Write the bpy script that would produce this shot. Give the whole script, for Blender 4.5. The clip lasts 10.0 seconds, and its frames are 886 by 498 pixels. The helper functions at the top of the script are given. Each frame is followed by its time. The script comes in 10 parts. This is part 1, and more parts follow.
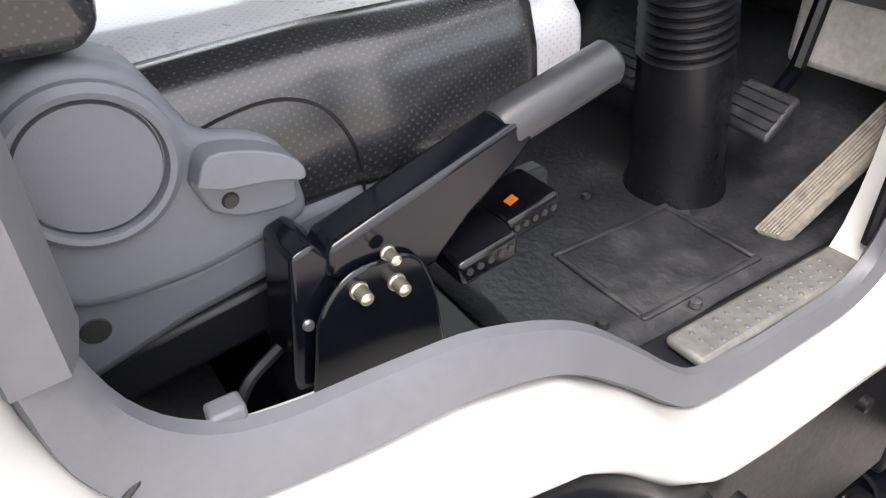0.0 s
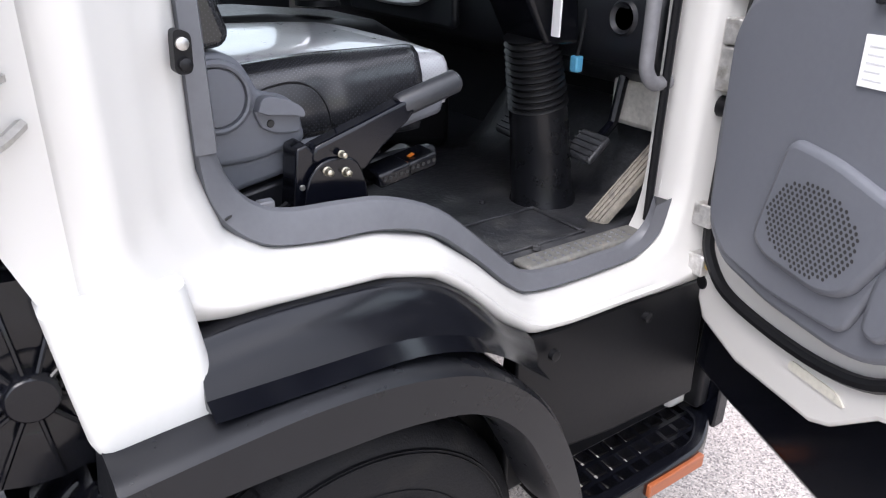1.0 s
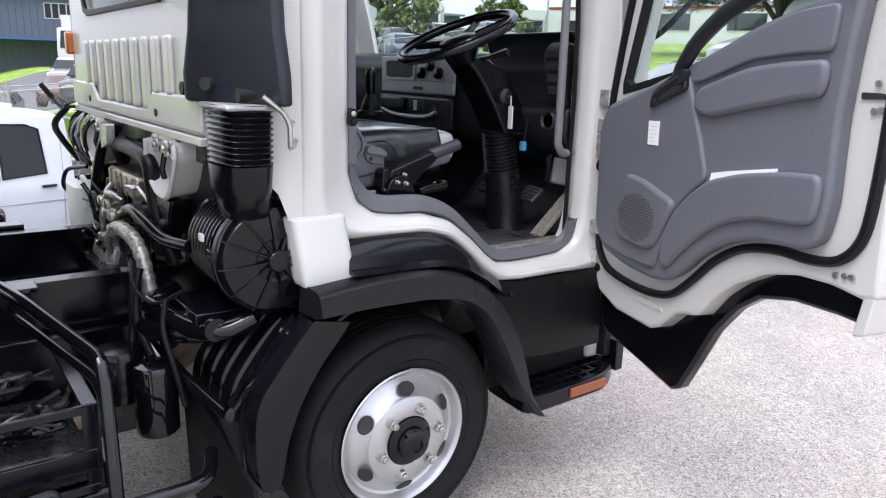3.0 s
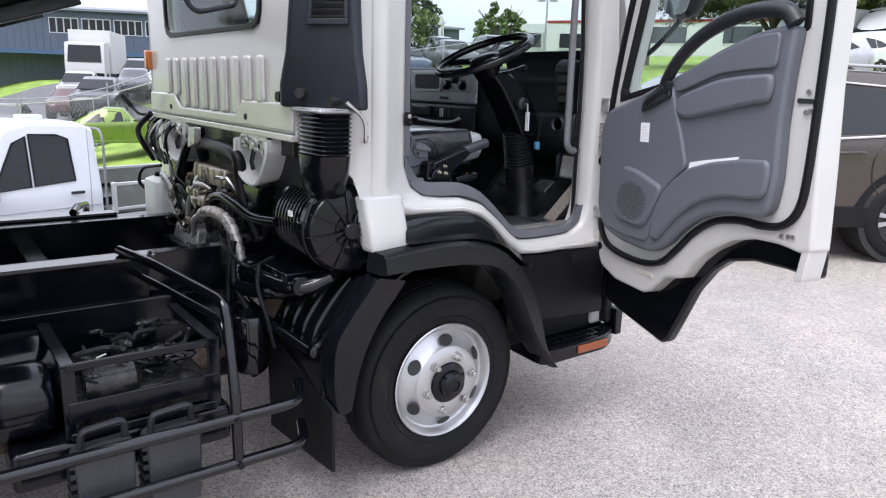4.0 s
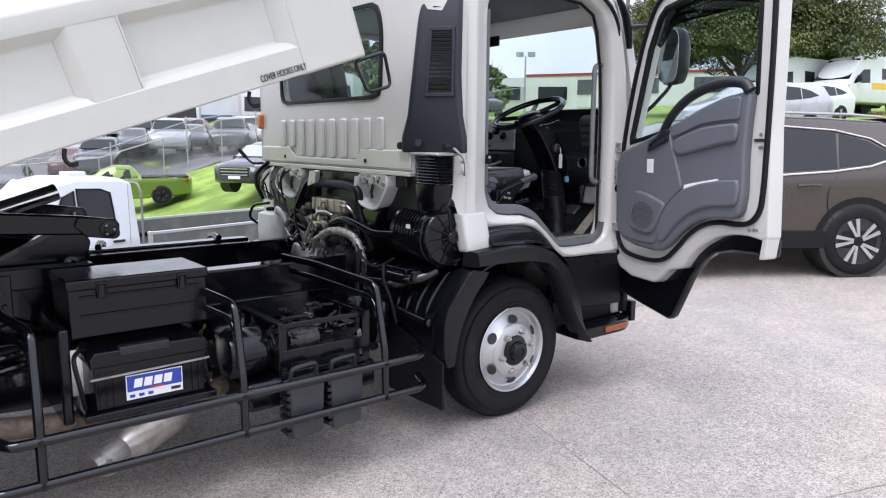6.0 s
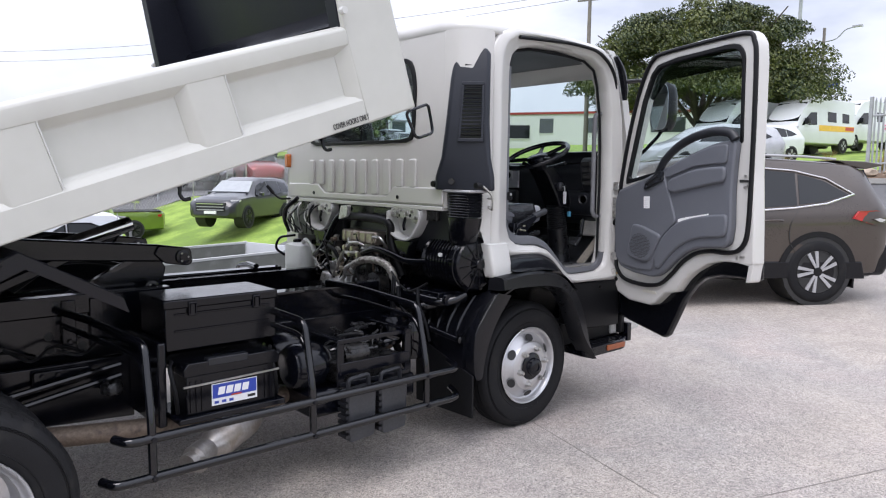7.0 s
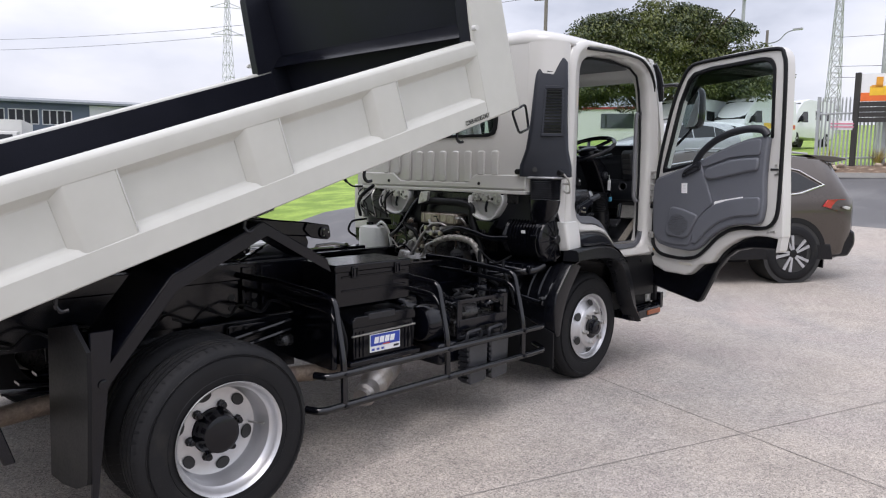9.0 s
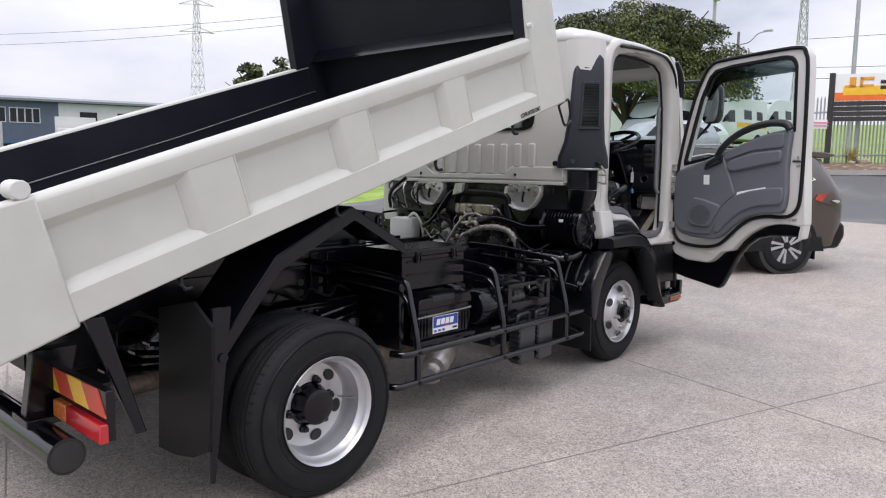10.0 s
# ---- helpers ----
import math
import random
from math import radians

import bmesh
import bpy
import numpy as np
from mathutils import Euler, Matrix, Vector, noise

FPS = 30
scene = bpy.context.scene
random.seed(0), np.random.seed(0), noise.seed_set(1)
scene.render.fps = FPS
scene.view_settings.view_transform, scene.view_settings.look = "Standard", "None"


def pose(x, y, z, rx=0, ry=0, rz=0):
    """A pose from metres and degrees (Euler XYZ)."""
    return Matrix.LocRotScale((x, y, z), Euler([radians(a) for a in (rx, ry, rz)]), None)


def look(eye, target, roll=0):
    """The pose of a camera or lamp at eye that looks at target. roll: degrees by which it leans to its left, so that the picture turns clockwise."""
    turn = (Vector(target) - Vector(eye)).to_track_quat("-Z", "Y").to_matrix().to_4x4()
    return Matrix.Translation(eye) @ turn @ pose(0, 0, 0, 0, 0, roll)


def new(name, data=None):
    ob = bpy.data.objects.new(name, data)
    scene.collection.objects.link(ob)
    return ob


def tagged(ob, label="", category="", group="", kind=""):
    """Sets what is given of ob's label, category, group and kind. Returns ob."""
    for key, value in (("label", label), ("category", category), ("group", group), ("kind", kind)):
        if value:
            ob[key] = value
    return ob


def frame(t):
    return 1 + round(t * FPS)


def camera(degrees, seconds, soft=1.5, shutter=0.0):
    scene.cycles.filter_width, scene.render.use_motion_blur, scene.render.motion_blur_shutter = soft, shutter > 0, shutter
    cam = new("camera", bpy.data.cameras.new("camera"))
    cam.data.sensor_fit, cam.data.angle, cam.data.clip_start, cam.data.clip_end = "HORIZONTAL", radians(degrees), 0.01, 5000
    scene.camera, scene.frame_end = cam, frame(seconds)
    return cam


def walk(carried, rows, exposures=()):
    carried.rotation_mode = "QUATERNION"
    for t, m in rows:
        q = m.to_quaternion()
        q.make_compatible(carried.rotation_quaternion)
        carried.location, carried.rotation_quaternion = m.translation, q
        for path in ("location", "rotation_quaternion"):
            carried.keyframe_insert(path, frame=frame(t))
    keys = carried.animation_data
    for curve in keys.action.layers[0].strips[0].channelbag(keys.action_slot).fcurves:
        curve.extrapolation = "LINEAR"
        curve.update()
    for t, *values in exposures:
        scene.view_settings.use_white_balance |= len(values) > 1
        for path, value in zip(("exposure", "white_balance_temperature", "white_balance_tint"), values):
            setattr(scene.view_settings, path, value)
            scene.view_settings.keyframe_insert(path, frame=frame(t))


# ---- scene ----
cam = camera(63.7, 10.0, soft=1.15)
EXPO = [(t, e, k, 17) for t, e, k in ((0, 2.20, 6800), (0.5, 1.70, 6800), (1, 1.55, 6250), (2, 1.40, 6100), (3.5, 0.94, 6100), (5, 0.90, 6050), (6.5, 0.72, 6100), (7.5, 0.48, 6200), (10, 0.34, 6350))]
PATH = [
    (0, (-0.122, -0.844, 1.551), (0.787, 0.518, 0.403), -0.7),
    (0.2, (-0.208, -0.965, 1.566), (0.743, 0.433, 0.498), -0.2),
    (0.5, (-0.283, -1.11, 1.57), (0.711, 0.322, 0.59), 0.3),
    (1, (-0.411, -1.439, 1.578), (0.643, 0.046, 0.75), 1.0),
    (1.5, (-0.602, -1.668, 1.583), (0.489, -0.151, 0.87), 1.4),
    (2, (-0.822, -1.877, 1.568), (0.299, -0.346, 0.939), 1.7),
    (2.2, (-0.892, -1.995, 1.555), (0.243, -0.455, 0.972), 1.9),
    (3.5, (-1.413, -2.56, 1.581), (-0.238, -1.008, 1.119), 1.7),
    (4, (-1.641, -2.749, 1.566), (-0.465, -1.195, 1.117), 1.7),
    (4.5, (-1.838, -2.931, 1.568), (-0.667, -1.371, 1.126), 1.7),
    (5, (-2.126, -3.039, 1.554), (-0.962, -1.471, 1.122), 1.3),
    (6.5, (-2.956, -3.454, 1.549), (-1.678, -1.935, 1.305), 0.4),
    (7, (-3.269, -3.482, 1.563), (-1.949, -1.994, 1.355), 0.8),
    (7.5, (-3.575, -3.554, 1.546), (-2.215, -2.099, 1.361), 1.0),
    (8, (-3.933, -3.462, 1.51), (-2.546, -2.034, 1.316), 1.1),
    (8.5, (-4.223, -3.403, 1.501), (-2.818, -1.995, 1.292), 1.0),
    (9, (-4.432, -3.403, 1.509), (-3.006, -2.018, 1.29), 0.9),
    (9.5, (-4.681, -3.236, 1.472), (-3.225, -1.882, 1.254), 0.8),
    (10, (-4.927, -3.183, 1.448), (-3.445, -1.857, 1.228), 0.9),
]
walk(cam, [(t, look(eye, target, roll)) for t, eye, target, roll in PATH], EXPO)


# ---- world and sun: a bright overcast sky with thin spots ----
def make_world():
    w = bpy.data.worlds.new("overcast_sky")
    w.use_nodes = True
    scene.world = w
    nt = w.node_tree
    nt.nodes.clear()
    N = nt.nodes.new
    out, bg = N("ShaderNodeOutputWorld"), N("ShaderNodeBackground")
    sky = N("ShaderNodeTexSky")
    sky.sky_type, sky.sun_disc = "NISHITA", False
    sky.sun_elevation, sky.sun_rotation = radians(58), radians(SUN_AZ)
    co, mp = N("ShaderNodeTexCoord"), N("ShaderNodeMapping")
    mp.inputs["Scale"].default_value = (1.0, 1.0, 2.6)
    n1, n2 = N("ShaderNodeTexNoise"), N("ShaderNodeTexNoise")
    n1.inputs["Scale"].default_value, n1.inputs["Detail"].default_value, n1.inputs["Roughness"].default_value = 1.7, 6, 0.55
    n2.inputs["Scale"].default_value, n2.inputs["Detail"].default_value = 4.5, 8
    add = N("ShaderNodeMath")
    add.operation = "MULTIPLY_ADD"
    add.inputs[1].default_value = 0.35
    ramp = N("ShaderNodeValToRGB")
    e = ramp.color_ramp.elements
    e[0].position, e[0].color = 0.50, (4.9, 5.3, 5.9, 1)
    e[1].position, e[1].color = 0.80, (9.4, 9.6, 9.9, 1)
    mid = ramp.color_ramp.elements.new(0.64)
    mid.color = (7.6, 7.95, 8.5, 1)
    mix = N("ShaderNodeMixRGB")
    mix.inputs[0].default_value = 0.90
    L = nt.links.new
    L(co.outputs["Generated"], mp.inputs[0])
    L(mp.outputs[0], n1.inputs[0])
    L(mp.outputs[0], n2.inputs[0])
    L(n2.outputs["Fac"], add.inputs[0])
    L(n1.outputs["Fac"], add.inputs[2])
    L(add.outputs[0], ramp.inputs[0])
    L(sky.outputs[0], mix.inputs[1])
    L(ramp.outputs[0], mix.inputs[2])
    # an overcast sky is brighter overhead than at the horizon
    sz, gr, br = N("ShaderNodeSeparateXYZ"), N("ShaderNodeMapRange"), N("ShaderNodeVectorMath")
    gr.inputs[3].default_value, gr.inputs[4].default_value = 0.62, 1.36
    br.operation = "SCALE"
    L(co.outputs["Generated"], sz.inputs[0])
    L(sz.outputs[2], gr.inputs[0])
    L(mix.outputs[0], br.inputs[0])
    L(gr.outputs[0], br.inputs["Scale"])
    L(br.outputs[0], bg.inputs[0])
    bg.inputs[1].default_value = SKY
    L(bg.outputs[0], out.inputs[0])


SKY, SUN_AZ = 0.118, 250.0
make_world()
sun = new("sun", bpy.data.lights.new("sun", "SUN"))
sun.data.energy, sun.data.angle, sun.data.color = 1.35, radians(35), (1.0, 0.96, 0.9)
sun.matrix_world = look((-4.3, -1.6, 8.6), (0, 0, 0))


# ---- materials ----
def mat(name, col, rough=0.5, metal=0.0, var=0.12, scale=5.0, fine=90.0, bump=0.0, bscale=250.0, coat=0.0, alt=None, altpos=0.6, spec=0.5, rvar=0.12):
    m = bpy.data.materials.new(name)
    m.use_nodes = True
    nt = m.node_tree
    N, L = nt.nodes.new, nt.links.new
    b = nt.nodes["Principled BSDF"]
    co = N("ShaderNodeTexCoord")
    a, f = N("ShaderNodeTexNoise"), N("ShaderNodeTexNoise")
    a.inputs["Scale"].default_value, a.inputs["Detail"].default_value = scale, 5
    f.inputs["Scale"].default_value, f.inputs["Detail"].default_value = fine, 3
    L(co.outputs["Object"], a.inputs[0])
    L(co.outputs["Object"], f.inputs[0])
    s = N("ShaderNodeMath")
    s.operation = "ADD"
    L(a.outputs["Fac"], s.inputs[0])
    L(f.outputs["Fac"], s.inputs[1])
    r = N("ShaderNodeMapRange")
    r.inputs[1].default_value, r.inputs[2].default_value = 0.7, 1.3
    r.inputs[3].default_value, r.inputs[4].default_value = 1 - var, 1 + var
    L(s.outputs[0], r.inputs[0])
    mul = N("ShaderNodeVectorMath")
    mul.operation = "SCALE"
    L(r.outputs[0], mul.inputs["Scale"])
    if alt:
        rp = N("ShaderNodeMapRange")
        rp.inputs[1].default_value, rp.inputs[2].default_value = altpos - 0.08, altpos + 0.08
        L(a.outputs["Fac"], rp.inputs[0])
        mx = N("ShaderNodeMixRGB")
        mx.inputs[1].default_value, mx.inputs[2].default_value = (*col, 1), (*alt, 1)
        L(rp.outputs[0], mx.inputs[0])
        L(mx.outputs[0], mul.inputs[0])
    else:
        mul.inputs[0].default_value = col
    L(mul.outputs[0], b.inputs["Base Color"])
    rr = N("ShaderNodeMapRange")
    rr.inputs[1].default_value, rr.inputs[2].default_value = 0.7, 1.3
    rr.inputs[3].default_value, rr.inputs[4].default_value = max(0.02, rough * (1 - rvar)), min(1, rough * (1 + rvar))
    L(s.outputs[0], rr.inputs[0])
    L(rr.outputs[0], b.inputs["Roughness"])
    b.inputs["Metallic"].default_value = metal
    b.inputs["Coat Weight"].default_value = coat
    b.inputs["Coat Roughness"].default_value = 0.06
    b.inputs["Specular IOR Level"].default_value = spec
    if bump:
        g, bp = N("ShaderNodeTexNoise"), N("ShaderNodeBump")
        g.inputs["Scale"].default_value, g.inputs["Detail"].default_value = bscale, 2
        L(co.outputs["Object"], g.inputs[0])
        bp.inputs["Strength"].default_value, bp.inputs["Distance"].default_value = min(1.0, bump), 0.004
        L(g.outputs["Fac"], bp.inputs["Height"])
        L(bp.outputs[0], b.inputs["Normal"])
    return m


def glass(name, tint=(0.9, 0.95, 0.95), gloss=0.0, clear=0.9):
    """A thin pane: mostly clear with a mirror sheen."""
    m = bpy.data.materials.new(name)
    m.use_nodes = True
    nt = m.node_tree
    nt.nodes.clear()
    N, L = nt.nodes.new, nt.links.new
    out, tr, gl, mx, fr = N("ShaderNodeOutputMaterial"), N("ShaderNodeBsdfTransparent"), N("ShaderNodeBsdfGlossy"), N("ShaderNodeMixShader"), N("ShaderNodeLayerWeight")
    tr.inputs[0].default_value = (*[c * clear for c in tint], 1)
    gl.inputs["Roughness"].default_value = 0.01
    fr.inputs["Blend"].default_value = 0.5
    pw, ad = N("ShaderNodeMath"), N("ShaderNodeMath")
    pw.operation, ad.operation = "POWER", "MULTIPLY_ADD"
    pw.inputs[1].default_value = 4.5
    ad.inputs[1].default_value, ad.inputs[2].default_value = 0.55, 0.022 + gloss
    L(fr.outputs["Facing"], pw.inputs[0])
    L(pw.outputs[0], ad.inputs[0])
    L(ad.outputs[0], mx.inputs[0])
    L(tr.outputs[0], mx.inputs[1])
    L(gl.outputs[0], mx.inputs[2])
    L(mx.outputs[0], out.inputs[0])
    return m


def leather(name, col, rough, dot):
    """Perforated seat hide: rows of small holes over a fine grain."""
    m = mat(name, col, rough, var=0.03, scale=9, bump=0.05, bscale=420, spec=0.6)
    nt = m.node_tree
    N, L = nt.nodes.new, nt.links.new
    b = nt.nodes["Principled BSDF"]
    co, sp, cb, ad, v = N("ShaderNodeTexCoord"), N("ShaderNodeSeparateXYZ"), N("ShaderNodeCombineXYZ"), N("ShaderNodeMath"), N("ShaderNodeTexVoronoi")
    v.voronoi_dimensions = "2D"
    v.inputs["Scale"].default_value, v.inputs["Randomness"].default_value = 165, 0.0
    L(co.outputs["Object"], sp.inputs[0])
    L(sp.outputs[1], ad.inputs[0])
    L(sp.outputs[2], ad.inputs[1])
    ro = N("ShaderNodeMapping")
    ro.inputs["Rotation"].default_value = (0, 0, 0.785)
    L(sp.outputs[0], cb.inputs[0])
    L(ad.outputs[0], cb.inputs[1])
    L(cb.outputs[0], ro.inputs[0])
    L(ro.outputs[0], v.inputs[0])
    r = N("ShaderNodeMapRange")
    r.inputs[1].default_value, r.inputs[2].default_value, r.inputs[3].default_value, r.inputs[4].default_value = 0.13, 0.21, dot, 1.0
    L(v.outputs["Distance"], r.inputs[0])
    src = b.inputs["Base Color"].links[0].from_socket
    k = N("ShaderNodeVectorMath")
    k.operation = "SCALE"
    L(src, k.inputs[0])
    L(r.outputs[0], k.inputs["Scale"])
    L(k.outputs[0], b.inputs["Base Color"])
    return m


def concrete(name):
    """Exposed-aggregate concrete: warm grey with fine dark, pale and pink stones and broad stains."""
    m = mat(name, (0.400, 0.364, 0.325), 0.85, var=0.15, scale=0.45, fine=2.6, alt=(0.325, 0.308, 0.290), altpos=0.53)
    nt = m.node_tree
    N, L = nt.nodes.new, nt.links.new
    b = nt.nodes["Principled BSDF"]
    co, v, u, w = N("ShaderNodeTexCoord"), N("ShaderNodeTexVoronoi"), N("ShaderNodeTexVoronoi"), N("ShaderNodeTexNoise")
    v.inputs["Scale"].default_value, u.inputs["Scale"].default_value = 175, 42
    w.inputs["Scale"].default_value, w.inputs["Detail"].default_value = 320, 2
    for n in (v, u, w):
        L(co.outputs["Object"], n.inputs[0])
    s1, s2 = N("ShaderNodeSeparateColor"), N("ShaderNodeSeparateColor")
    L(v.outputs["Color"], s1.inputs[0])
    L(u.outputs["Color"], s2.inputs[0])
    tone = N("ShaderNodeValToRGB")
    tone.color_ramp.interpolation = "CONSTANT"
    e = tone.color_ramp.elements
    e[0].position, e[0].color = 0.0, (0.50, 0.49, 0.49, 1)
    e[1].position, e[1].color = 0.15, (0.80, 0.79, 0.79, 1)
    for p, c in ((0.40, (1.0, 0.99, 0.98, 1)), (0.66, (1.14, 1.10, 1.07, 1)), (0.84, (1.34, 1.32, 1.28, 1))):
        q = e.new(p)
        q.color = c
    L(s1.outputs[0], tone.inputs[0])
    r2 = N("ShaderNodeMapRange")
    r2.inputs[3].default_value, r2.inputs[4].default_value = 0.90, 1.10
    L(s2.outputs[1], r2.inputs[0])
    r3 = N("ShaderNodeMapRange")
    r3.inputs[1].default_value, r3.inputs[2].default_value, r3.inputs[3].default_value, r3.inputs[4].default_value = 0.3, 0.7, 0.80, 1.2
    L(w.outputs["Fac"], r3.inputs[0])
    pr = N("ShaderNodeMath")
    pr.operation = "MULTIPLY"
    L(r2.outputs[0], pr.inputs[0])
    L(r3.outputs[0], pr.inputs[1])
    # pinkish drifts where the paste has worn off
    pk, pr2, px = N("ShaderNodeTexNoise"), N("ShaderNodeMapRange"), N("ShaderNodeMixRGB")
    pk.inputs["Scale"].default_value, pk.inputs["Detail"].default_value = 0.9, 4
    L(co.outputs["Object"], pk.inputs[0])
    pr2.inputs[1].default_value, pr2.inputs[2].default_value, pr2.inputs[3].default_value, pr2.inputs[4].default_value = 0.50, 0.72, 0.0, 0.6
    L(pk.outputs["Fac"], pr2.inputs[0])
    L(pr2.outputs[0], px.inputs[0])
    px.inputs[2].default_value = (0.445, 0.378, 0.345, 1)
    L(b.inputs["Base Color"].links[0].from_socket, px.inputs[1])
    k, k2 = N("ShaderNodeVectorMath"), N("ShaderNodeVectorMath")
    k.operation, k2.operation = "SCALE", "MULTIPLY"
    L(px.outputs[0], k.inputs[0])
    L(pr.outputs[0], k.inputs["Scale"])
    L(k.outputs[0], k2.inputs[0])
    L(tone.outputs[0], k2.inputs[1])
    L(k2.outputs[0], b.inputs["Base Color"])
    bp = N("ShaderNodeBump")
    bp.inputs["Strength"].default_value, bp.inputs["Distance"].default_value = 0.6, 0.004
    L(v.outputs["Distance"], bp.inputs["Height"])
    L(bp.outputs[0], b.inputs["Normal"])
    return m


M = {}
M["white"] = mat("white_cab_paint", (0.575, 0.565, 0.54), 0.28, var=0.012, scale=1.5, fine=8, coat=0.5, rvar=0.02)
M["tray"] = mat("white_tray_paint", (0.53, 0.53, 0.49), 0.36, var=0.035, scale=2.5, fine=9, alt=(0.50, 0.495, 0.455), altpos=0.66, rvar=0.08)
M["capwhite"] = mat("white_plastic", (0.585, 0.585, 0.565), 0.4, var=0.02, rvar=0.03)
M["grey"] = mat("grey_interior_plastic", (0.122, 0.129, 0.148), 0.50, var=0.05, bump=0.1, bscale=900)
M["greydk"] = mat("dark_grey_plastic", (0.013, 0.014, 0.018), 0.40, var=0.08, bump=0.1, bscale=700)
M["dashgrey"] = mat("dark_grey_dash_plastic", (0.013, 0.0142, 0.018), 0.40, var=0.06, bump=0.1, bscale=700)
M["trim"] = mat("grey_sill_plastic", (0.120, 0.124, 0.136), 0.45, var=0.06, scale=12, bump=0.06, bscale=900)
M["blackpl"] = mat("black_moulded_plastic", (0.0037, 0.0041, 0.0062), 0.19, var=0.12, scale=5, fine=20, rvar=0.2, spec=0.36)
M["arch"] = mat("black_arch_plastic", (0.0085, 0.0090, 0.0110), 0.30, var=0.1, scale=5, fine=30, bump=0.05, bscale=900, rvar=0.15, spec=0.32)
M["black"] = mat("black_chassis_paint", (0.0030, 0.0035, 0.0064), 0.17, var=0.2, scale=4, fine=20, rvar=0.3, spec=0.40)
M["tubeblk"] = mat("black_gloss_tube_paint", (0.0035, 0.0038, 0.0056), 0.07, var=0.2, scale=20, rvar=0.4, spec=0.6)
M["trayblk"] = mat("black_tray_lining", (0.012, 0.013, 0.02), 0.42, var=0.2, scale=3, rvar=0.2, spec=0.2)
M["rubber"] = mat("tyre_rubber", (0.0115, 0.0117, 0.013), 0.68, var=0.2, scale=9, bump=0.3, bscale=180, alt=(0.018, 0.0175, 0.017), altpos=0.62, spec=0.2)
M["gripgrey"] = mat("grip_grey_plastic", (0.035, 0.037, 0.042), 0.38, var=0.1, bump=0.1, bscale=700)
M["mat"] = mat("black_rubber_mat", (0.034, 0.035, 0.039), 0.42, var=0.3, scale=10, fine=40, bump=0.4, bscale=90, alt=(0.06, 0.06, 0.06), altpos=0.62, rvar=0.3)
M["seal"] = mat("black_rubber_seal", (0.008, 0.0082, 0.0095), 0.42, var=0.1, spec=0.2)
M["rim"] = mat("silver_wheel_paint", (0.56, 0.56, 0.57), 0.36, metal=0.75, var=0.03, scale=6, fine=60, rvar=0.03)
M["snork"] = mat("black_duct_plastic", (0.017, 0.0195, 0.027), 0.42, var=0.08, scale=9, bump=0.2, bscale=400, spec=0.35)
M["steel"] = mat("bare_steel", (0.50, 0.49, 0.47), 0.36, metal=0.9, var=0.2, scale=14)
M["alu"] = mat("cast_aluminium", (0.60, 0.59, 0.57), 0.4, metal=0.7, var=0.25, scale=22, bump=0.4, bscale=160, alt=(0.30, 0.28, 0.25))
M["rusty"] = mat("rusty_engine_iron", (0.22, 0.17, 0.13), 0.6, metal=0.4, var=0.3, scale=18, alt=(0.11, 0.085, 0.07), bump=0.4, bscale=150)
M["cover"] = mat("dull_cover_metal", (0.42, 0.37, 0.31), 0.36, metal=0.65, var=0.2, scale=14, alt=(0.22, 0.18, 0.14), altpos=0.62)
M["engine"] = mat("oily_engine_black", (0.017, 0.0165, 0.017), 0.30, var=0.4, scale=15, alt=(0.055, 0.05, 0.045), altpos=0.64, rvar=0.4, spec=0.5)
M["wrap"] = mat("foil_heat_wrap", (0.50, 0.47, 0.43), 0.40, metal=0.5, var=0.45, scale=34, bump=1.0, bscale=70, alt=(0.16, 0.14, 0.12), altpos=0.56)
M["bottle"] = mat("milky_plastic", (0.74, 0.75, 0.72), 0.45, var=0.05)
M["worn"] = mat("worn_pedal_rubber", (0.24, 0.215, 0.175), 0.75, var=0.25, scale=25, alt=(0.12, 0.11, 0.10), bump=0.5, bscale=120)
M["sillplate"] = mat("scuffed_sill_plate", (0.15, 0.147, 0.135), 0.5, var=0.25, scale=20, alt=(0.32, 0.27, 0.20), altpos=0.7)
# dot above 1 paints a small highlight at each hole of the black hide
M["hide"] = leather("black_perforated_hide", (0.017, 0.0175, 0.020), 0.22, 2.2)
# silver-grey hide, lightened further so its colour holds the sky sheen
M["hidetop"] = leather("sheen_paled_hide", (0.36, 0.365, 0.38), 0.30, 0.75)
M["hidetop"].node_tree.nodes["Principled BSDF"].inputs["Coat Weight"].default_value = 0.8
M["orange"] = mat("orange_print", (0.80, 0.22, 0.02), 0.5)
M["amber"] = mat("amber_lens", (0.55, 0.16, 0.03), 0.25, var=0.1, coat=0.6)
M["red"] = mat("red_lens", (0.45, 0.015, 0.02), 0.2, var=0.1, coat=0.6)
M["yellow"] = mat("yellow_reflector", (0.80, 0.48, 0.04), 0.35)
M["redband"] = mat("red_reflector", (0.50, 0.06, 0.03), 0.35)
M["blue"] = mat("blue_print", (0.03, 0.06, 0.36), 0.4)
M["lblue"] = mat("light_blue_plastic", (0.10, 0.36, 0.55), 0.45)
M["paper"] = mat("white_sticker", (0.82, 0.82, 0.82), 0.6, var=0.03)
M["ink"] = mat("black_print", (0.02, 0.02, 0.02), 0.6)
M["brass"] = mat("brass_fitting", (0.62, 0.45, 0.16), 0.35, metal=0.9)
M["zinc"] = mat("zinc_plate", (0.52, 0.48, 0.38), 0.3, metal=0.9, var=0.15)
M["chrome"] = mat("chrome", (0.75, 0.75, 0.76), 0.12, metal=1.0, var=0.04)
M["silverpl"] = mat("silver_plastic", (0.40, 0.40, 0.41), 0.4, metal=0.3)
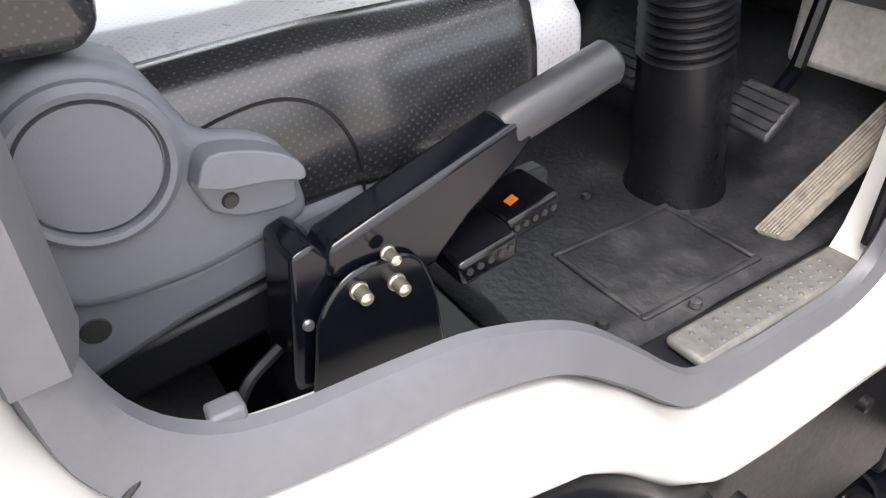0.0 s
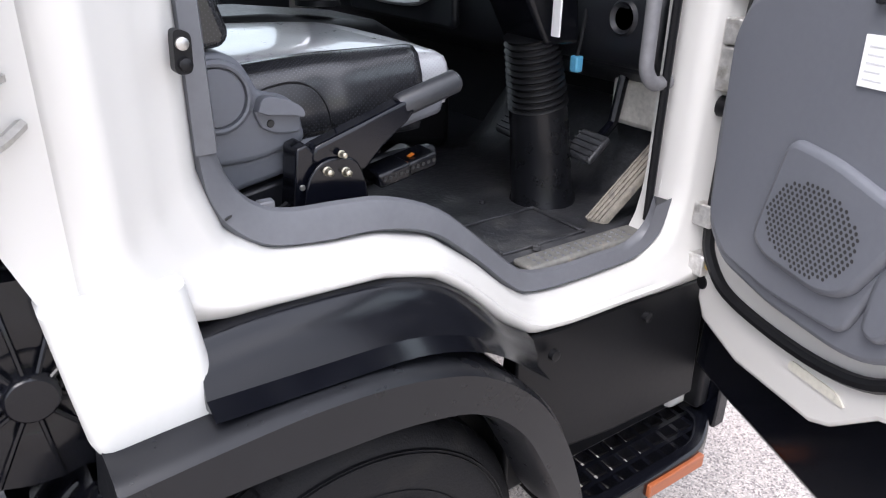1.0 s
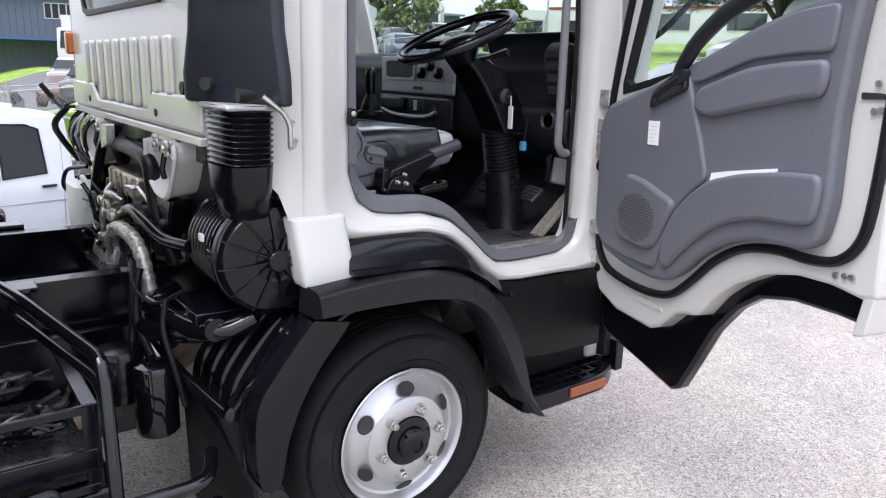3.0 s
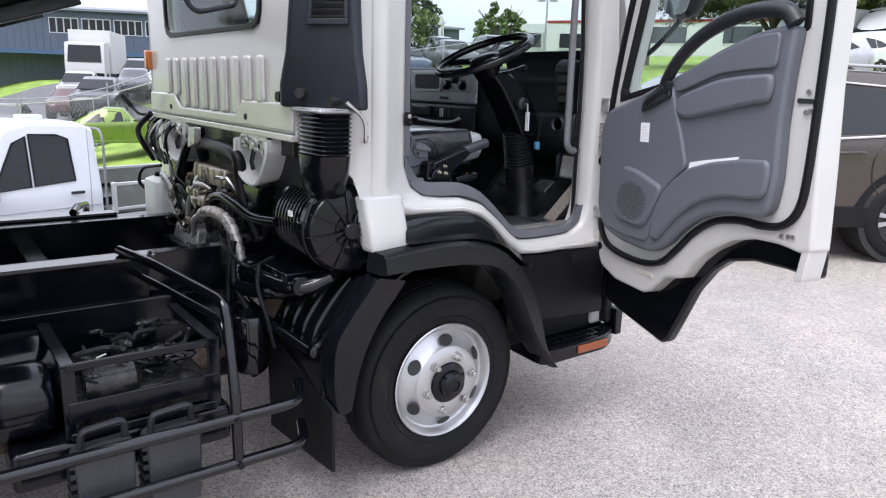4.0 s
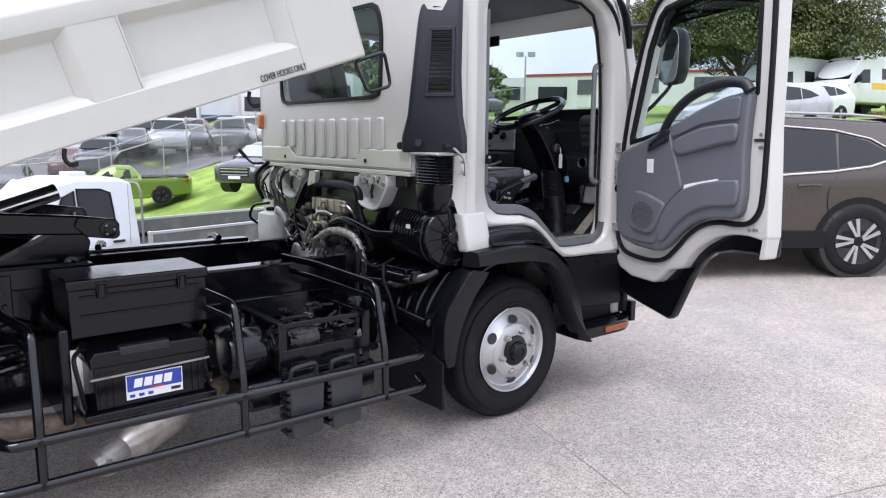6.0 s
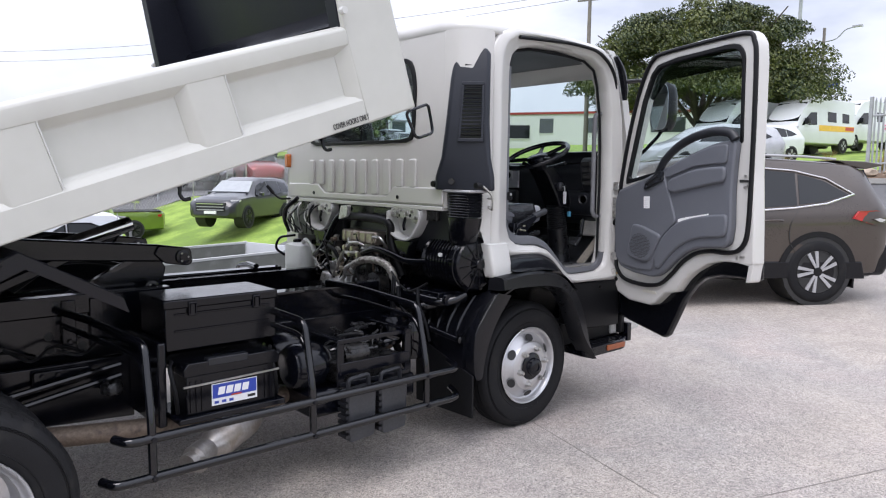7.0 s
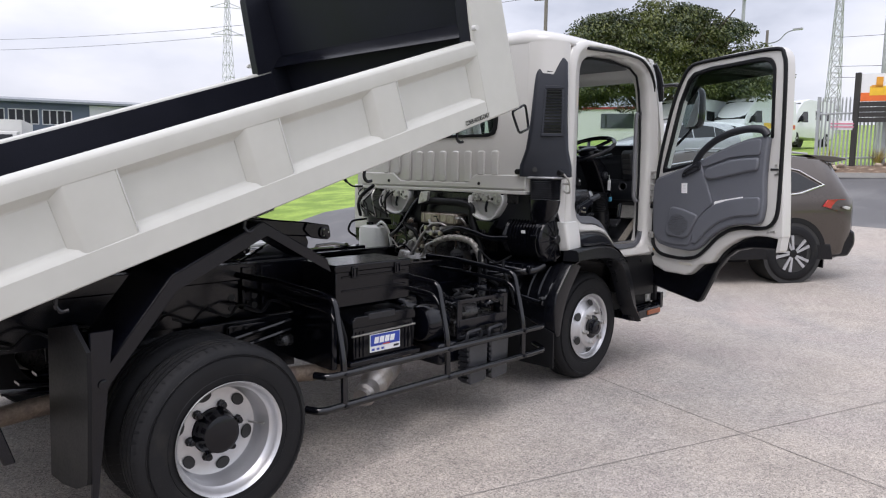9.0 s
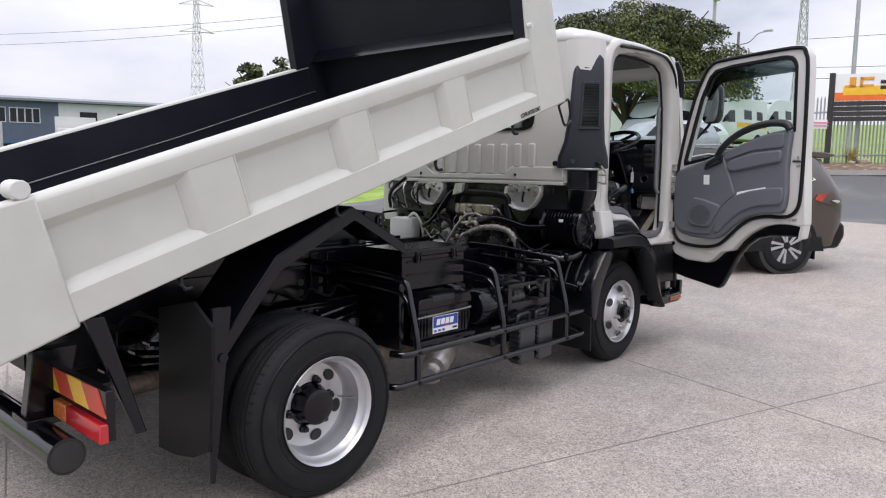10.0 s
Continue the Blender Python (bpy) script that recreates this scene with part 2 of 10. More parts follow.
M["glass"] = glass("clear_glass", clear=0.95)
M["tint"] = glass("tinted_glass", (0.45, 0.5, 0.5), gloss=0.08, clear=0.6)
M["darkglass"] = mat("dark_car_glass", (0.012, 0.014, 0.016), 0.05, var=0.05, spec=0.4)
M["mirror"] = mat("mirror_glass", (0.42, 0.44, 0.46), 0.03, metal=1.0, var=0.02)
M["concrete"] = concrete("aggregate_concrete")


# ---- mesh helpers ----
def thing(name, at=(0, 0, 0), label="", category="", group="", kind=""):
    ob = new(name)
    ob.location = at
    ob.empty_display_size = 0.1
    bpy.context.view_layer.update()
    return tagged(ob, label, category, group, kind)


def origin(ob):
    p = Vector(ob.location)
    while ob.parent:
        ob = ob.parent
        p += Vector(ob.location)
    return p


def link(name, bm, material, smooth=40):
    bmesh.ops.recalc_face_normals(bm, faces=bm.faces)
    me = bpy.data.meshes.new(name)
    bm.to_mesh(me)
    bm.free()
    if smooth:
        me.shade_smooth()
        me.set_sharp_from_angle(angle=radians(smooth))
    for x in material if isinstance(material, (list, tuple)) else [material]:
        me.materials.append(x)
    return new(name, me)


def part(name, bm, material, parent=None, label="", bevel=0.0, smooth=40, segs=2):
    """Link a bmesh, given in the coordinates of the whole, as one mesh under its thing or part."""
    if parent:
        bmesh.ops.translate(bm, verts=bm.verts, vec=-origin(parent))
    ob = link(name, bm, material, smooth)
    if parent:
        ob.parent = parent
    if bevel:
        md = ob.modifiers.new("bevel", "BEVEL")
        md.width, md.segments, md.limit_method, md.angle_limit = bevel, segs, "ANGLE", radians(35)
    return tagged(ob, label)


def structure(name, bm, material, label="", category="", bevel=0.0, smooth=40, kind="structure"):
    return tagged(part(name, bm, material, None, "", bevel, smooth), label, category, "", kind)


def B():
    return bmesh.new()


def hexa(bm, c):
    v = [bm.verts.new(p) for p in c]
    for f in ((0, 1, 2, 3), (4, 7, 6, 5), (0, 4, 5, 1), (1, 5, 6, 2), (2, 6, 7, 3), (3, 7, 4, 0)):
        bm.faces.new([v[i] for i in f])
    return bm


def box(bm, x0, x1, y0, y1, z0, z1):
    return hexa(bm, [(x0, y0, z0), (x1, y0, z0), (x1, y1, z0), (x0, y1, z0), (x0, y0, z1), (x1, y0, z1), (x1, y1, z1), (x0, y1, z1)])


def put3(axis, a, b, c):
    return {"x": (c, a, b), "y": (a, c, b), "z": (a, b, c)}[axis]


def prism(bm, pts, axis, c0, c1):
    """A polygon pushed along an axis. For x the points are (y, z), for y (x, z), for z (x, y)."""
    a = [bm.verts.new(put3(axis, p[0], p[1], c0)) for p in pts]
    b = [bm.verts.new(put3(axis, p[0], p[1], c1)) for p in pts]
    bm.faces.new(a)
    bm.faces.new(b[::-1])
    n = len(pts)
    for i in range(n):
        bm.faces.new((a[i], b[i], b[(i + 1) % n], a[(i + 1) % n]))
    return bm


def resample(loop, n):
    p = [Vector((*q, 0)) if len(q) == 2 else Vector(q) for q in loop]
    p.append(p[0])
    d = [0]
    for i in range(len(p) - 1):
        d.append(d[-1] + (p[i + 1] - p[i]).length)
    out, k = [], 0
    for i in range(n):
        t = d[-1] * i / n
        while d[k + 1] < t:
            k += 1
        f = (t - d[k]) / max(1e-9, d[k + 1] - d[k])
        q = p[k].lerp(p[k + 1], f)
        out.append((q.x, q.y))
    return out


def ray_loop(loop, c, n):
    """The loop's points met by n rays round c (for loops that c sees whole)."""
    out = []
    for i in range(n):
        a = 2 * math.pi * i / n
        dx, dy = math.cos(a), math.sin(a)
        best = None
        for j in range(len(loop)):
            (x1, y1), (x2, y2) = loop[j], loop[(j + 1) % len(loop)]
            ex, ey = x2 - x1, y2 - y1
            den = dx * ey - dy * ex
            if abs(den) < 1e-12:
                continue
            t = ((x1 - c[0]) * ey - (y1 - c[1]) * ex) / den
            u = ((x1 - c[0]) * dy - (y1 - c[1]) * dx) / den
            if t > 0 and -1e-6 <= u <= 1 + 1e-6 and (best is None or t > best):
                best = t
        out.append((c[0] + dx * (best or 0), c[1] + dy * (best or 0)))
    return out


def ring(bm, outer, inner, axis, c0, c1, centre, n=128):
    """A plate with a hole."""
    o, i = ray_loop(outer, centre, n), ray_loop(inner, centre, n)
    rows = [[bm.verts.new(put3(axis, *p, c)) for p in lp] for lp, c in ((o, c0), (i, c0), (i, c1), (o, c1))]
    for k in range(n):
        j = (k + 1) % n
        for r in range(4):
            a, b = rows[r], rows[(r + 1) % 4]
            bm.faces.new((a[k], a[j], b[j], b[k]))
    return bm


def fillet(pts, r, n=5, closed=False):
    p = [Vector(q) for q in pts]
    m = len(p)
    out = []
    for i in range(m):
        if not closed and i in (0, m - 1):
            out.append(p[i])
            continue
        a, b, c = p[i - 1], p[i], p[(i + 1) % m]
        u, v = (a - b), (c - b)
        q = min(r, u.length * 0.48, v.length * 0.48)
        s, e = b + u.normalized() * q, b + v.normalized() * q
        for k in range(n + 1):
            t = k / n
            out.append(s * (1 - t) ** 2 + b * (2 * t * (1 - t)) + e * t * t)
    return out


def fil2(pts, r, n=5):
    return [(q.x, q.y) for q in fillet([(a, b, 0) for a, b in pts], r, n, True)]


def tube(bm, pts, r, seg=10, closed=False, squash=1.0):
    """A pipe along points; r may be a number or one for each point."""
    p = [Vector(q) for q in pts]
    m = len(p)
    rs = r if isinstance(r, (list, tuple)) else [r] * m
    up = None
    loops = []
    for i in range(m):
        if closed:
            t = (p[(i + 1) % m] - p[i - 1]).normalized()
        else:
            t = (p[min(i + 1, m - 1)] - p[max(i - 1, 0)]).normalized()
        if up is None:
            up = Vector((0, 0, 1)) if abs(t.z) < 0.9 else Vector((1, 0, 0))
        up = (up - t * up.dot(t)).normalized()
        s = t.cross(up)
        loops.append([bm.verts.new(p[i] + (up * math.cos(a) * squash + s * math.sin(a)) * rs[i]) for a in [2 * math.pi * k / seg for k in range(seg)]])
    for i in range(m if closed else m - 1):
        a, b = loops[i], loops[(i + 1) % m]
        for k in range(seg):
            bm.faces.new((a[k], a[(k + 1) % seg], b[(k + 1) % seg], b[k]))
    if not closed:
        bm.faces.new(loops[0][::-1])
        bm.faces.new(loops[-1])
    return bm


def lathe(bm, prof, at, axis="y", seg=32, cap=True):
    """A turned shape: profile of (radius, place along the axis)."""
    loops = []
    for r, c in prof:
        loops.append([bm.verts.new(Vector(at) + Vector(put3(axis, r * math.cos(a), r * math.sin(a), c))) for a in [2 * math.pi * k / seg for k in range(seg)]])
    for a, b in zip(loops, loops[1:]):
        for k in range(seg):
            bm.faces.new((a[k], a[(k + 1) % seg], b[(k + 1) % seg], b[k]))
    if cap:
        bm.faces.new(loops[0][::-1])
        bm.faces.new(loops[-1])
    return bm


def loft(bm, rings, cap=True, closed=True):
    rows = [[bm.verts.new(q) for q in rg] for rg in rings]
    n = len(rows[0])
    for a, b in zip(rows, rows[1:]):
        for k in range(n if closed else n - 1):
            bm.faces.new((a[k], a[(k + 1) % n], b[(k + 1) % n], b[k]))
    if cap and closed:
        bm.faces.new(rows[0][::-1])
        bm.faces.new(rows[-1])
    return bm


def strip(bm, a, b, thick=(0, 0, 0)):
    """A ribbon between two lines of points, thickened by a vector."""
    t = Vector(thick)
    r = [[bm.verts.new(Vector(q) + o) for q in ln] for ln, o in ((a, t * 0), (b, t * 0), (b, t), (a, t))]
    n = len(a)
    for k in range(n - 1):
        for i in range(4):
            u, v = r[i], r[(i + 1) % 4]
            bm.faces.new((u[k], u[k + 1], v[k + 1], v[k]))
    bm.faces.new([x[0] for x in r])
    bm.faces.new([x[-1] for x in r][::-1])
    return bm


def arc(c, r, a0, a1, n):
    return [(c[0] + r * math.cos(radians(a0 + (a1 - a0) * k / n)), c[1] + r * math.sin(radians(a0 + (a1 - a0) * k / n))) for k in range(n + 1)]


def smooth_line(pts, n=4):
    """Catmull-Rom through 2D or 3D points."""
    p = [Vector(q) if len(q) == 3 else Vector((*q, 0)) for q in pts]
    p = [p[0] * 2 - p[1]] + p + [p[-1] * 2 - p[-2]]
    out = []
    for i in range(1, len(p) - 2):
        for k in range(n):
            t = k / n
            a, b, c, d = p[i - 1], p[i], p[i + 1], p[i + 2]
            out.append(0.5 * ((2 * b) + (c - a) * t + (2 * a - 5 * b + 4 * c - d) * t * t + (3 * b - a - 3 * c + d) * t ** 3))
    out.append(p[-2])
    return out if len(pts[0]) == 3 else [(q.x, q.y) for q in out]


def bolt(bm, at, r, h, axis="y", sign=-1, seg=6):
    return lathe(bm, [(r, 0), (r, sign * h * 0.8), (r * 0.8, sign * h)], at, axis, seg)


# ---- ground ----
def ss(a, b, v):
    t = min(1.0, max(0.0, (v - a) / (b - a)))
    return t * t * (3 - 2 * t)


def height(x, y):
    """The yard is level round the truck, climbs towards the street and falls away to the lower drive."""
    q = 0.94 * x + 0.342 * y - 4.0
    up = 0.063 * (q + math.sqrt(q * q + 2.0)) / 2 - 0.005 + 0.78 * ss(10.3, 15.0, q)
    up *= 1 - 0.6 * ss(6.0, 20.0, y) * (1 - ss(12.0, 28.0, x))
    return max(up, 0) * ss(1.0, 6.0, x) - 1.25 * ss(2.6, 10.5, y) * (1 - ss(3.0, 9.5, x))


def sheet(name, xs, ys, lift, material, label, category, keep=None):
    bm = B()
    g = {}
    for i, x in enumerate(xs):
        for j, y in enumerate(ys):
            g[i, j] = bm.verts.new((x, y, height(x, y) + lift))
    for i in range(len(xs) - 1):
        for j in range(len(ys) - 1):
            if keep is None or keep((xs[i] + xs[i + 1]) / 2, (ys[j] + ys[j + 1]) / 2):
                bm.faces.new((g[i, j], g[i + 1, j], g[i + 1, j + 1], g[i, j + 1]))
    return structure(name, bm, material, label, category, smooth=180)


def steps(a, b, n):
    return [a + (b - a) * k / n for k in range(n + 1)]


grass_mat = mat("mown_grass", (0.17, 0.27, 0.035), 0.9, var=0.3, scale=0.9, fine=14, alt=(0.24, 0.34, 0.06), altpos=0.5, bump=1.0, bscale=30)
asphalt_mat = mat("worn_asphalt", (0.115, 0.115, 0.118), 0.85, var=0.2, scale=0.7, fine=70, alt=(0.15, 0.15, 0.15), bump=0.6, bscale=130)
far = [-1500, -500, -200, -90, -40]
sheet("ground", far + steps(-30, 60, 60) + [90, 200, 500, 1500], far + steps(-30, 60, 60) + [90, 200, 500, 1500], -0.09, grass_mat, "bright green mown grass bank beyond the yard", "ground")
sheet("road", steps(-40, 19.5, 48), steps(-40, 14, 44), -0.03, asphalt_mat, "worn grey asphalt drive round the concrete yard", "road", lambda x, y: x > 11.0 or y > 3.0)
sheet("pavement", steps(-30, 12.2, 60), steps(-30, 4.2, 50), 0.0, M["concrete"], "pale exposed-aggregate concrete yard, stained and dry", "pavement")


def joint_line(x0, y0, x1, y1):
    bm = B()
    n = 24
    d = Vector((x1 - x0, y1 - y0, 0)).normalized()
    s = Vector((-d.y, d.x, 0)) * 0.0026
    a, b = [], []
    for k in range(n + 1):
        x, y = x0 + (x1 - x0) * k / n, y0 + (y1 - y0) * k / n
        p = Vector((x, y, height(x, y) + 0.0025))
        a.append(p + s)
        b.append(p - s)
    strip(bm, a, b, (0, 0, 0.001))
    structure("pavement_joint", bm, M["joint"], "thin dark saw-cut joint in the concrete", "joint")


M["joint"] = mat("dirt_in_joint", (0.27, 0.25, 0.23), 0.95)
for q in ((-7.4, 0.49, 6.5, -4.1), (0.21, -0.2, -2.2, -8.2), (-3.0, 3.4, -6.4, -7.7)):
    joint_line(*q)


# ---- the tipper truck: cab ----
truck = thing("tipper_truck", (0, 0.48, 0), "white tipper truck with open driver's door and raised tray", "truck")
CY = 0.48


def across(y):
    return 2 * CY - y


DOORWAY = [(-0.165, 2.2), (-0.165, 1.5), (-0.163, 1.28), (-0.135, 1.19), (-0.075, 1.148), (0.013, 1.135), (0.107, 1.13), (0.208, 1.10), (0.302, 1.029), (0.37, 0.965), (0.426, 0.926), (0.50, 0.915),
           (0.62, 0.915), (0.74, 0.92), (0.815, 0.96), (0.84, 1.06), (0.842, 1.4), (0.838, 1.7), (0.822, 1.95), (0.775, 2.17), (0.71, 2.27), (0.60, 2.325), (0.3, 2.345), (0.05, 2.335), (-0.08, 2.31), (-0.145, 2.265)]
SIDE = [(-0.335, 2.3), (-0.335, 1.17), (-0.30, 1.11), (-0.178, 1.086), (0.073, 1.08), (0.172, 1.055), (0.235, 1.01), (0.32, 0.925), (0.40, 0.872), (0.5, 0.862), (0.666, 0.86), (0.95, 0.845),
        (0.965, 1.2), (0.955, 1.66), (0.92, 1.95), (0.86, 2.2), (0.78, 2.34), (0.66, 2.40), (0.2, 2.425), (-0.16, 2.415), (-0.28, 2.37)]
bm = B()
o, i = ray_loop(SIDE, (0.33, 1.6), 220), ray_loop(DOORWAY, (0.33, 1.6), 220)
rows = []
for s, y in ((0, -0.50), (0, -0.578), (0.06, -0.590), (0.26, -0.601), (0.37, -0.600), (0.43, -0.588), (0.58, -0.586), (0.65, -0.573), (0.82, -0.569), (0.93, -0.556), (1.0, -0.530), (1.0, -0.50)):
    rows.append([bm.verts.new((a[0] + (b[0] - a[0]) * s, y, a[1] + (b[1] - a[1]) * s)) for a, b in zip(o, i)])
rows.append(rows[0])
for a, b in zip(rows, rows[1:]):
    for k in range(220):
        j = (k + 1) % 220
        bm.faces.new((a[k], a[j], b[j], b[k]))
part("cab_side", bm, M["white"], truck, "white painted cab side round the doorway", smooth=60)
# inner face of the doorway, behind the outer skin
bm = B()
ring(bm, [(x - 0.02 if x < 0.3 else x + 0.03, z) for x, z in SIDE], [(x, z) for x, z in DOORWAY], "y", -0.50, -0.455, (0.33, 1.6), 120)
part("door_jamb", bm, M["white"], truck)
# left side with its closed door and window
WIN = [(-0.1, 2.22), (-0.1, 1.66), (0.0, 1.60), (0.75, 1.50), (0.82, 1.56), (0.80, 2.0), (0.70, 2.24), (0.5, 2.3), (0.0, 2.3)]
bm = B()
ring(bm, SIDE, fil2(WIN, 0.06), "y", across(-0.585), across(-0.52), (0.33, 1.9), 120)
part("cab_side", bm, M["white"], truck, bevel=0.02)
bm = B()
prism(bm, fil2(WIN, 0.06), "y", across(-0.545), across(-0.54))
sw = part("side_window", bm, M["glass"], truck)
sw.visible_shadow = False
bm = B()
prism(bm, fil2([(-0.14, 1.12), (0.40, 0.98), (0.84, 0.98), (0.84, 1.48), (0.72, 1.49), (0.0, 1.59), (-0.14, 1.64)], 0.03), "y", across(-0.52), across(-0.47))
part("passenger_door_lining", bm, M["dashgrey"], truck, bevel=0.015)

# rear wall with window hole, rounded into the sides
REAR = [(-0.40, 1.372), (1.36, 1.372), (1.36, 2.372), (-0.40, 2.372)]
RWIN = fil2([(-0.105, 1.765), (1.045, 1.765), (1.065, 2.1), (1.04, 2.24), (-0.08, 2.24), (-0.125, 2.1)], 0.07)
bm = B()
ring(bm, REAR, RWIN, "x", -0.53, -0.48, (0.47, 1.95), 140)
part("rear_wall", bm, M["white"], truck, "white pressed-steel cab back", bevel=0.008)
for sgn in (0, 1):
    bm = B()
    f = (lambda y: across(y)) if sgn else (lambda y: y)
    line = [(-0.53, -0.395), (-0.525, -0.44), (-0.505, -0.49), (-0.46, -0.545), (-0.40, -0.575), (-0.375, -0.580), (-0.325, -0.582)]
    loft(bm, [[(x, f(y), z0), (x, f(y), 2.372), (x + 0.05, f(y + 0.05), 2.372), (x + 0.05, f(y + 0.05), z0)] for (x, y), z0 in zip(line, (1.372, 1.37, 1.35, 1.31, 1.235, 1.165, 1.16))])
    part("rear_corner", bm, M["white"], truck)
bm = B()
ring(bm, [(CY + (y - CY) * 1.035, 1.99 + (z - 1.99) * 1.06) for y, z in RWIN], [(CY + (y - CY) * 0.985, 1.99 + (z - 1.99) * 0.965) for y, z in RWIN], "x", -0.54, -0.525, (0.47, 1.98), 90)
part("rear_window_seal", bm, M["seal"], truck, bevel=0.004)
bm = B()
prism(bm, RWIN, "x", -0.52, -0.515)
rw = part("rear_window", bm, M["glass"], truck, "clear rear window glass")
rw.visible_shadow = False
# pressed ribs: raised round-topped bars, the middle ones longer
for k in range(10):
    y = -0.117 + k * 0.1285
    z0 = 1.425 if 2 <= k <= 7 else 1.478
    bm = B()
    prism(bm, fil2([(y - 0.036, z0), (y + 0.030, z0), (y + 0.030, 1.655), (y - 0.036, 1.655)], 0.022), "x", -0.548, -0.528)
    part("pressed_rib", bm, M["white"], truck, bevel=0.010, segs=3)
bm = B()
prism(bm, [(-0.40, 1.385), (1.36, 1.385), (1.36, 1.485), (0.95, 1.485), (0.86, 1.425), (0.14, 1.425), (0.06, 1.485), (-0.40, 1.485)], "x", -0.546, -0.529)
part("rear_swage", bm, M["white"], truck, bevel=0.012, segs=3)
bm = B()
box(bm, -0.55, -0.47, -0.40, 1.36, 1.352, 1.376)
part("rear_flange", bm, M["white"], truck, bevel=0.004)
for y in (0.02, 1.0):
    bm = B()
    lathe(bm, [(0.012, -0.545), (0.012, -0.55)], (0, y, 1.42), "x", 12)
    part("drain_plug", bm, M["seal"], truck)
bm = B()
box(bm, -0.56, -0.40, 1.35, 1.40, 1.60, 1.70)
part("side_lamp", bm, M["amber"], truck, "amber side marker lamp", bevel=0.01)
bm = B()
box(bm, -0.47, -0.30, 1.36, 1.54, 1.0, 1.38)
part("cab_corner_panel", bm, M["white"], truck, bevel=0.01)

# roof
bm = B()
rows = []
nx, ny = 26, 40
for i in range(nx + 1):
    row = []
    for j in range(ny + 1):
        v = -1 + 2 * j / ny
        y = CY + v * 1.066
        e = max(0.0, (abs(v) * 1.066 - 0.856) / 0.21)
        x0 = -0.532 + 0.205 * (1 - math.sqrt(max(0.0, 1 - e * e)))
        u = i / nx
        x = x0 + (0.78 - x0) * u ** 1.25
        rise = (1 - (1 - min(1.0, u * 3.2)) ** 3) ** 0.6 if u > 0 else 0.0
        side = (1 - abs(v) ** 6) ** 0.5
        front = max(0.0, 1 - max(0.0, (x - 0.2) / 0.62) ** 4)
        z = 2.368 + 0.125 * rise * side * front ** 0.5
        if abs(v) < 0.8:
            z += 0.014 * rise * max(0, math.sin(v * 14.0)) * (1 - ss(0.0, 0.4, x))
        row.append(bm.verts.new((x, y, z)))
    rows.append(row)
for a, b in zip(rows, rows[1:]):
    for k in range(ny):
        bm.faces.new((a[k], a[k + 1], b[k + 1], b[k]))
rf = part("roof", bm, M["white"], truck, "white ribbed cab roof", smooth=60)
md = rf.modifiers.new("thick", "SOLIDIFY")
md.thickness, md.offset = 0.03, -1
bm = B()
box(bm, -0.42, 0.74, -0.48, 1.44, 2.325, 2.338)
part("headlining", bm, M["dashgrey"], truck)
bm = B()
tube(bm, fillet([(-0.14, -0.60, 2.36), (0.3, -0.605, 2.385), (0.62, -0.60, 2.375), (0.80, -0.595, 2.27), (0.87, -0.585, 2.08), (0.90, -0.58, 1.85)], 0.12), 0.011, 8)
part("drip_rail", bm, M["seal"], truck)

bm = B()
tube(bm, smooth_line([(0.80, -0.60, 2.36), (0.86, -0.61, 2.27), (0.90, -0.61, 2.16), (0.91, -0.61, 2.08)], 4), [0.016 + 0.010 * math.sin(k * math.pi / 12) for k in range(13)], 8)
part("pillar_cover", bm, M["blackpl"], truck, "black plastic cover on the front pillar top")
bm = B()
tube(bm, [(0.88, -0.61, 2.20), (0.98, -0.66, 2.215), (1.06, -0.72, 2.20)], 0.012, 8)
part("mirror_stay", bm, M["blackpl"], truck)
# front of the cab
bm = B()
prism(bm, [(0.93, 0.45), (1.28, 0.45), (1.30, 1.0), (1.24, 1.55), (1.20, 1.58), (1.16, 1.5), (1.2, 0.9), (0.93, 0.86)], "y", -0.56, across(-0.56))
part("front_panel", bm, M["white"], truck, bevel=0.02)
bm = B()
prism(bm, [(0.74, 2.43), (0.93, 2.33), (0.96, 2.25), (0.92, 2.25), (0.72, 2.36)], "y", -0.5, across(-0.5))
part("windscreen_header", bm, M["white"], truck, bevel=0.01)
for f in (lambda y: y, across):
    bm = B()
    loft(bm, [[(x - 0.055, f(-0.575), z), (x + 0.03, f(-0.565), z), (x + 0.075, f(-0.50), z), (x + 0.03, f(-0.47), z), (x - 0.055, f(-0.49), z)] for x, z in ((1.12, 0.95), (1.12, 1.55), (1.05, 1.85), (0.98, 2.1), (0.88, 2.32), (0.80, 2.40))])
    part("front_pillar", bm, M["white"], truck)
    bm = B()
    prism(bm, [(0.95, 0.9), (1.13, 0.9), (1.13, 1.56), (0.95, 1.60)], "y", f(-0.575), f(-0.52))
    part("cab_side", bm, M["white"], truck)
bm = B()
hexa(bm, [(1.17, -0.47, 1.56), (1.176, -0.47, 1.56), (1.176, 1.43, 1.56), (1.17, 1.43, 1.56), (0.93, -0.42, 2.30), (0.936, -0.42, 2.30), (0.936, 1.38, 2.30), (0.93, 1.38, 2.30)])
ws = part("windscreen", bm, M["glass"], truck, "clear windscreen glass")
ws.visible_shadow = False

# lower sill cover, grey, wrapping the step of the doorway
def sill_pts(pts, y, dx=0.0, dz=0.0):
    return [(x + dx, y, z + dz) for x, z in smooth_line(pts, 4)]


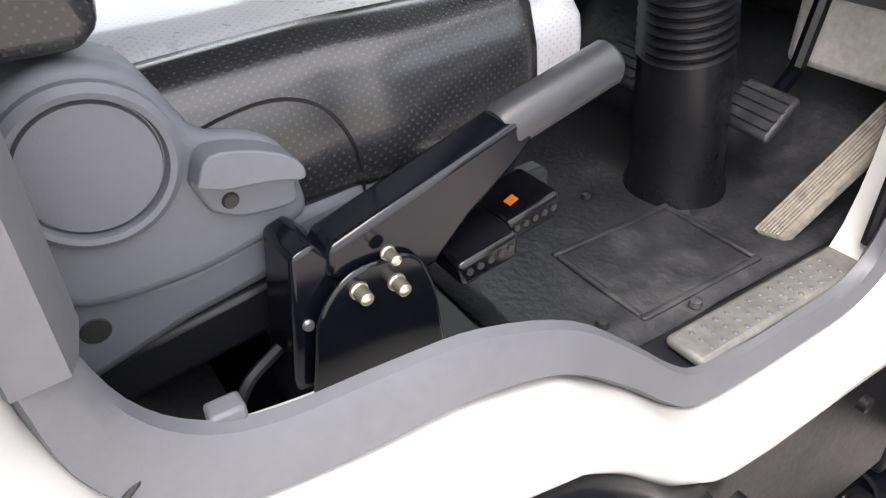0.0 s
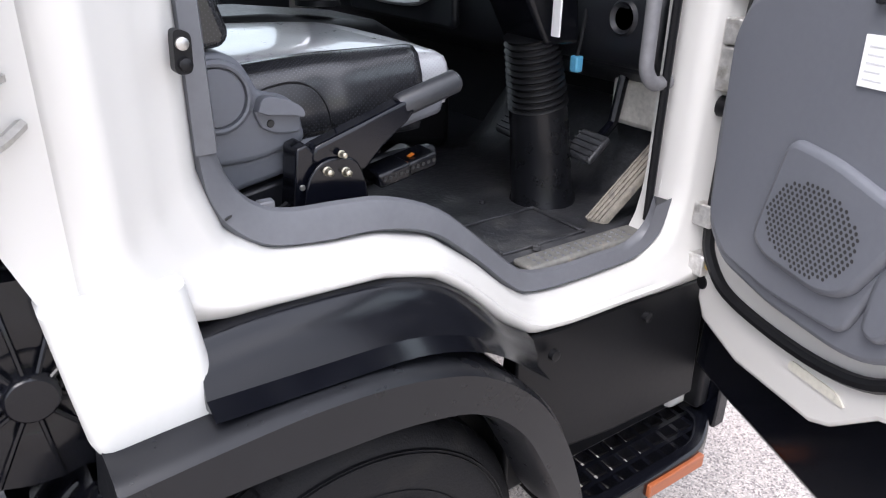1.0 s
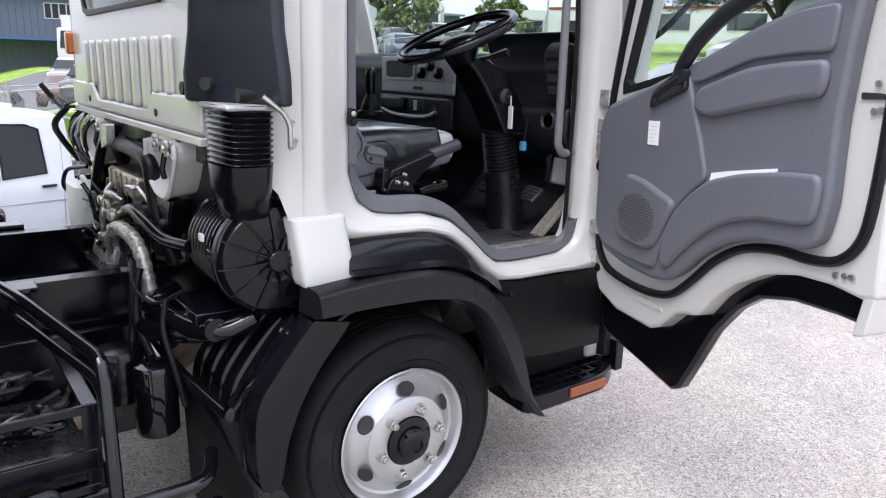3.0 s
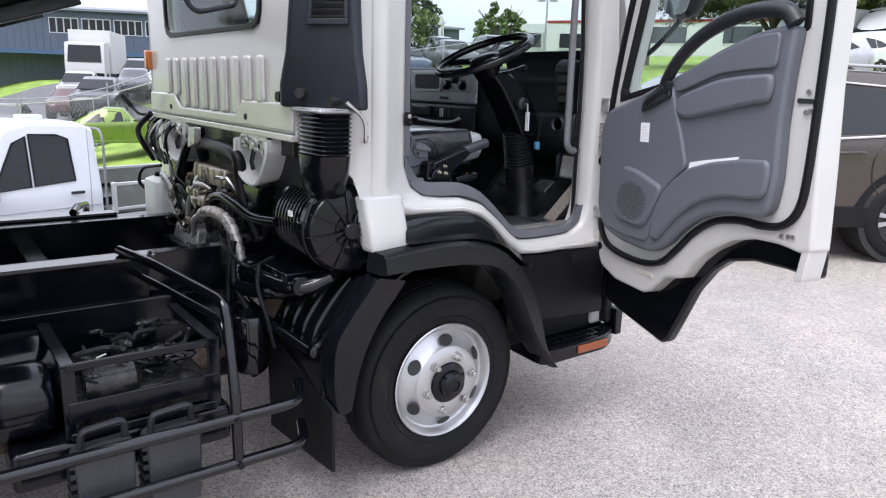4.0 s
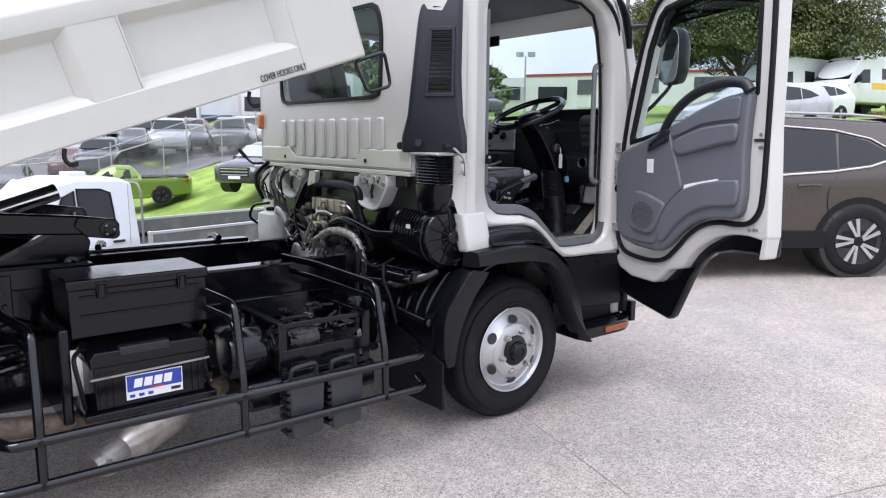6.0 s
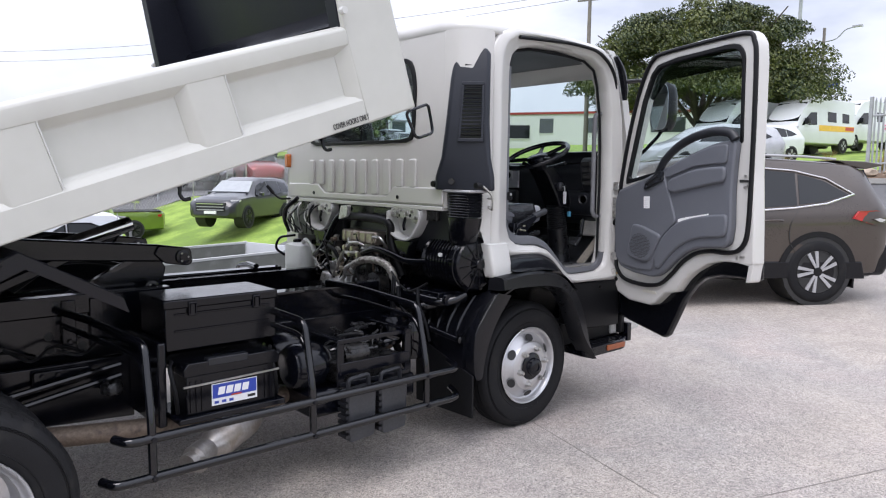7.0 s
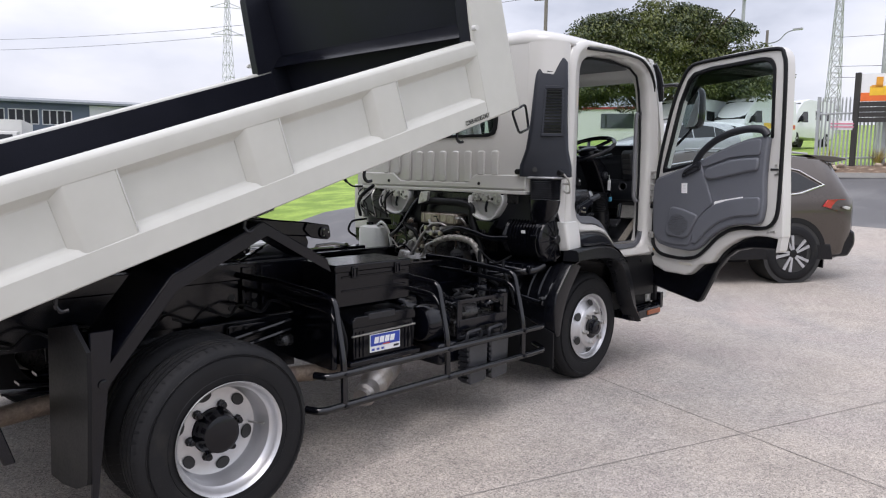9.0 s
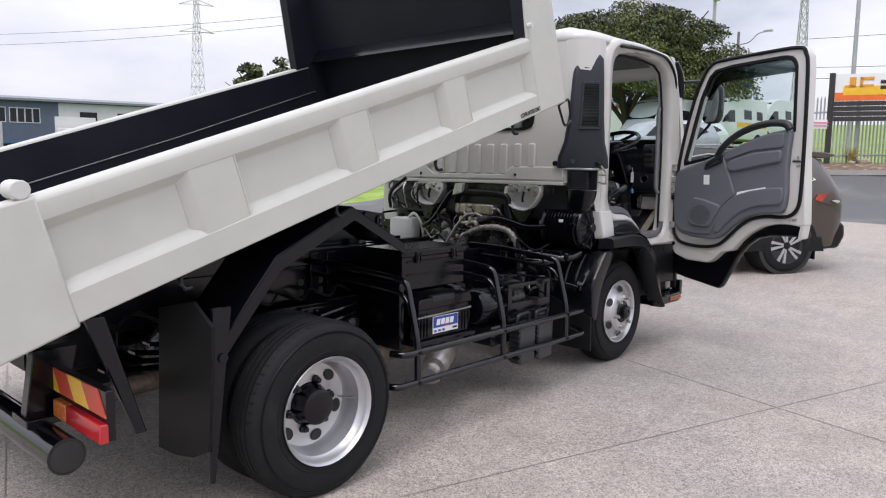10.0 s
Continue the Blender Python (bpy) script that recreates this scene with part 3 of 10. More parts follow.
LOW = [(-0.163, 1.30), (-0.155, 1.235), (-0.128, 1.187), (-0.075, 1.150), (0.013, 1.137), (0.107, 1.133), (0.208, 1.103), (0.302, 1.030), (0.37, 0.967), (0.426, 0.930), (0.52, 0.919), (0.64, 0.919), (0.74, 0.925), (0.808, 0.965), (0.833, 1.04)]
UPP = [(-0.135, 1.32), (-0.115, 1.255), (-0.08, 1.215), (-0.03, 1.197), (0.055, 1.192), (0.135, 1.182), (0.235, 1.14), (0.325, 1.065), (0.395, 1.0), (0.445, 0.968), (0.53, 0.955), (0.64, 0.955), (0.73, 0.96), (0.785, 0.995), (0.805, 1.05)]
bm = B()
loft(bm, [[a, b, c, d, e, f] for a, b, c, d, e, f in zip(sill_pts(LOW, -0.528), sill_pts(LOW, -0.537, 0.004, 0.006), sill_pts(UPP, -0.530, -0.010, -0.016), sill_pts(UPP, -0.522, -0.002, -0.003), sill_pts(UPP, -0.512), sill_pts(UPP, -0.50, 0.004, -0.06))])
part("sill_cover", bm, M["trim"], truck, "scuffed grey plastic sill cover")
bm = B()
loft(bm, [[(x0, -0.525, z), (x0 + 0.006, -0.537, z), (x1 - 0.006, -0.535, z), (x1, -0.52, z), (x1 + 0.006, -0.49, z), (x0, -0.49, z)] for x0, x1, z in ((-0.168, -0.128, 1.302), (-0.168, -0.132, 1.6), (-0.168, -0.132, 1.95), (-0.168, -0.13, 2.2))])
part("pillar_trim", bm, M["trim"], truck, "grey plastic trim on the door pillar")
bm = B()
tube(bm, [(-0.112, -0.5135, 1.209), (-0.122, -0.531, 1.212), (-0.134, -0.5385, 1.209)], 0.0022, 6)
part("cover_joint", bm, M["ink"], truck)
bm = B()
box(bm, -0.076, -0.052, -0.514, -0.496, 1.198, 1.213)
part("cover_clip", bm, M["trim"], truck, bevel=0.003)
bm = B()
tube(bm, [(0.808, -0.50, 0.99), (0.806, -0.50, 1.2), (0.808, -0.50, 1.5), (0.800, -0.50, 1.75), (0.782, -0.50, 1.97), (0.74, -0.50, 2.17), (0.70, -0.50, 2.265), (0.59, -0.50, 2.315), (0.3, -0.50, 2.335), (0.05, -0.50, 2.325), (-0.08, -0.50, 2.30), (-0.14, -0.50, 2.25), (-0.158, -0.50, 2.18)], 0.009, 8)
part("door_seal", bm, M["seal"], truck)
bm = B()
box(bm, 0.46, 0.80, -0.512, -0.455, 0.95, 0.966)
sp = part("sill_plate", bm, M["sillplate"], truck, "scuffed perforated sill step plate", bevel=0.006)
for i in range(13):
    for j in range(3):
        bm = B()
        lathe(bm, [(0.0045, 0.9662), (0.003, 0.9682)], (0.49 + i * 0.022, -0.501 + j * 0.015, 0), "z", 6)
        part("stud", bm, M["trim"], sp)

# door striker on the pillar
bm = B()
prism(bm, fil2([(-0.187, 1.416), (-0.166, 1.416), (-0.164, 1.463), (-0.184, 1.468)], 0.009), "y", -0.589, -0.57)
st = part("striker_plate", bm, M["seal"], truck, "black door striker plate with a steel bolt")
bm = B()
lathe(bm, [(0.0075, 0), (0.0075, -0.006), (0.004, -0.008)], (-0.176, -0.588, 1.451), "y", 16)
part("bolt_head", bm, M["steel"], st)
bm = B()
lathe(bm, [(0.0085, 0), (0.0075, -0.009), (0.003, -0.012)], (-0.175, -0.588, 1.428), "y", 16)
part("rubber_buffer", bm, M["seal"], st)

# white cap and flared black arch
bm = B()
loft(bm, [[(x, y, z) for x, y in fil2([(-0.380 + g + i, -0.50), (-0.380 + g + i, -0.622 - o + i), (-0.215 + g - i, -0.622 - o + i), (-0.208 + g - i, -0.50)], 0.028)] for z, o, i, g in ((1.170, 0.0, 0.006, 0.0), (1.165, 0.002, 0.0, 0.0), (1.13, 0.008, 0.0, 0.004), (1.06, 0.019, 0.0, 0.012), (0.995, 0.027, 0.0, 0.02), (0.977, 0.028, 0.004, 0.022), (0.970, 0.028, 0.014, 0.022))])
part("corner_cap", bm, M["capwhite"], truck, "clean white plastic cab corner cap")
T0 = [(-0.215, 1.078), (-0.104, 1.085), (0.073, 1.078), (0.172, 1.05), (0.25, 0.995), (0.32, 0.925), (0.385, 0.88)]
T1 = [(-0.222, 1.004), (-0.067, 1.000), (0.082, 0.994), (0.182, 0.968), (0.25, 0.932), (0.31, 0.885), (0.36, 0.845)]
a, b = smooth_line(T0, 5), smooth_line(T1, 5)
bm = B()
loft(bm, [[(p[0], -0.592, p[1] + 0.006), (p[0], -0.612, p[1]), (p[0] * 0.5 + q[0] * 0.5, -0.64, p[1] * 0.55 + q[1] * 0.45), (q[0], -0.655, q[1] + 0.012), (q[0], -0.69, q[1]), (q[0], -0.57, q[1] - 0.01), (p[0], -0.55, p[1])] for p, q in zip(a, b)])
part("arch_panel", bm, M["blackpl"], truck, "glossy black panel over the wheel arch")
L0 = [(-0.35, 0.980), (-0.23, 0.990), (-0.086, 0.996), (0.061, 0.984), (0.193, 0.942), (0.307, 0.852), (0.385, 0.735), (0.44, 0.60), (0.475, 0.47)]
L1 = [(-0.345, 0.912), (-0.22, 0.915), (-0.085, 0.912), (0.055, 0.902), (0.18, 0.868), (0.275, 0.785), (0.345, 0.665), (0.42, 0.52), (0.545, 0.372)]
a, b = smooth_line(L0, 5), smooth_line(L1, 5)
bm = B()
loft(bm, [[(p[0], -0.60, p[1] + 0.004), (p[0], -0.70, p[1]), (p[0], -0.716, p[1] - 0.012), (q[0], -0.722, q[1]), (q[0] - 0.01, -0.70, q[1] - 0.006), (q[0] - 0.015, -0.60, q[1] - 0.01)] for p, q in zip(a, b)])
part("arch_lip", bm, M["arch"], truck, "matt black flared wheel-arch lip")
# inner wheel housing
bm = B()
box(bm, 0.06, 0.82, -0.03, -0.018, 0.48, 0.85)
part("splash_guard", bm, M["blackpl"], truck, bevel=0.004)
bm = B()
ra = [(0.02 + 0.53 * math.cos(radians(t)), 0.385 + 0.52 * math.sin(radians(t))) for t in range(10, 140, 8)]
strip(bm, [(x, -0.60, z) for x, z in ra], [(x, -0.12, z) for x, z in ra], (0, 0, 0.012))
part("wheel_housing", bm, M["blackpl"], truck)
bm = B()
strip(bm, [(x, across(-0.60), z) for x, z in ra], [(x, across(-0.12), z) for x, z in ra], (0, 0, 0.012))
part("wheel_housing", bm, M["blackpl"], truck)
bm = B()
box(bm, -0.36, 0.62, across(-0.72), across(-0.57), 0.86, 1.10)
part("arch_panel", bm, M["blackpl"], truck, bevel=0.03)
# black front skirt behind the step, and the step
bm = B()
loft(bm, [[(x, -0.60, z0), (x, -0.585, z1), (x, -0.55, z1), (x, -0.53, z0)] for x, z0, z1 in ((0.37, 0.60, 0.868), (0.5, 0.56, 0.858), (0.66, 0.54, 0.856), (0.95, 0.53, 0.846))])
part("step_panel", bm, M["seal"], truck, "black plastic panel behind the step", bevel=0.006)
bm = B()
box(bm, 0.40, 1.06, -0.54, -0.36, 0.44, 0.60)
box(bm, 0.985, 1.03, -0.60, -0.45, 0.46, 0.86)
part("step_well", bm, M["seal"], truck, bevel=0.01)
bm = B()
ring(bm, fil2([(0.48, -0.69), (0.90, -0.69), (1.03, -0.62), (1.03, -0.42), (0.50, -0.42)], 0.05), fil2([(0.55, -0.655), (0.89, -0.655), (0.985, -0.60), (0.985, -0.46), (0.57, -0.46)], 0.03), "z", 0.375, 0.445, (0.76, -0.55), 72)
step = part("step", bm, M["blackpl"], truck, "black plastic cab step with open grating", bevel=0.008)
for i in range(8):
    x = 0.595 + i * 0.05
    bm = B()
    hexa(bm, [(x, -0.66, 0.40), (x + 0.012, -0.66, 0.40), (x + 0.03, -0.45, 0.40), (x + 0.018, -0.45, 0.40), (x, -0.66, 0.438), (x + 0.012, -0.66, 0.438), (x + 0.03, -0.45, 0.438), (x + 0.018, -0.45, 0.438)])
    part("grating_bar", bm, M["blackpl"], step)
for j in range(4):
    y = -0.63 + j * 0.048
    bm = B()
    box(bm, 0.55, 0.985, y, y + 0.011, 0.402, 0.440)
    part("grating_bar", bm, M["blackpl"], step)
bm = B()
hexa(bm, [(0.70, -0.70, 0.395), (0.895, -0.70, 0.395), (0.895, -0.685, 0.395), (0.70, -0.685, 0.395), (0.70, -0.70, 0.43), (0.895, -0.70, 0.43), (0.895, -0.685, 0.43), (0.70, -0.685, 0.43)])
part("reflector", bm, mat("dull_orange_reflector", (0.30, 0.085, 0.03), 0.35), step, "dull amber reflector on the step edge", bevel=0.003)
bm = B()
box(bm, 1.03, 1.075, -0.63, -0.55, 0.40, 0.53)
part("step_bracket", bm, M["black"], step, bevel=0.006)
for x, y in ((0.862, -0.545), (0.888, -0.575)):
    bm = B()
    lathe(bm, [(0.013, 0.0), (0.012, -0.008), (0.005, -0.012)], (x, y, 0.548), "y", 14)
    part("screw_cap", bm, M["steel"], truck)
for x in (0.45, 0.72):
    bm = B()
    lathe(bm, [(0.012, 0.0), (0.012, -0.012), (0.006, -0.014)], (x, -0.60, 0.82), "y", 10)
    part("trim_clip", bm, M["seal"], truck)
# door hinges on the front pillar
for z, h in ((1.50, 0.06), (1.40, 0.05), (1.35, 0.04), (1.31, 0.05), (1.02, 0.05), (0.905, 0.05)):
    bm = B()
    box(bm, 0.862, 0.912, -0.622, -0.575, z - h / 2, z + h / 2)
    hg = part("hinge", bm, M["alu"], truck, bevel=0.004)
    bm = B()
    bolt(bm, (0.882, -0.622, z), 0.009, 0.008)
    part("hinge_bolt", bm, M["brass"], hg)
bm = B()
lathe(bm, [(0.022, 0.0), (0.02, -0.03), (0.014, -0.035)], (0.89, -0.58, 1.25), "y", 14)
part("cable_grommet", bm, M["seal"], truck)
bm = B()
tube(bm, smooth_line([(0.89, -0.60, 1.25), (0.92, -0.62, 1.24), (0.97, -0.63, 1.21), (0.96, -0.64, 1.17)], 4), 0.013, 8)
part("door_cable", bm, M["seal"], truck)


# ---- open driver's door ----
HX, HY = 0.915, -0.564
DU = Vector((-0.300, -0.954, 0))
DN = Vector((0.954, -0.300, 0))


def dp(u, z, off=0.0):
    p = Vector((HX, HY, 0)) + DU * u + DN * off
    return Vector((p.x, p.y, z))


def dprism(bm, pts, o0, o1):
    a = [bm.verts.new(dp(u, z, o0)) for u, z in pts]
    b = [bm.verts.new(dp(u, z, o1)) for u, z in pts]
    bm.faces.new(a)
    bm.faces.new(b[::-1])
    n = len(pts)
    for i in range(n):
        bm.faces.new((a[i], b[i], b[(i + 1) % n], a[(i + 1) % n]))
    return bm


def dring(bm, outer, inner, o0, o1, c, n=120):
    o, i = ray_loop(outer, c, n), ray_loop(inner, c, n)
    rows = [[bm.verts.new(dp(*p, s)) for p in lp] for lp, s in ((o, o0), (i, o0), (i, o1), (o, o1))]
    for k in range(n):
        j = (k + 1) % n
        for r in range(4):
            bm.faces.new((rows[r][k], rows[r][j], rows[(r + 1) % 4][j], rows[(r + 1) % 4][k]))
    return bm


door = thing("door", (HX, HY, 0.5))
door.parent = truck
door.location = Vector((HX, HY, 0.5)) - Vector(truck.location)
tagged(door, "open driver's door, white outside with grey inner lining")
DOUT = [(0.04, 0.90), (0.04, 1.45), (0.075, 1.60), (0.14, 1.86), (0.21, 2.10), (0.285, 2.27), (0.34, 2.325), (0.45, 2.35), (0.75, 2.365), (1.05, 2.37), (1.12, 2.355), (1.165, 2.30), (1.178, 2.2), (1.185, 1.9), (1.19, 1.6), (1.21, 1.35), (1.225, 1.08),
        (1.10, 1.095), (0.99, 1.09), (0.88, 1.062), (0.765, 0.998), (0.695, 0.938), (0.63, 0.855), (0.535, 0.835), (0.425, 0.735), (0.30, 0.735), (0.19, 0.735), (0.045, 0.78)]
DGL = [(0.115, 1.52), (0.17, 1.72), (0.26, 2.05), (0.335, 2.215), (0.39, 2.262), (0.55, 2.285), (0.98, 2.30), (1.05, 2.285), (1.085, 2.23), (1.095, 1.9), (1.10, 1.76), (1.0, 1.73), (0.6, 1.62)]
bm = B()
dring(bm, DOUT, DGL, -0.01, 0.075, (0.6, 1.72), 160)
part("door_shell", bm, M["white"], door, bevel=0.014, segs=3)
bm = B()
dring(bm, [(0.60 + (u - 0.60) * 1.012, 1.95 + (z - 1.95) * 1.02) for u, z in DGL], [(0.60 + (u - 0.60) * 0.965, 1.95 + (z - 1.95) * 0.95) for u, z in DGL], -0.015, 0.02, (0.6, 1.9), 120)
part("glass_channel", bm, M["seal"], door, bevel=0.004)
bm = B()
dprism(bm, DGL, 0.028, 0.032)
dg = part("door_glass", bm, M["glass"], door, "clear door window glass")
dg.visible_shadow = False
bm = B()
dprism(bm, fil2([(0.24, 2.12), (0.36, 2.275), (1.04, 2.30), (1.08, 2.25), (1.085, 2.19), (0.42, 2.17), (0.30, 2.05)], 0.03), 0.034, 0.038)
part("weather_shield", bm, M["tint"], door, "smoked weather shield along the top of the window")
LIN = fil2([(0.09, 1.02), (0.07, 1.2), (0.075, 1.40), (0.10, 1.475), (0.34, 1.55), (0.585, 1.635), (0.78, 1.712), (0.93, 1.757), (1.06, 1.775), (1.10, 1.765), (1.09, 1.64), (1.085, 1.48), (1.095, 1.30), (1.08, 1.20), (1.04, 1.172), (0.94, 1.165), (0.85, 1.155), (0.75, 1.118), (0.66, 1.057), (0.585, 0.985), (0.52, 0.942), (0.455, 0.93), (0.29, 0.935), (0.15, 0.96)], 0.03, 3)
bm = B()
dprism(bm, LIN, -0.058, -0.008)
lin = part("door_lining", bm, M["grey"], door, "grey plastic inner door lining", bevel=0.016, segs=3)
# raised arm bolster, pocket ridge, pull arch
bm = B()
BOL = fil2([(0.585, 1.50), (0.60, 1.55), (0.715, 1.587), (0.80, 1.611), (0.92, 1.624), (1.045, 1.63), (1.048, 1.575), (1.035, 1.541), (0.946, 1.528), (0.785, 1.496), (0.66, 1.470), (0.61, 1.478)], 0.03)
dprism(bm, BOL, -0.079, -0.05)
part("bolster", bm, M["grey"], lin, "grey padded door bolster", bevel=0.022, segs=4)
bm = B()
dprism(bm, fil2([(0.545, 1.178), (0.613, 1.245), (0.687, 1.296), (0.81, 1.332), (0.945, 1.355), (1.068, 1.364), (1.078, 1.318), (1.068, 1.24), (1.0, 1.228), (0.90, 1.222), (0.80, 1.196), (0.71, 1.153), (0.62, 1.08), (0.535, 0.99), (0.50, 1.0), (0.50, 1.10)], 0.035), -0.075, -0.05)
part("door_pocket", bm, M["grey"], lin, bevel=0.014, segs=4)
# the flat fore part stands a little proud of the recess behind the fold
bm = B()
dprism(bm, fil2([(0.10, 1.05), (0.085, 1.40), (0.115, 1.465), (0.34, 1.54), (0.53, 1.607), (0.562, 1.56), (0.585, 1.50), (0.625, 1.42), (0.675, 1.295), (0.613, 1.245), (0.545, 1.178), (0.50, 1.05), (0.47, 0.97), (0.30, 0.965), (0.16, 0.985)], 0.03), -0.070, -0.05)
part("fore_panel", bm, M["grey"], lin, bevel=0.013, segs=4)
bm = B()
dprism(bm, fil2([(0.56, 1.565), (0.60, 1.566), (0.80, 1.629), (0.95, 1.642), (1.05, 1.645), (1.055, 1.755), (0.93, 1.743), (0.78, 1.697), (0.585, 1.62)], 0.025), -0.072, -0.05)
part("top_roll", bm, M["grey"], lin, bevel=0.015, segs=4)
bm = B()
tube(bm, [dp(u, z, o) for u, z, o in smooth_line([(0.48, 1.58, -0.05), (0.50, 1.615, -0.055), (0.56, 1.68, -0.06), (0.66, 1.748, -0.062), (0.76, 1.79, -0.062), (0.84, 1.811, -0.062), (0.95, 1.825, -0.06), (1.05, 1.815, -0.055), (1.09, 1.775, -0.05)], 5)], 0.022, 10, squash=1.25)
part("pull_handle", bm, M["greydk"], lin, "dark grey arched pull handle")
bm = B()
dring(bm, fil2([(0.378, 1.478), (0.398, 1.535), (0.535, 1.612), (0.56, 1.545)], 0.018), fil2([(0.405, 1.500), (0.418, 1.532), (0.518, 1.588), (0.535, 1.548)], 0.012), -0.084, -0.05, (0.468, 1.545), 48)
hn = part("inner_handle", bm, M["greydk"], lin, "dark grey inner door handle", bevel=0.006)
bm = B()
tube(bm, [dp(0.41, 1.522, -0.080), dp(0.46, 1.545, -0.088), dp(0.525, 1.578, -0.084)], 0.010, 8)
dprism(bm, fil2([(0.518, 1.555), (0.525, 1.60), (0.548, 1.605), (0.552, 1.565)], 0.01), -0.090, -0.07)
part("lever", bm, M["greydk"], lin)
bm = B()
dprism(bm, [(0.384, 1.366), (0.380, 1.441), (0.434, 1.443), (0.436, 1.367)], -0.0735, -0.070)
stk = part("sticker", bm, M["paper"], lin, "white paper sticker")
for k in range(5):
    bm = B()
    dprism(bm, [(0.391, 1.376 + k * 0.012), (0.391, 1.3785 + k * 0.012), (0.425 - 0.006 * (k % 2), 1.3785 + k * 0.012), (0.425 - 0.006 * (k % 2), 1.376 + k * 0.012)], -0.0739, -0.0735)
    part("print_bar", bm, mat("faint_print", (0.6, 0.6, 0.62), 0.6), lin)
bm = B()
dprism(bm, [(0.69, 1.290), (0.694, 1.316), (0.76, 1.330), (0.93, 1.360), (0.93, 1.345), (0.80, 1.322)], -0.068, -0.060)
part("paper_sheet", bm, M["paper"], lin, "white folded paper in the door pocket")
# loudspeaker grille with holes
SPK = fil2([(0.287, 1.262), (0.39, 1.252), (0.545, 1.21), (0.55, 1.185), (0.474, 1.045), (0.42, 1.022), (0.28, 1.035), (0.243, 1.065)], 0.03)
bm = B()
dprism(bm, SPK, -0.086, -0.052)
spk = part("speaker_cover", bm, M["grey"], lin, "grey perforated loudspeaker cover", bevel=0.014, segs=3)
hm = None
for i in range(19):
    for j in range(19):
        u, z = 0.275 + i * 0.0108 + (j % 2) * 0.0054, 1.04 + j * 0.0088
        if ((u - 0.374) / 0.100) ** 2 + ((z - 1.124) / 0.078) ** 2 > 1:
            continue
        if hm is None:
            bm = B()
            vs = [bm.verts.new(DU * 0.0033 * math.cos(t * math.pi / 4) + Vector((0, 0, 0.0037 * math.sin(t * math.pi / 4)))) for t in range(8)]
            bm.faces.new(vs)
            hm = bpy.data.meshes.new("grille_hole")
            bm.to_mesh(hm)
            bm.free()
            hm.materials.append(M["ink"])
        ho = new("grille_hole", hm)
        ho.parent = lin
        ho.location = dp(u, z, -0.0865) - origin(lin)
bm = B()
seal_line = [(0.055, 1.0), (0.065, 0.945), (0.11, 0.895), (0.17, 0.872), (0.29, 0.862), (0.42, 0.868), (0.52, 0.897), (0.605, 0.966), (0.695, 1.052), (0.80, 1.115), (0.92, 1.142), (1.03, 1.144), (1.115, 1.163), (1.165, 1.22), (1.18, 1.32), (1.182, 1.55), (1.178, 1.9), (1.168, 2.2), (1.15, 2.295), (1.095, 2.345), (0.8, 2.345), (0.45, 2.332), (0.355, 2.308), (0.29, 2.235), (0.21, 2.06), (0.13, 1.78), (0.075, 1.5), (0.058, 1.3)]
tube(bm, [dp(u, z, -0.018) for u, z in smooth_line(seal_line + [seal_line[0]], 4)[:-1]], 0.0135, 8, closed=True)
part("weather_seal", bm, M["seal"], door, "black rubber seal round the door")
# latch
bm = B()
dprism(bm, fil2([(1.10, 1.541), (1.098, 1.557), (1.155, 1.556), (1.162, 1.543)], 0.005), -0.0155, -0.010)
part("latch_slot", bm, M["ink"], door)
for u, z in ((1.138, 1.577), (1.138, 1.516), (1.155, 1.520), (1.11, 1.125), (1.135, 1.13), (1.155, 1.132)):
    bm = B()
    c = dp(u, z, -0.012)
    vs = []
    tube(bm, [c, c - DN * 0.006], 0.008, 8)
    part("latch_screw", bm, M["steel"], door)
# lower black skirt of the door
SK = [(0.0, 0.80), (-0.005, 0.60), (0.13, 0.575), (0.475, 0.527), (0.512, 0.553), (0.575, 0.67), (0.642, 0.80), (0.727, 0.905), (0.81, 0.965), (0.93, 0.995), (1.07, 1.002), (1.20, 1.0), (1.20, 1.09), (1.10, 1.105), (0.99, 1.10), (0.88, 1.072), (0.765, 1.008), (0.695, 0.948), (0.63, 0.865), (0.535, 0.845), (0.425, 0.745), (0.19, 0.745), (0.05, 0.775)]
bm = B()
dprism(bm, SK, 0.055, 0.105)
part("door_skirt", bm, M["blackpl"], door, "black plastic lower door skirt", bevel=0.012)
bm = B()
dprism(bm, fil2([(1.172, 0.99), (1.205, 1.0), (1.218, 1.10), (1.19, 1.12)], 0.012), -0.006, 0.07)
part("skirt_end", bm, M["white"], door, bevel=0.008)
bm = B()
dprism(bm, fil2([(0.335, 0.813), (0.338, 0.834), (0.45, 0.834), (0.475, 0.815)], 0.010), -0.014, -0.009)
part("courtesy_lamp", bm, mat("dull_lamp_lens", (0.55, 0.53, 0.46), 0.3), door)
bm = B()
c = dp(0.055, 0.86, -0.011)
tube(bm, [c, c - DN * 0.003], 0.016, 16)
part("drain_plug", bm, M["seal"], door)
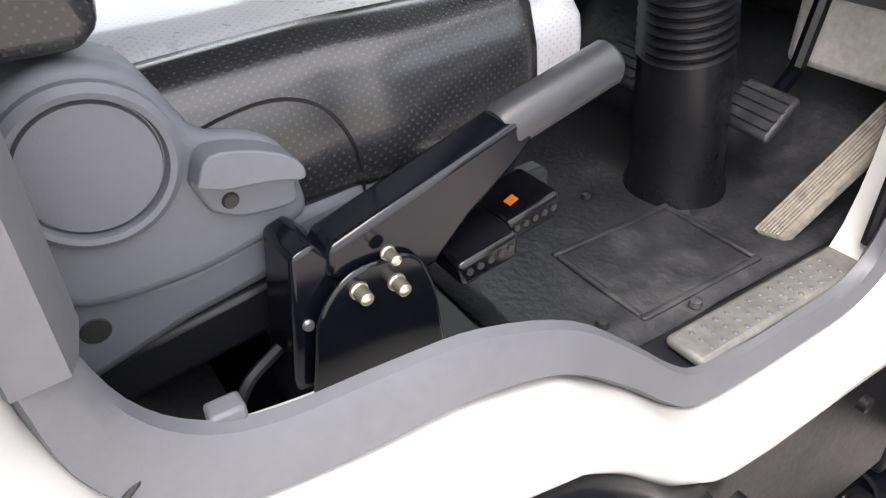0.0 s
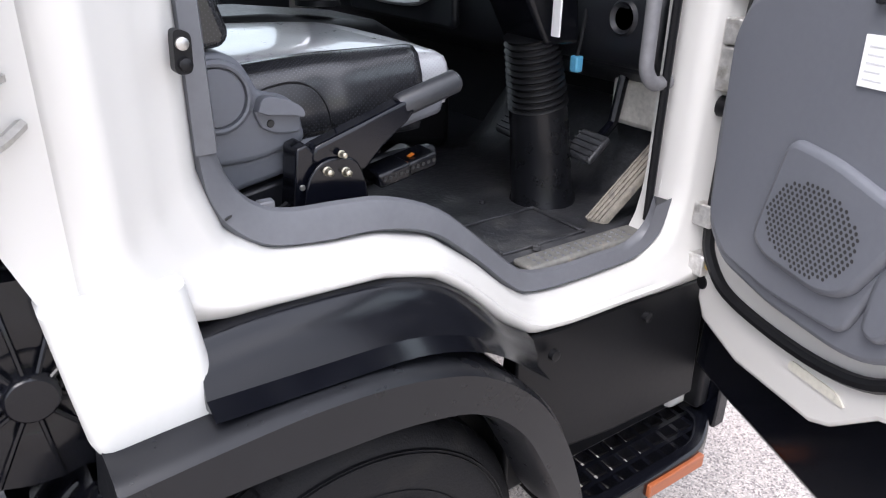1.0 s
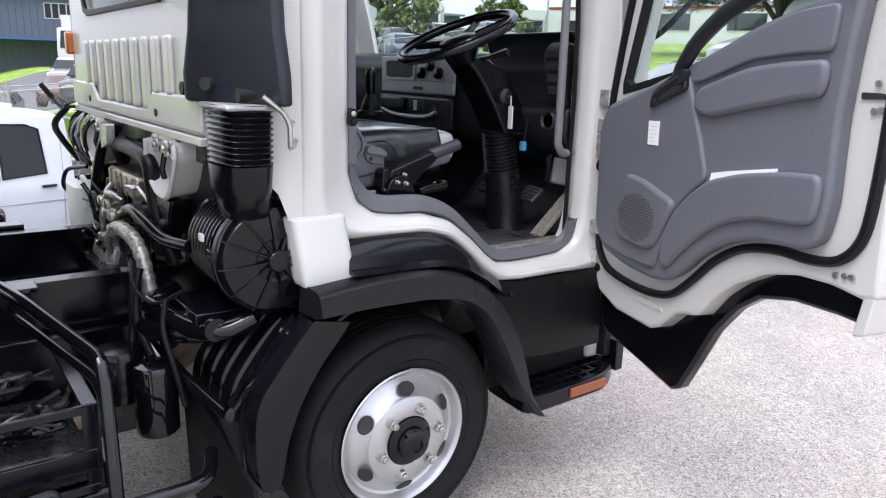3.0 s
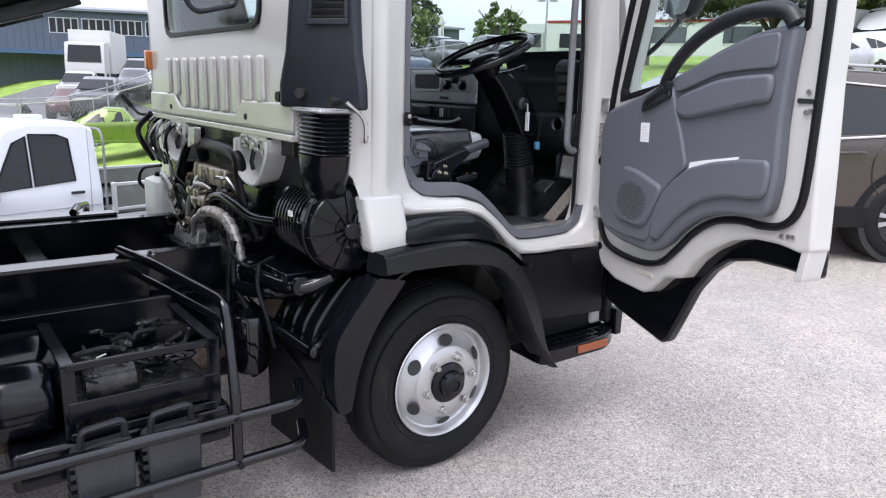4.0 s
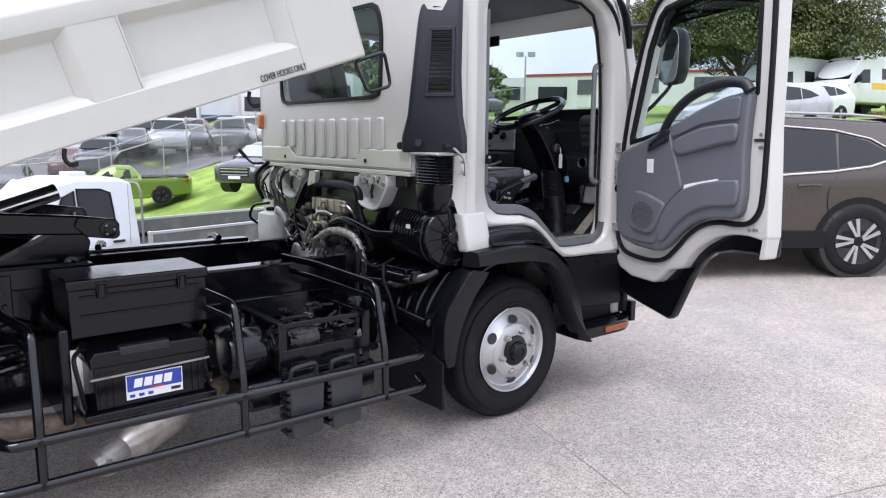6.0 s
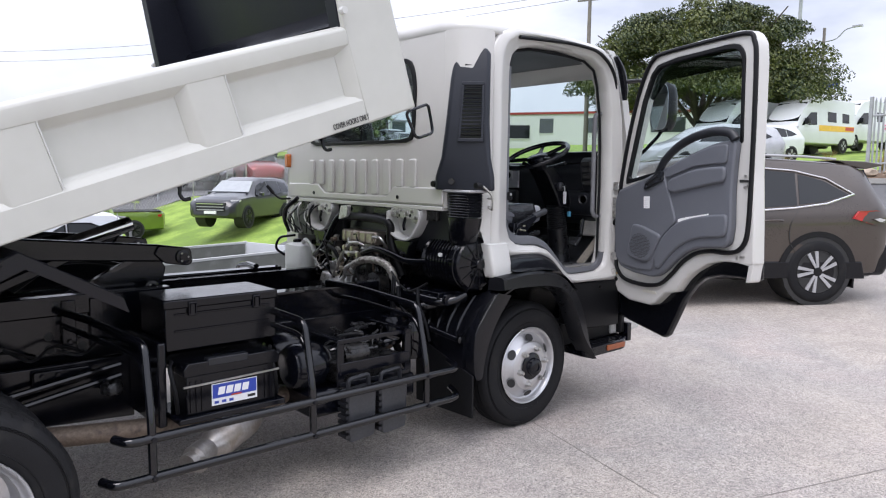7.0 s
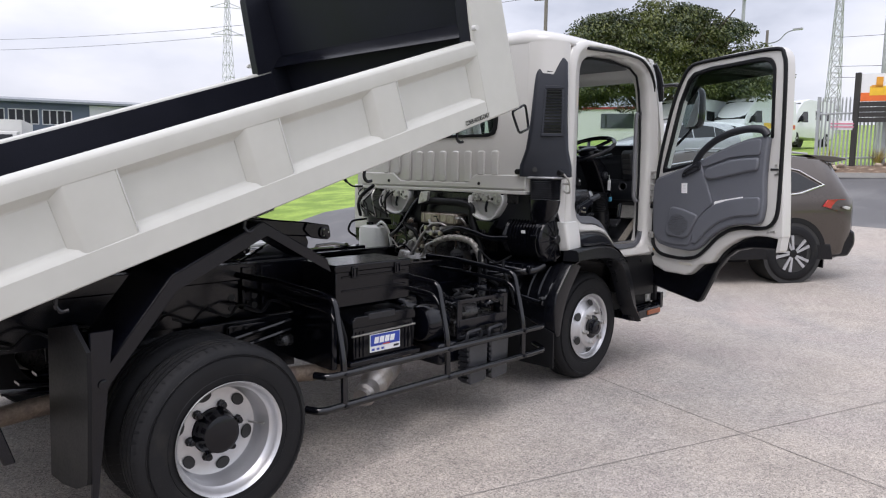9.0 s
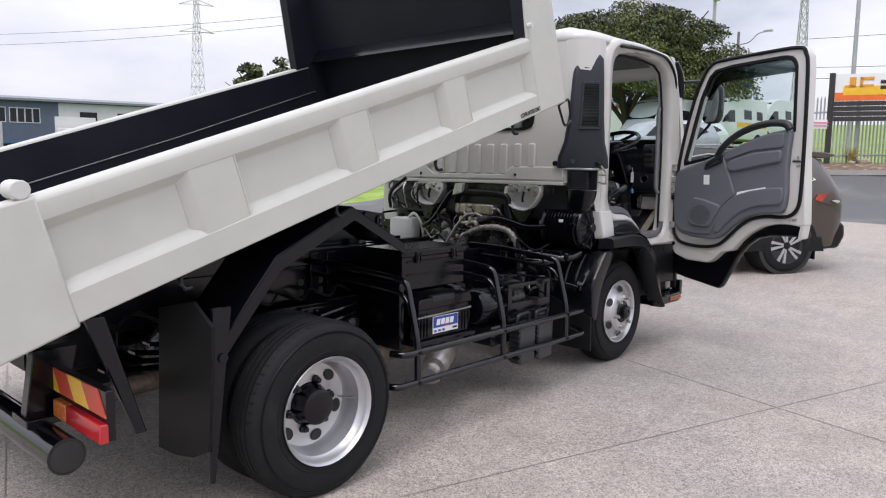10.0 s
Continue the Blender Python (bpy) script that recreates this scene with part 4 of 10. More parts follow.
# wing mirror outside the door
bm = B()
mc = dp(0.20, 2.03, 0.20)
ringpts = []
rings = []
for k, (o, s) in enumerate(((0.035, 0.55), (0.03, 0.86), (0.0, 1.0), (-0.05, 0.96), (-0.085, 0.7), (-0.095, 0.3))):
    rings.append([mc + Vector((-1, 0.1, 0)).normalized() * o + (Vector((0.1, 1, 0)).normalized() * (0.085 * s * math.copysign(abs(math.cos(t)) ** 0.55, math.cos(t)))) + Vector((0, 0, 0.165 * s * math.copysign(abs(math.sin(t)) ** 0.55, math.sin(t)))) for t in [2 * math.pi * q / 28 for q in range(28)]])
loft(bm, rings)
part("wing_mirror", bm, M["blackpl"], door, "black wing mirror on a tube arm")
bm = B()
loft(bm, [[mc + Vector((-1, 0.1, 0)).normalized() * o + (Vector((0.1, 1, 0)).normalized() * (0.072 * math.copysign(abs(math.cos(t)) ** 0.55, math.cos(t)))) + Vector((0, 0, 0.15 * math.copysign(abs(math.sin(t)) ** 0.55, math.sin(t)))) for t in [2 * math.pi * q / 28 for q in range(28)]] for o in (0.033, 0.0375)])
part("mirror_glass", bm, M["mirror"], door)
bm = B()
tube(bm, fillet([dp(0.06, 2.20, 0.03) + Vector((0.02, 0.06, 0)), dp(0.10, 2.23, 0.17), mc + Vector((0.03, 0, 0.13)), mc + Vector((0.03, 0, -0.15)), dp(0.08, 1.72, 0.14), dp(0.04, 1.68, 0.05)], 0.07), 0.012, 8)
part("mirror_arm", bm, M["blackpl"], door)


# ---- inside the cab ----
bm = B()
box(bm, 0.20, 1.16, -0.50, across(-0.50), 0.86, 0.946)
part("cab_floor", bm, M["greydk"], truck)
bm = B()
rows = []
for i in range(19):
    x = 0.30 + 0.86 * i / 18
    rows.append([bm.verts.new((x, -0.44 + 0.75 * j / 14, 0.952 + 0.006 * noise.noise((x * 9, j * 0.8, 3)) + 0.20 * ss(0.88, 1.14, x))) for j in range(15)])
for a, b in zip(rows, rows[1:]):
    for k in range(14):
        bm.faces.new((a[k], a[k + 1], b[k + 1], b[k]))
fm = part("floor_mat", bm, M["mat"], truck, "worn black rubber floor mat", smooth=60)
md = fm.modifiers.new("thick", "SOLIDIFY")
md.thickness = 0.008
for x0, x1, y0, y1 in ((0.47, 0.71, -0.415, -0.405), (0.47, 0.71, -0.245, -0.235), (0.47, 0.48, -0.405, -0.245), (0.70, 0.71, -0.405, -0.245)):
    bm = B()
    box(bm, x0, x1, y0, y1, 0.950, 0.9575)
    part("mat_ridge", bm, M["mat"], fm, bevel=0.003)
for x, y in ((0.42, -0.39), (0.548, -0.43), (0.62, -0.15)):
    bm = B()
    lathe(bm, [(0.009, 0.955), (0.008, 0.963), (0.003, 0.965)], (x, y, 0), "z", 14)
    part("mat_stud", bm, M["mat"], fm)
bm = B()
prism(bm, [(-0.30, 1.06), (0.22, 0.93), (0.24, 0.948), (0.10, 0.985), (-0.05, 1.05), (-0.14, 1.11), (-0.36, 1.14), (-0.36, 1.09)], "y", -0.50, across(-0.50))
part("seat_box", bm, M["mat"], truck, bevel=0.015)
bm = B()
box(bm, 1.14, 1.18, -0.5, across(-0.5), 0.85, 1.56)
part("firewall", bm, M["greydk"], truck)
bm = B()
box(bm, -0.475, -0.455, -0.45, across(-0.45), 1.1, 1.74)
part("rear_lining", bm, M["greydk"], truck)
# driver's seat
seat = thing("driver_seat", (0.05, -0.12, 1.14))
seat.parent = truck
seat.location = Vector((0.05, -0.12, 1.14)) - Vector(truck.location)
tagged(seat, "glossy black perforated leather driver's seat")


def pad(x0, x1, y0, y1, z0, z1, e=0.25, n=14, crown=0.02, droop=0.0):
    """A stuffed cushion: superellipse block with a crowned top."""
    bm = B()
    rings = []
    cx, cy, hx, hy = (x0 + x1) / 2, (y0 + y1) / 2, (x1 - x0) / 2, (y1 - y0) / 2
    for k, (s, h) in enumerate(((0.90, 0.0), (0.975, 0.05), (1.0, 0.25), (1.0, 0.6), (0.985, 0.82), (0.95, 0.94), (0.86, 1.0), (0.6, 1.04), (0.25, 1.06))):
        r = []
        for t in [2 * math.pi * q / 40 for q in range(40)]:
            ux = math.copysign(abs(math.cos(t)) ** e, math.cos(t))
            uy = math.copysign(abs(math.sin(t)) ** e, math.sin(t))
            x = cx + hx * s * ux
            r.append((x, cy + hy * s * uy, z0 + (z1 - z0) * h - droop * ss(cx, x1, x) * h))
        rings.append(r)
    return loft(bm, rings)


bm = pad(-0.16, 0.355, -0.362, 0.15, 1.235, 1.370, 0.3, droop=0.012)
part("cushion", bm, M["hide"], seat, "black perforated leather cushion")
# centre and front edge: sky sheen painted into the pale hide colour
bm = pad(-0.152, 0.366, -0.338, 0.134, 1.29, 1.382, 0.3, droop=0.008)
part("cushion_top", bm, M["hidetop"], seat, "silver-grey perforated leather centre, paled for sky sheen")
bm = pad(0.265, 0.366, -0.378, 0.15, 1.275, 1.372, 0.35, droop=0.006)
part("cushion_front", bm, M["hidetop"], seat, "silver-grey leather front edge in the same sheen-paled hide")
# stuffed side roll, fuller behind the arched seam
bm = B()
rings = []
for i in range(25):
    t = i / 24
    x = -0.145 + 0.452 * t
    end = min(1.0, (t * 14) ** 0.5, ((1 - t) * 30) ** 0.5)
    fat = 0.010 * math.sin(math.pi * t) + 0.006 * math.exp(-((x - 0.14) / 0.05) ** 2) - 0.004 * math.exp(-((x - 0.10) / 0.018) ** 2)
    rise = 0.010 * ss(-0.1, 0.12, x)
    q = [(-0.352, 1.232), (-0.372, 1.240), (-0.382 - fat, 1.270), (-0.384 - fat, 1.305), (-0.380 - fat, 1.338), (-0.368 - fat * 0.6, 1.362 + rise), (-0.350, 1.374 + rise), (-0.330, 1.374 + rise), (-0.312, 1.362 + rise), (-0.306, 1.30), (-0.32, 1.24)]
    rings.append([(x, -0.34 + (y + 0.34) * end, 1.30 + (z - 1.30) * (0.55 + 0.45 * end)) for y, z in q])
loft(bm, rings)
part("side_bolster", bm, M["hide"], seat, "black perforated leather side roll", smooth=70)
bm = B()
tube(bm, smooth_line([(-0.05, -0.386, 1.328), (0.0, -0.387, 1.346), (0.045, -0.387, 1.350), (0.078, -0.390, 1.335), (0.098, -0.394, 1.300), (0.108, -0.386, 1.245)], 5), 0.0014, 6)
part("seam", bm, M["seal"], seat)
bm = B()
loft(bm, [[(x - 0.07 * w, y, z) if a else (x + 0.06 * w, y, z) for a, y in ((1, -0.40), (1, -0.25), (1, 0.0), (1, 0.14), (0, 0.14), (0, -0.40))] for x, z, w in ((-0.16, 1.30, 0.8), (-0.19, 1.45, 1.0), (-0.25, 1.75, 1.0), (-0.31, 2.0, 0.9), (-0.33, 2.05, 0.5))])
part("backrest", bm, M["hide"], seat, bevel=0.03, segs=3)
bm = B()
loft(bm, [[(x + 0.065 * w, -0.405, z), (x + 0.075 * w, -0.35, z), (x + 0.06 * w, -0.30, z), (x - 0.08 * w, -0.30, z), (x - 0.08 * w, -0.405, z)] for x, z, w in ((-0.118, 1.412, 0.75), (-0.120, 1.43, 1.0), (-0.150, 1.52, 1.0), (-0.225, 1.75, 0.9), (-0.29, 1.96, 0.6))])
part("backrest_bolster", bm, M["hide"], seat, "black leather backrest side roll", bevel=0.02, segs=3)
bm = pad(-0.40, -0.30, -0.27, 0.02, 2.08, 2.24, 0.4)
part("headrest", bm, M["hide"], seat)
# recliner cover
bm = B()
prism(bm, smooth_line([(-0.155, 1.33), (-0.14, 1.378), (-0.11, 1.402), (-0.078, 1.407), (-0.046, 1.393), (-0.026, 1.362), (-0.015, 1.345), (0.018, 1.335), (0.041, 1.317), (0.05, 1.285), (0.048, 1.257), (0.0, 1.243), (-0.04, 1.236), (-0.10, 1.236), (-0.13, 1.248), (-0.16, 1.28)], 4), "y", -0.40, -0.335)
rc = part("recliner_cover", bm, M["grey"], seat, "grey moulded recliner side cover", bevel=0.026, segs=5)
bm = B()
lathe(bm, [(0.056, 0.006), (0.055, -0.006), (0.050, -0.010), (0.046, -0.009), (0.0445, -0.0015), (0.0435, -0.0015), (0.042, -0.006), (0.005, -0.0075)], (-0.086, -0.40, 1.343), "y", 48)
part("cover_disc", bm, M["grey"], rc)
bm = B()
prism(bm, smooth_line([(-0.032, 1.315), (-0.02, 1.337), (0.015, 1.331), (0.038, 1.317), (0.042, 1.29), (0.037, 1.277), (0.0, 1.279), (-0.022, 1.290)], 4), "y", -0.408, -0.39)
part("recliner_lever", bm, M["grey"], rc, bevel=0.006, segs=3)
bm = B()
prism(bm, smooth_line([(-0.031, 1.319), (-0.019, 1.339), (0.015, 1.333), (0.040, 1.318), (0.043, 1.303), (0.02, 1.308), (-0.015, 1.312)], 4), "y", -0.422, -0.40)
part("lever_hood", bm, M["grey"], rc, bevel=0.006, segs=3)
bm = B()
lathe(bm, [(0.0065, 0), (0.005, -0.002)], (-0.008, -0.4085, 1.296), "y", 12)
part("lever_hole", bm, M["ink"], rc)
bm = B()
prism(bm, [(-0.15, 1.16), (-0.05, 1.19), (0.03, 1.205), (0.33, 1.265), (0.335, 1.30), (0.05, 1.258), (-0.05, 1.24), (-0.15, 1.25)], "y", -0.388, -0.345)
part("seat_skirt", bm, M["grey"], seat, bevel=0.012, segs=3)
bm = B()
lathe(bm, [(0.011, 0), (0.010, -0.001)], (-0.115, -0.3885, 1.215), "y", 16)
part("skirt_hole", bm, M["ink"], seat)
bm = B()
prism(bm, [(-0.2, 1.11), (0.33, 1.17), (0.33, 1.20), (0.05, 1.195), (-0.2, 1.155)], "y", -0.37, -0.34)
part("slide_rail", bm, M["greydk"], seat, bevel=0.008)
for k in range(2):
    bm = B()
    hexa(bm, [(0.16 + 0.075 * k, -0.452 + 0.03 * k, 1.17), (0.22 + 0.075 * k, -0.452 + 0.03 * k, 1.18), (0.22 + 0.075 * k, -0.39 + 0.03 * k, 1.18), (0.16 + 0.075 * k, -0.39 + 0.03 * k, 1.17), (0.155 + 0.075 * k, -0.452 + 0.03 * k, 1.195), (0.22 + 0.075 * k, -0.452 + 0.03 * k, 1.208), (0.22 + 0.075 * k, -0.39 + 0.03 * k, 1.208), (0.155 + 0.075 * k, -0.39 + 0.03 * k, 1.195)])
    lv = part("height_lever", bm, M["blackpl"], seat, "black seat height lever", bevel=0.005)
    bm = B()
    x0, y0 = 0.172 + 0.075 * k, -0.435 + 0.03 * k
    hexa(bm, [(x0, y0, 1.1995), (x0 + 0.010, y0, 1.2036), (x0 + 0.010, y0 + 0.010, 1.2036), (x0, y0 + 0.010, 1.1995), (x0, y0, 1.2005), (x0 + 0.010, y0, 1.2046), (x0 + 0.010, y0 + 0.010, 1.2046), (x0, y0 + 0.010, 1.2005)])
    if k:
        part("orange_mark", bm, M["orange"], seat)
    for j in range(5):
        bm = B()
        lathe(bm, [(0.0035, 0), (0.0035, -0.0015)], (0.167 + 0.075 * k + j * 0.011, -0.452 + 0.03 * k, 1.186 + j * 0.0018), "y", 8)
        part("lever_dimple", bm, M["ink"], seat)
# handbrake
hb = thing("handbrake", (0.06, -0.46, 1.14))
hb.parent = truck
hb.location = Vector((0.06, -0.46, 1.14)) - Vector(truck.location)
tagged(hb, "black steel handbrake lever with grey grip")
bm = B()
prism(bm, fil2([(0.008, 1.12), (0.135, 1.12), (0.125, 1.20), (0.108, 1.24), (0.05, 1.243), (0.022, 1.215)], 0.02), "y", -0.464, -0.458)
pl = part("pivot_plate", bm, M["black"], hb, bevel=0.003)
bm = B()
prism(bm, [(0.035, 1.238), (0.04, 1.262), (0.215, 1.318), (0.228, 1.298), (0.212, 1.28), (0.165, 1.245), (0.13, 1.21), (0.07, 1.21)], "y", -0.456, -0.418)
part("lever", bm, M["black"], hb, bevel=0.006)
bm = B()
tube(bm, [(0.205, -0.437, 1.302), (0.21, -0.437, 1.304), (0.318, -0.437, 1.333), (0.324, -0.437, 1.335)], [0.018, 0.0205, 0.0205, 0.015], 14)
part("grip", bm, M["gripgrey"], hb, "dark grey plastic grip")
for x, z, r in ((0.088, 1.218, 0.0062), (0.056, 1.224, 0.0062), (0.082, 1.248, 0.005)):
    bm = B()
    lathe(bm, [(r * 1.25, 0), (r * 1.25, -0.002), (r, -0.003), (r * 0.9, -0.014), (r * 0.5, -0.016)], (x, -0.464, z), "y", 12)
    part("pivot_bolt", bm, M["zinc"], hb, "yellow-zinc plated bolt")
bm = B()
prism(bm, [(0.0, 1.0), (0.045, 1.0), (0.045, 1.25), (0.03, 1.268), (0.012, 1.262), (0.006, 1.2), (0.0, 1.15)], "y", -0.452, -0.40)
part("bracket", bm, M["black"], hb, bevel=0.004)
for z in (1.13, 1.20):
    bm = B()
    lathe(bm, [(0.005, 0), (0.004, -0.003)], (0.018, -0.452, z), "y", 10)
    part("bracket_rivet", bm, M["steel"], hb)
bm = B()
tube(bm, smooth_line([(-0.10, -0.43, 1.15), (-0.06, -0.45, 1.135), (-0.03, -0.44, 1.16), (0.0, -0.43, 1.17)], 5), 0.005, 6)
part("cable", bm, M["seal"], hb)
# steering column, wheel, boot
col = thing("steering_column", (0.8, -0.17, 0.88))
col.parent = truck
col.location = Vector((0.8, -0.17, 0.88)) - Vector(truck.location)
tagged(col, "black steering column with wheel and rubber boot")
bm = B()
tube(bm, [(0.776, -0.195, 0.945), (0.775, -0.195, 0.958), (0.773, -0.195, 0.972), (0.756, -0.197, 1.09), (0.735, -0.20, 1.20)], [0.084, 0.083, 0.076, 0.072, 0.069], 28)
part("column_cover", bm, M["arch"], col)
bm = B()
pts, rs = [], []
for k in range(56):
    t = k / 55
    pts.append((0.735 - 0.04 * t, -0.20 - 0.005 * t, 1.20 + 0.16 * t))
    rs.append((0.068 - 0.010 * t) + 0.0045 * math.cos(k * math.pi / 2.5))
tube(bm, pts, rs, 24)
part("ribbed_boot", bm, M["seal"], col, "black ribbed rubber boot")
bm = B()
loft(bm, [[(x + a, y, z) for a, y in ((-0.08 * w, -0.27), (-0.08 * w, -0.12), (0.07 * w, -0.10), (0.09 * w, -0.17), (0.07 * w, -0.27))] for x, z, w in ((0.74, 1.34, 0.7), (0.70, 1.45, 1.0), (0.62, 1.56, 1.0), (0.53, 1.63, 0.7))])
part("column_shroud", bm, M["blackpl"], col, bevel=0.012)
WC, WN = Vector((0.455, -0.235, 1.70)), Vector((-0.42, 0.02, 0.907)).normalized()
wu = Vector((0, 1, 0))
wu = (wu - WN * wu.dot(WN)).normalized()
wv = WN.cross(wu)
bm = B()
tube(bm, [WC + (wu * math.cos(t) + wv * math.sin(t)) * 0.215 for t in [2 * math.pi * k / 48 for k in range(48)]], 0.0165, 10, closed=True)
part("wheel_rim", bm, M["blackpl"], col, "black steering wheel rim")
bm = B()
loft(bm, [[WC - WN * o + (wu * math.cos(t) * 0.085 * s + wv * math.sin(t) * 0.07 * s) for t in [2 * math.pi * k / 20 for k in range(20)]] for o, s in ((0.0, 0.5), (0.008, 0.9), (0.03, 1.0), (0.06, 0.8), (0.10, 0.5))])
for t in (0.25, 2.9, 4.2, 5.2):
    tube(bm, [WC - WN * 0.02 + (wu * math.cos(t) + wv * math.sin(t)) * 0.06, WC - WN * 0.012 + (wu * math.cos(t) + wv * math.sin(t)) * 0.205], 0.013, 6)
part("wheel_hub", bm, M["blackpl"], col)
for sg in (-1, 1):
    bm = B()
    tube(bm, [(0.53, -0.2, 1.615), (0.56, -0.2 + sg * 0.10, 1.63), (0.57, -0.2 + sg * 0.19, 1.65)], [0.008, 0.008, 0.014], 8)
    part("stalk", bm, M["blackpl"], col)
bm = B()
lathe(bm, [(0.03, 0), (0.03, -0.02), (0.018, -0.03)], (0.66, -0.27, 1.49), "y", 20)
part("ignition_barrel", bm, M["greydk"], col)
bm = B()
box(bm, 0.655, 0.66, -0.335, -0.31, 1.37, 1.455)
part("key_tag", bm, M["paper"], col, "white key tag hanging from the ignition", bevel=0.002)
bm = B()
tube(bm, [(0.66, -0.29, 1.49), (0.658, -0.32, 1.49), (0.657, -0.322, 1.455)], 0.004, 6)
part("key", bm, M["steel"], col)
# dashboard
dash = thing("dashboard", (1.0, 0.48, 1.3))
dash.parent = truck
dash.location = Vector((1.0, 0.48, 1.3)) - Vector(truck.location)
tagged(dash, "dark grey dashboard with silver centre panel")
bm = B()
prism(bm, [(1.16, 1.2), (1.15, 1.60), (1.02, 1.665), (0.90, 1.66), (0.865, 1.60), (0.89, 1.50), (0.87, 1.38), (0.90, 1.28), (1.0, 1.22)], "y", -0.45, across(-0.45))
part("dash_body", bm, M["dashgrey"], dash, bevel=0.02, segs=3)
bm = B()
prism(bm, fil2([(0.90, 1.70), (0.85, 1.735), (0.98, 1.745), (1.08, 1.69), (1.05, 1.64), (0.92, 1.63)], 0.02), "y", -0.42, 0.12)
part("binnacle_hood", bm, M["greydk"], dash, bevel=0.01)
bm = B()
box(bm, 0.858, 0.875, 0.30, 0.93, 1.465, 1.645)
part("centre_panel", bm, M["silverpl"], dash, "silver plastic centre panel", bevel=0.012)
bm = B()
ring(bm, fil2([(0.605, 1.525), (0.885, 1.525), (0.885, 1.632), (0.605, 1.632)], 0.012), fil2([(0.625, 1.54), (0.868, 1.54), (0.868, 1.62), (0.625, 1.62)], 0.008), "x", 0.848, 0.862, (0.745, 1.58), 48)
part("radio_frame", bm, M["silverpl"], dash, bevel=0.003)
bm = B()
box(bm, 0.853, 0.866, 0.62, 0.872, 1.535, 1.625)
part("radio_opening", bm, M["ink"], dash, bevel=0.005)
bm = B()
box(bm, 0.853, 0.866, 0.36, 0.585, 1.525, 1.632)
part("heater_plate", bm, M["silverpl"], dash, bevel=0.008)
for y, z in ((0.405, 1.565), (0.475, 1.60), (0.545, 1.565)):
    bm = B()
    lathe(bm, [(0.028, 0), (0.026, -0.018), (0.020, -0.021), (0.004, -0.021)], (0.853, y, z), "x", 20)
    part("heater_knob", bm, M["blackpl"], dash)
bm = B()
box(bm, 0.852, 0.862, 0.55, 0.62, 1.485, 1.50)
part("vent_slider", bm, M["ink"], dash)
bm = B()
prism(bm, fil2([(0.30, 1.30), (0.93, 1.30), (0.93, 1.455), (0.30, 1.455)], 0.03), "x", 0.846, 0.875)
lp = part("lower_panel", bm, M["dashgrey"], dash, bevel=0.012, segs=3)
bm = B()
prism(bm, fil2([(0.68, 1.385), (0.88, 1.385), (0.88, 1.445), (0.68, 1.445)], 0.025), "x", 0.82, 0.848)
part("ashtray", bm, M["greydk"], dash, bevel=0.010, segs=3)
bm = B()
tube(bm, smooth_line([(0.838, 0.88, 1.38), (0.83, 0.78, 1.362), (0.83, 0.62, 1.355), (0.832, 0.48, 1.362), (0.84, 0.41, 1.385)], 5), 0.010, 8)
part("tray_lip", bm, M["silverpl"], dash)
for k in range(4):
    bm = B()
    box(bm, 0.838, 0.85, 0.50 + 0.036 * k, 0.53 + 0.036 * k, 1.385, 1.435)
    part("switch", bm, M["capwhite"] if k == 2 else M["ink"], dash, bevel=0.003)
bm = B()
lathe(bm, [(0.026, 0), (0.024, -0.008), (0.012, -0.004)], (0.846, 0.43, 1.41), "x", 18)
part("power_socket", bm, M["ink"], dash)
bm = B()
box(bm, 0.8585, 0.862, 0.30, 0.37, 1.475, 1.52)
part("warning_sticker", bm, M["paper"], dash)
bm = B()
prism(bm, fil2([(0.86, 1.45), (0.83, 1.50), (0.80, 1.66), (0.84, 1.70), (0.90, 1.68), (0.92, 1.45)], 0.02), "y", -0.43, -0.33)
part("switch_pod", bm, M["greydk"], dash, bevel=0.01)
for k in range(4):
    bm = B()
    hexa(bm, [(0.818 + a - 0.007 * k, y, 1.50 + 0.045 * k + h) for a, y, h in ((0, -0.42, 0), (0.02, -0.42, 0), (0.02, -0.35, 0), (0, -0.35, 0), (-0.004, -0.42, 0.032), (0.02, -0.42, 0.032), (0.02, -0.35, 0.032), (-0.004, -0.35, 0.032))])
    part("switch", bm, M["ink"], dash, bevel=0.004)
bm = B()
prism(bm, fil2([(0.88, 1.28), (0.84, 1.34), (0.84, 1.45), (0.92, 1.47), (1.0, 1.30)], 0.03), "y", -0.44, -0.06)
part("knee_panel", bm, M["dashgrey"], dash, bevel=0.02)
bm = B()
lathe(bm, [(0.04, 0), (0.034, -0.008), (0.02, 0.005)], (0.84, -0.34, 1.40), "x", 20)
part("knee_dial", bm, M["greydk"], dash)
bm = B()
tube(bm, fillet([(0.82, -0.485, 1.99), (0.755, -0.485, 1.98), (0.745, -0.49, 1.92), (0.745, -0.495, 1.32), (0.77, -0.495, 1.29), (0.825, -0.49, 1.29)], 0.05), 0.0155, 10)
part("grab_rail", bm, mat("grey_grab_rail", (0.17, 0.17, 0.18), 0.45), truck, "grey plastic-coated grab rail")
bm = B()
box(bm, 0.782, 0.804, -0.268, -0.245, 1.275, 1.312)
part("connector", bm, M["lblue"], truck, "loose light blue wiring connector", bevel=0.004)
bm = B()
tube(bm, smooth_line([(0.793, -0.256, 1.31), (0.82, -0.24, 1.36), (0.85, -0.22, 1.42)], 4), 0.005, 6)
part("wiring", bm, M["seal"], truck)
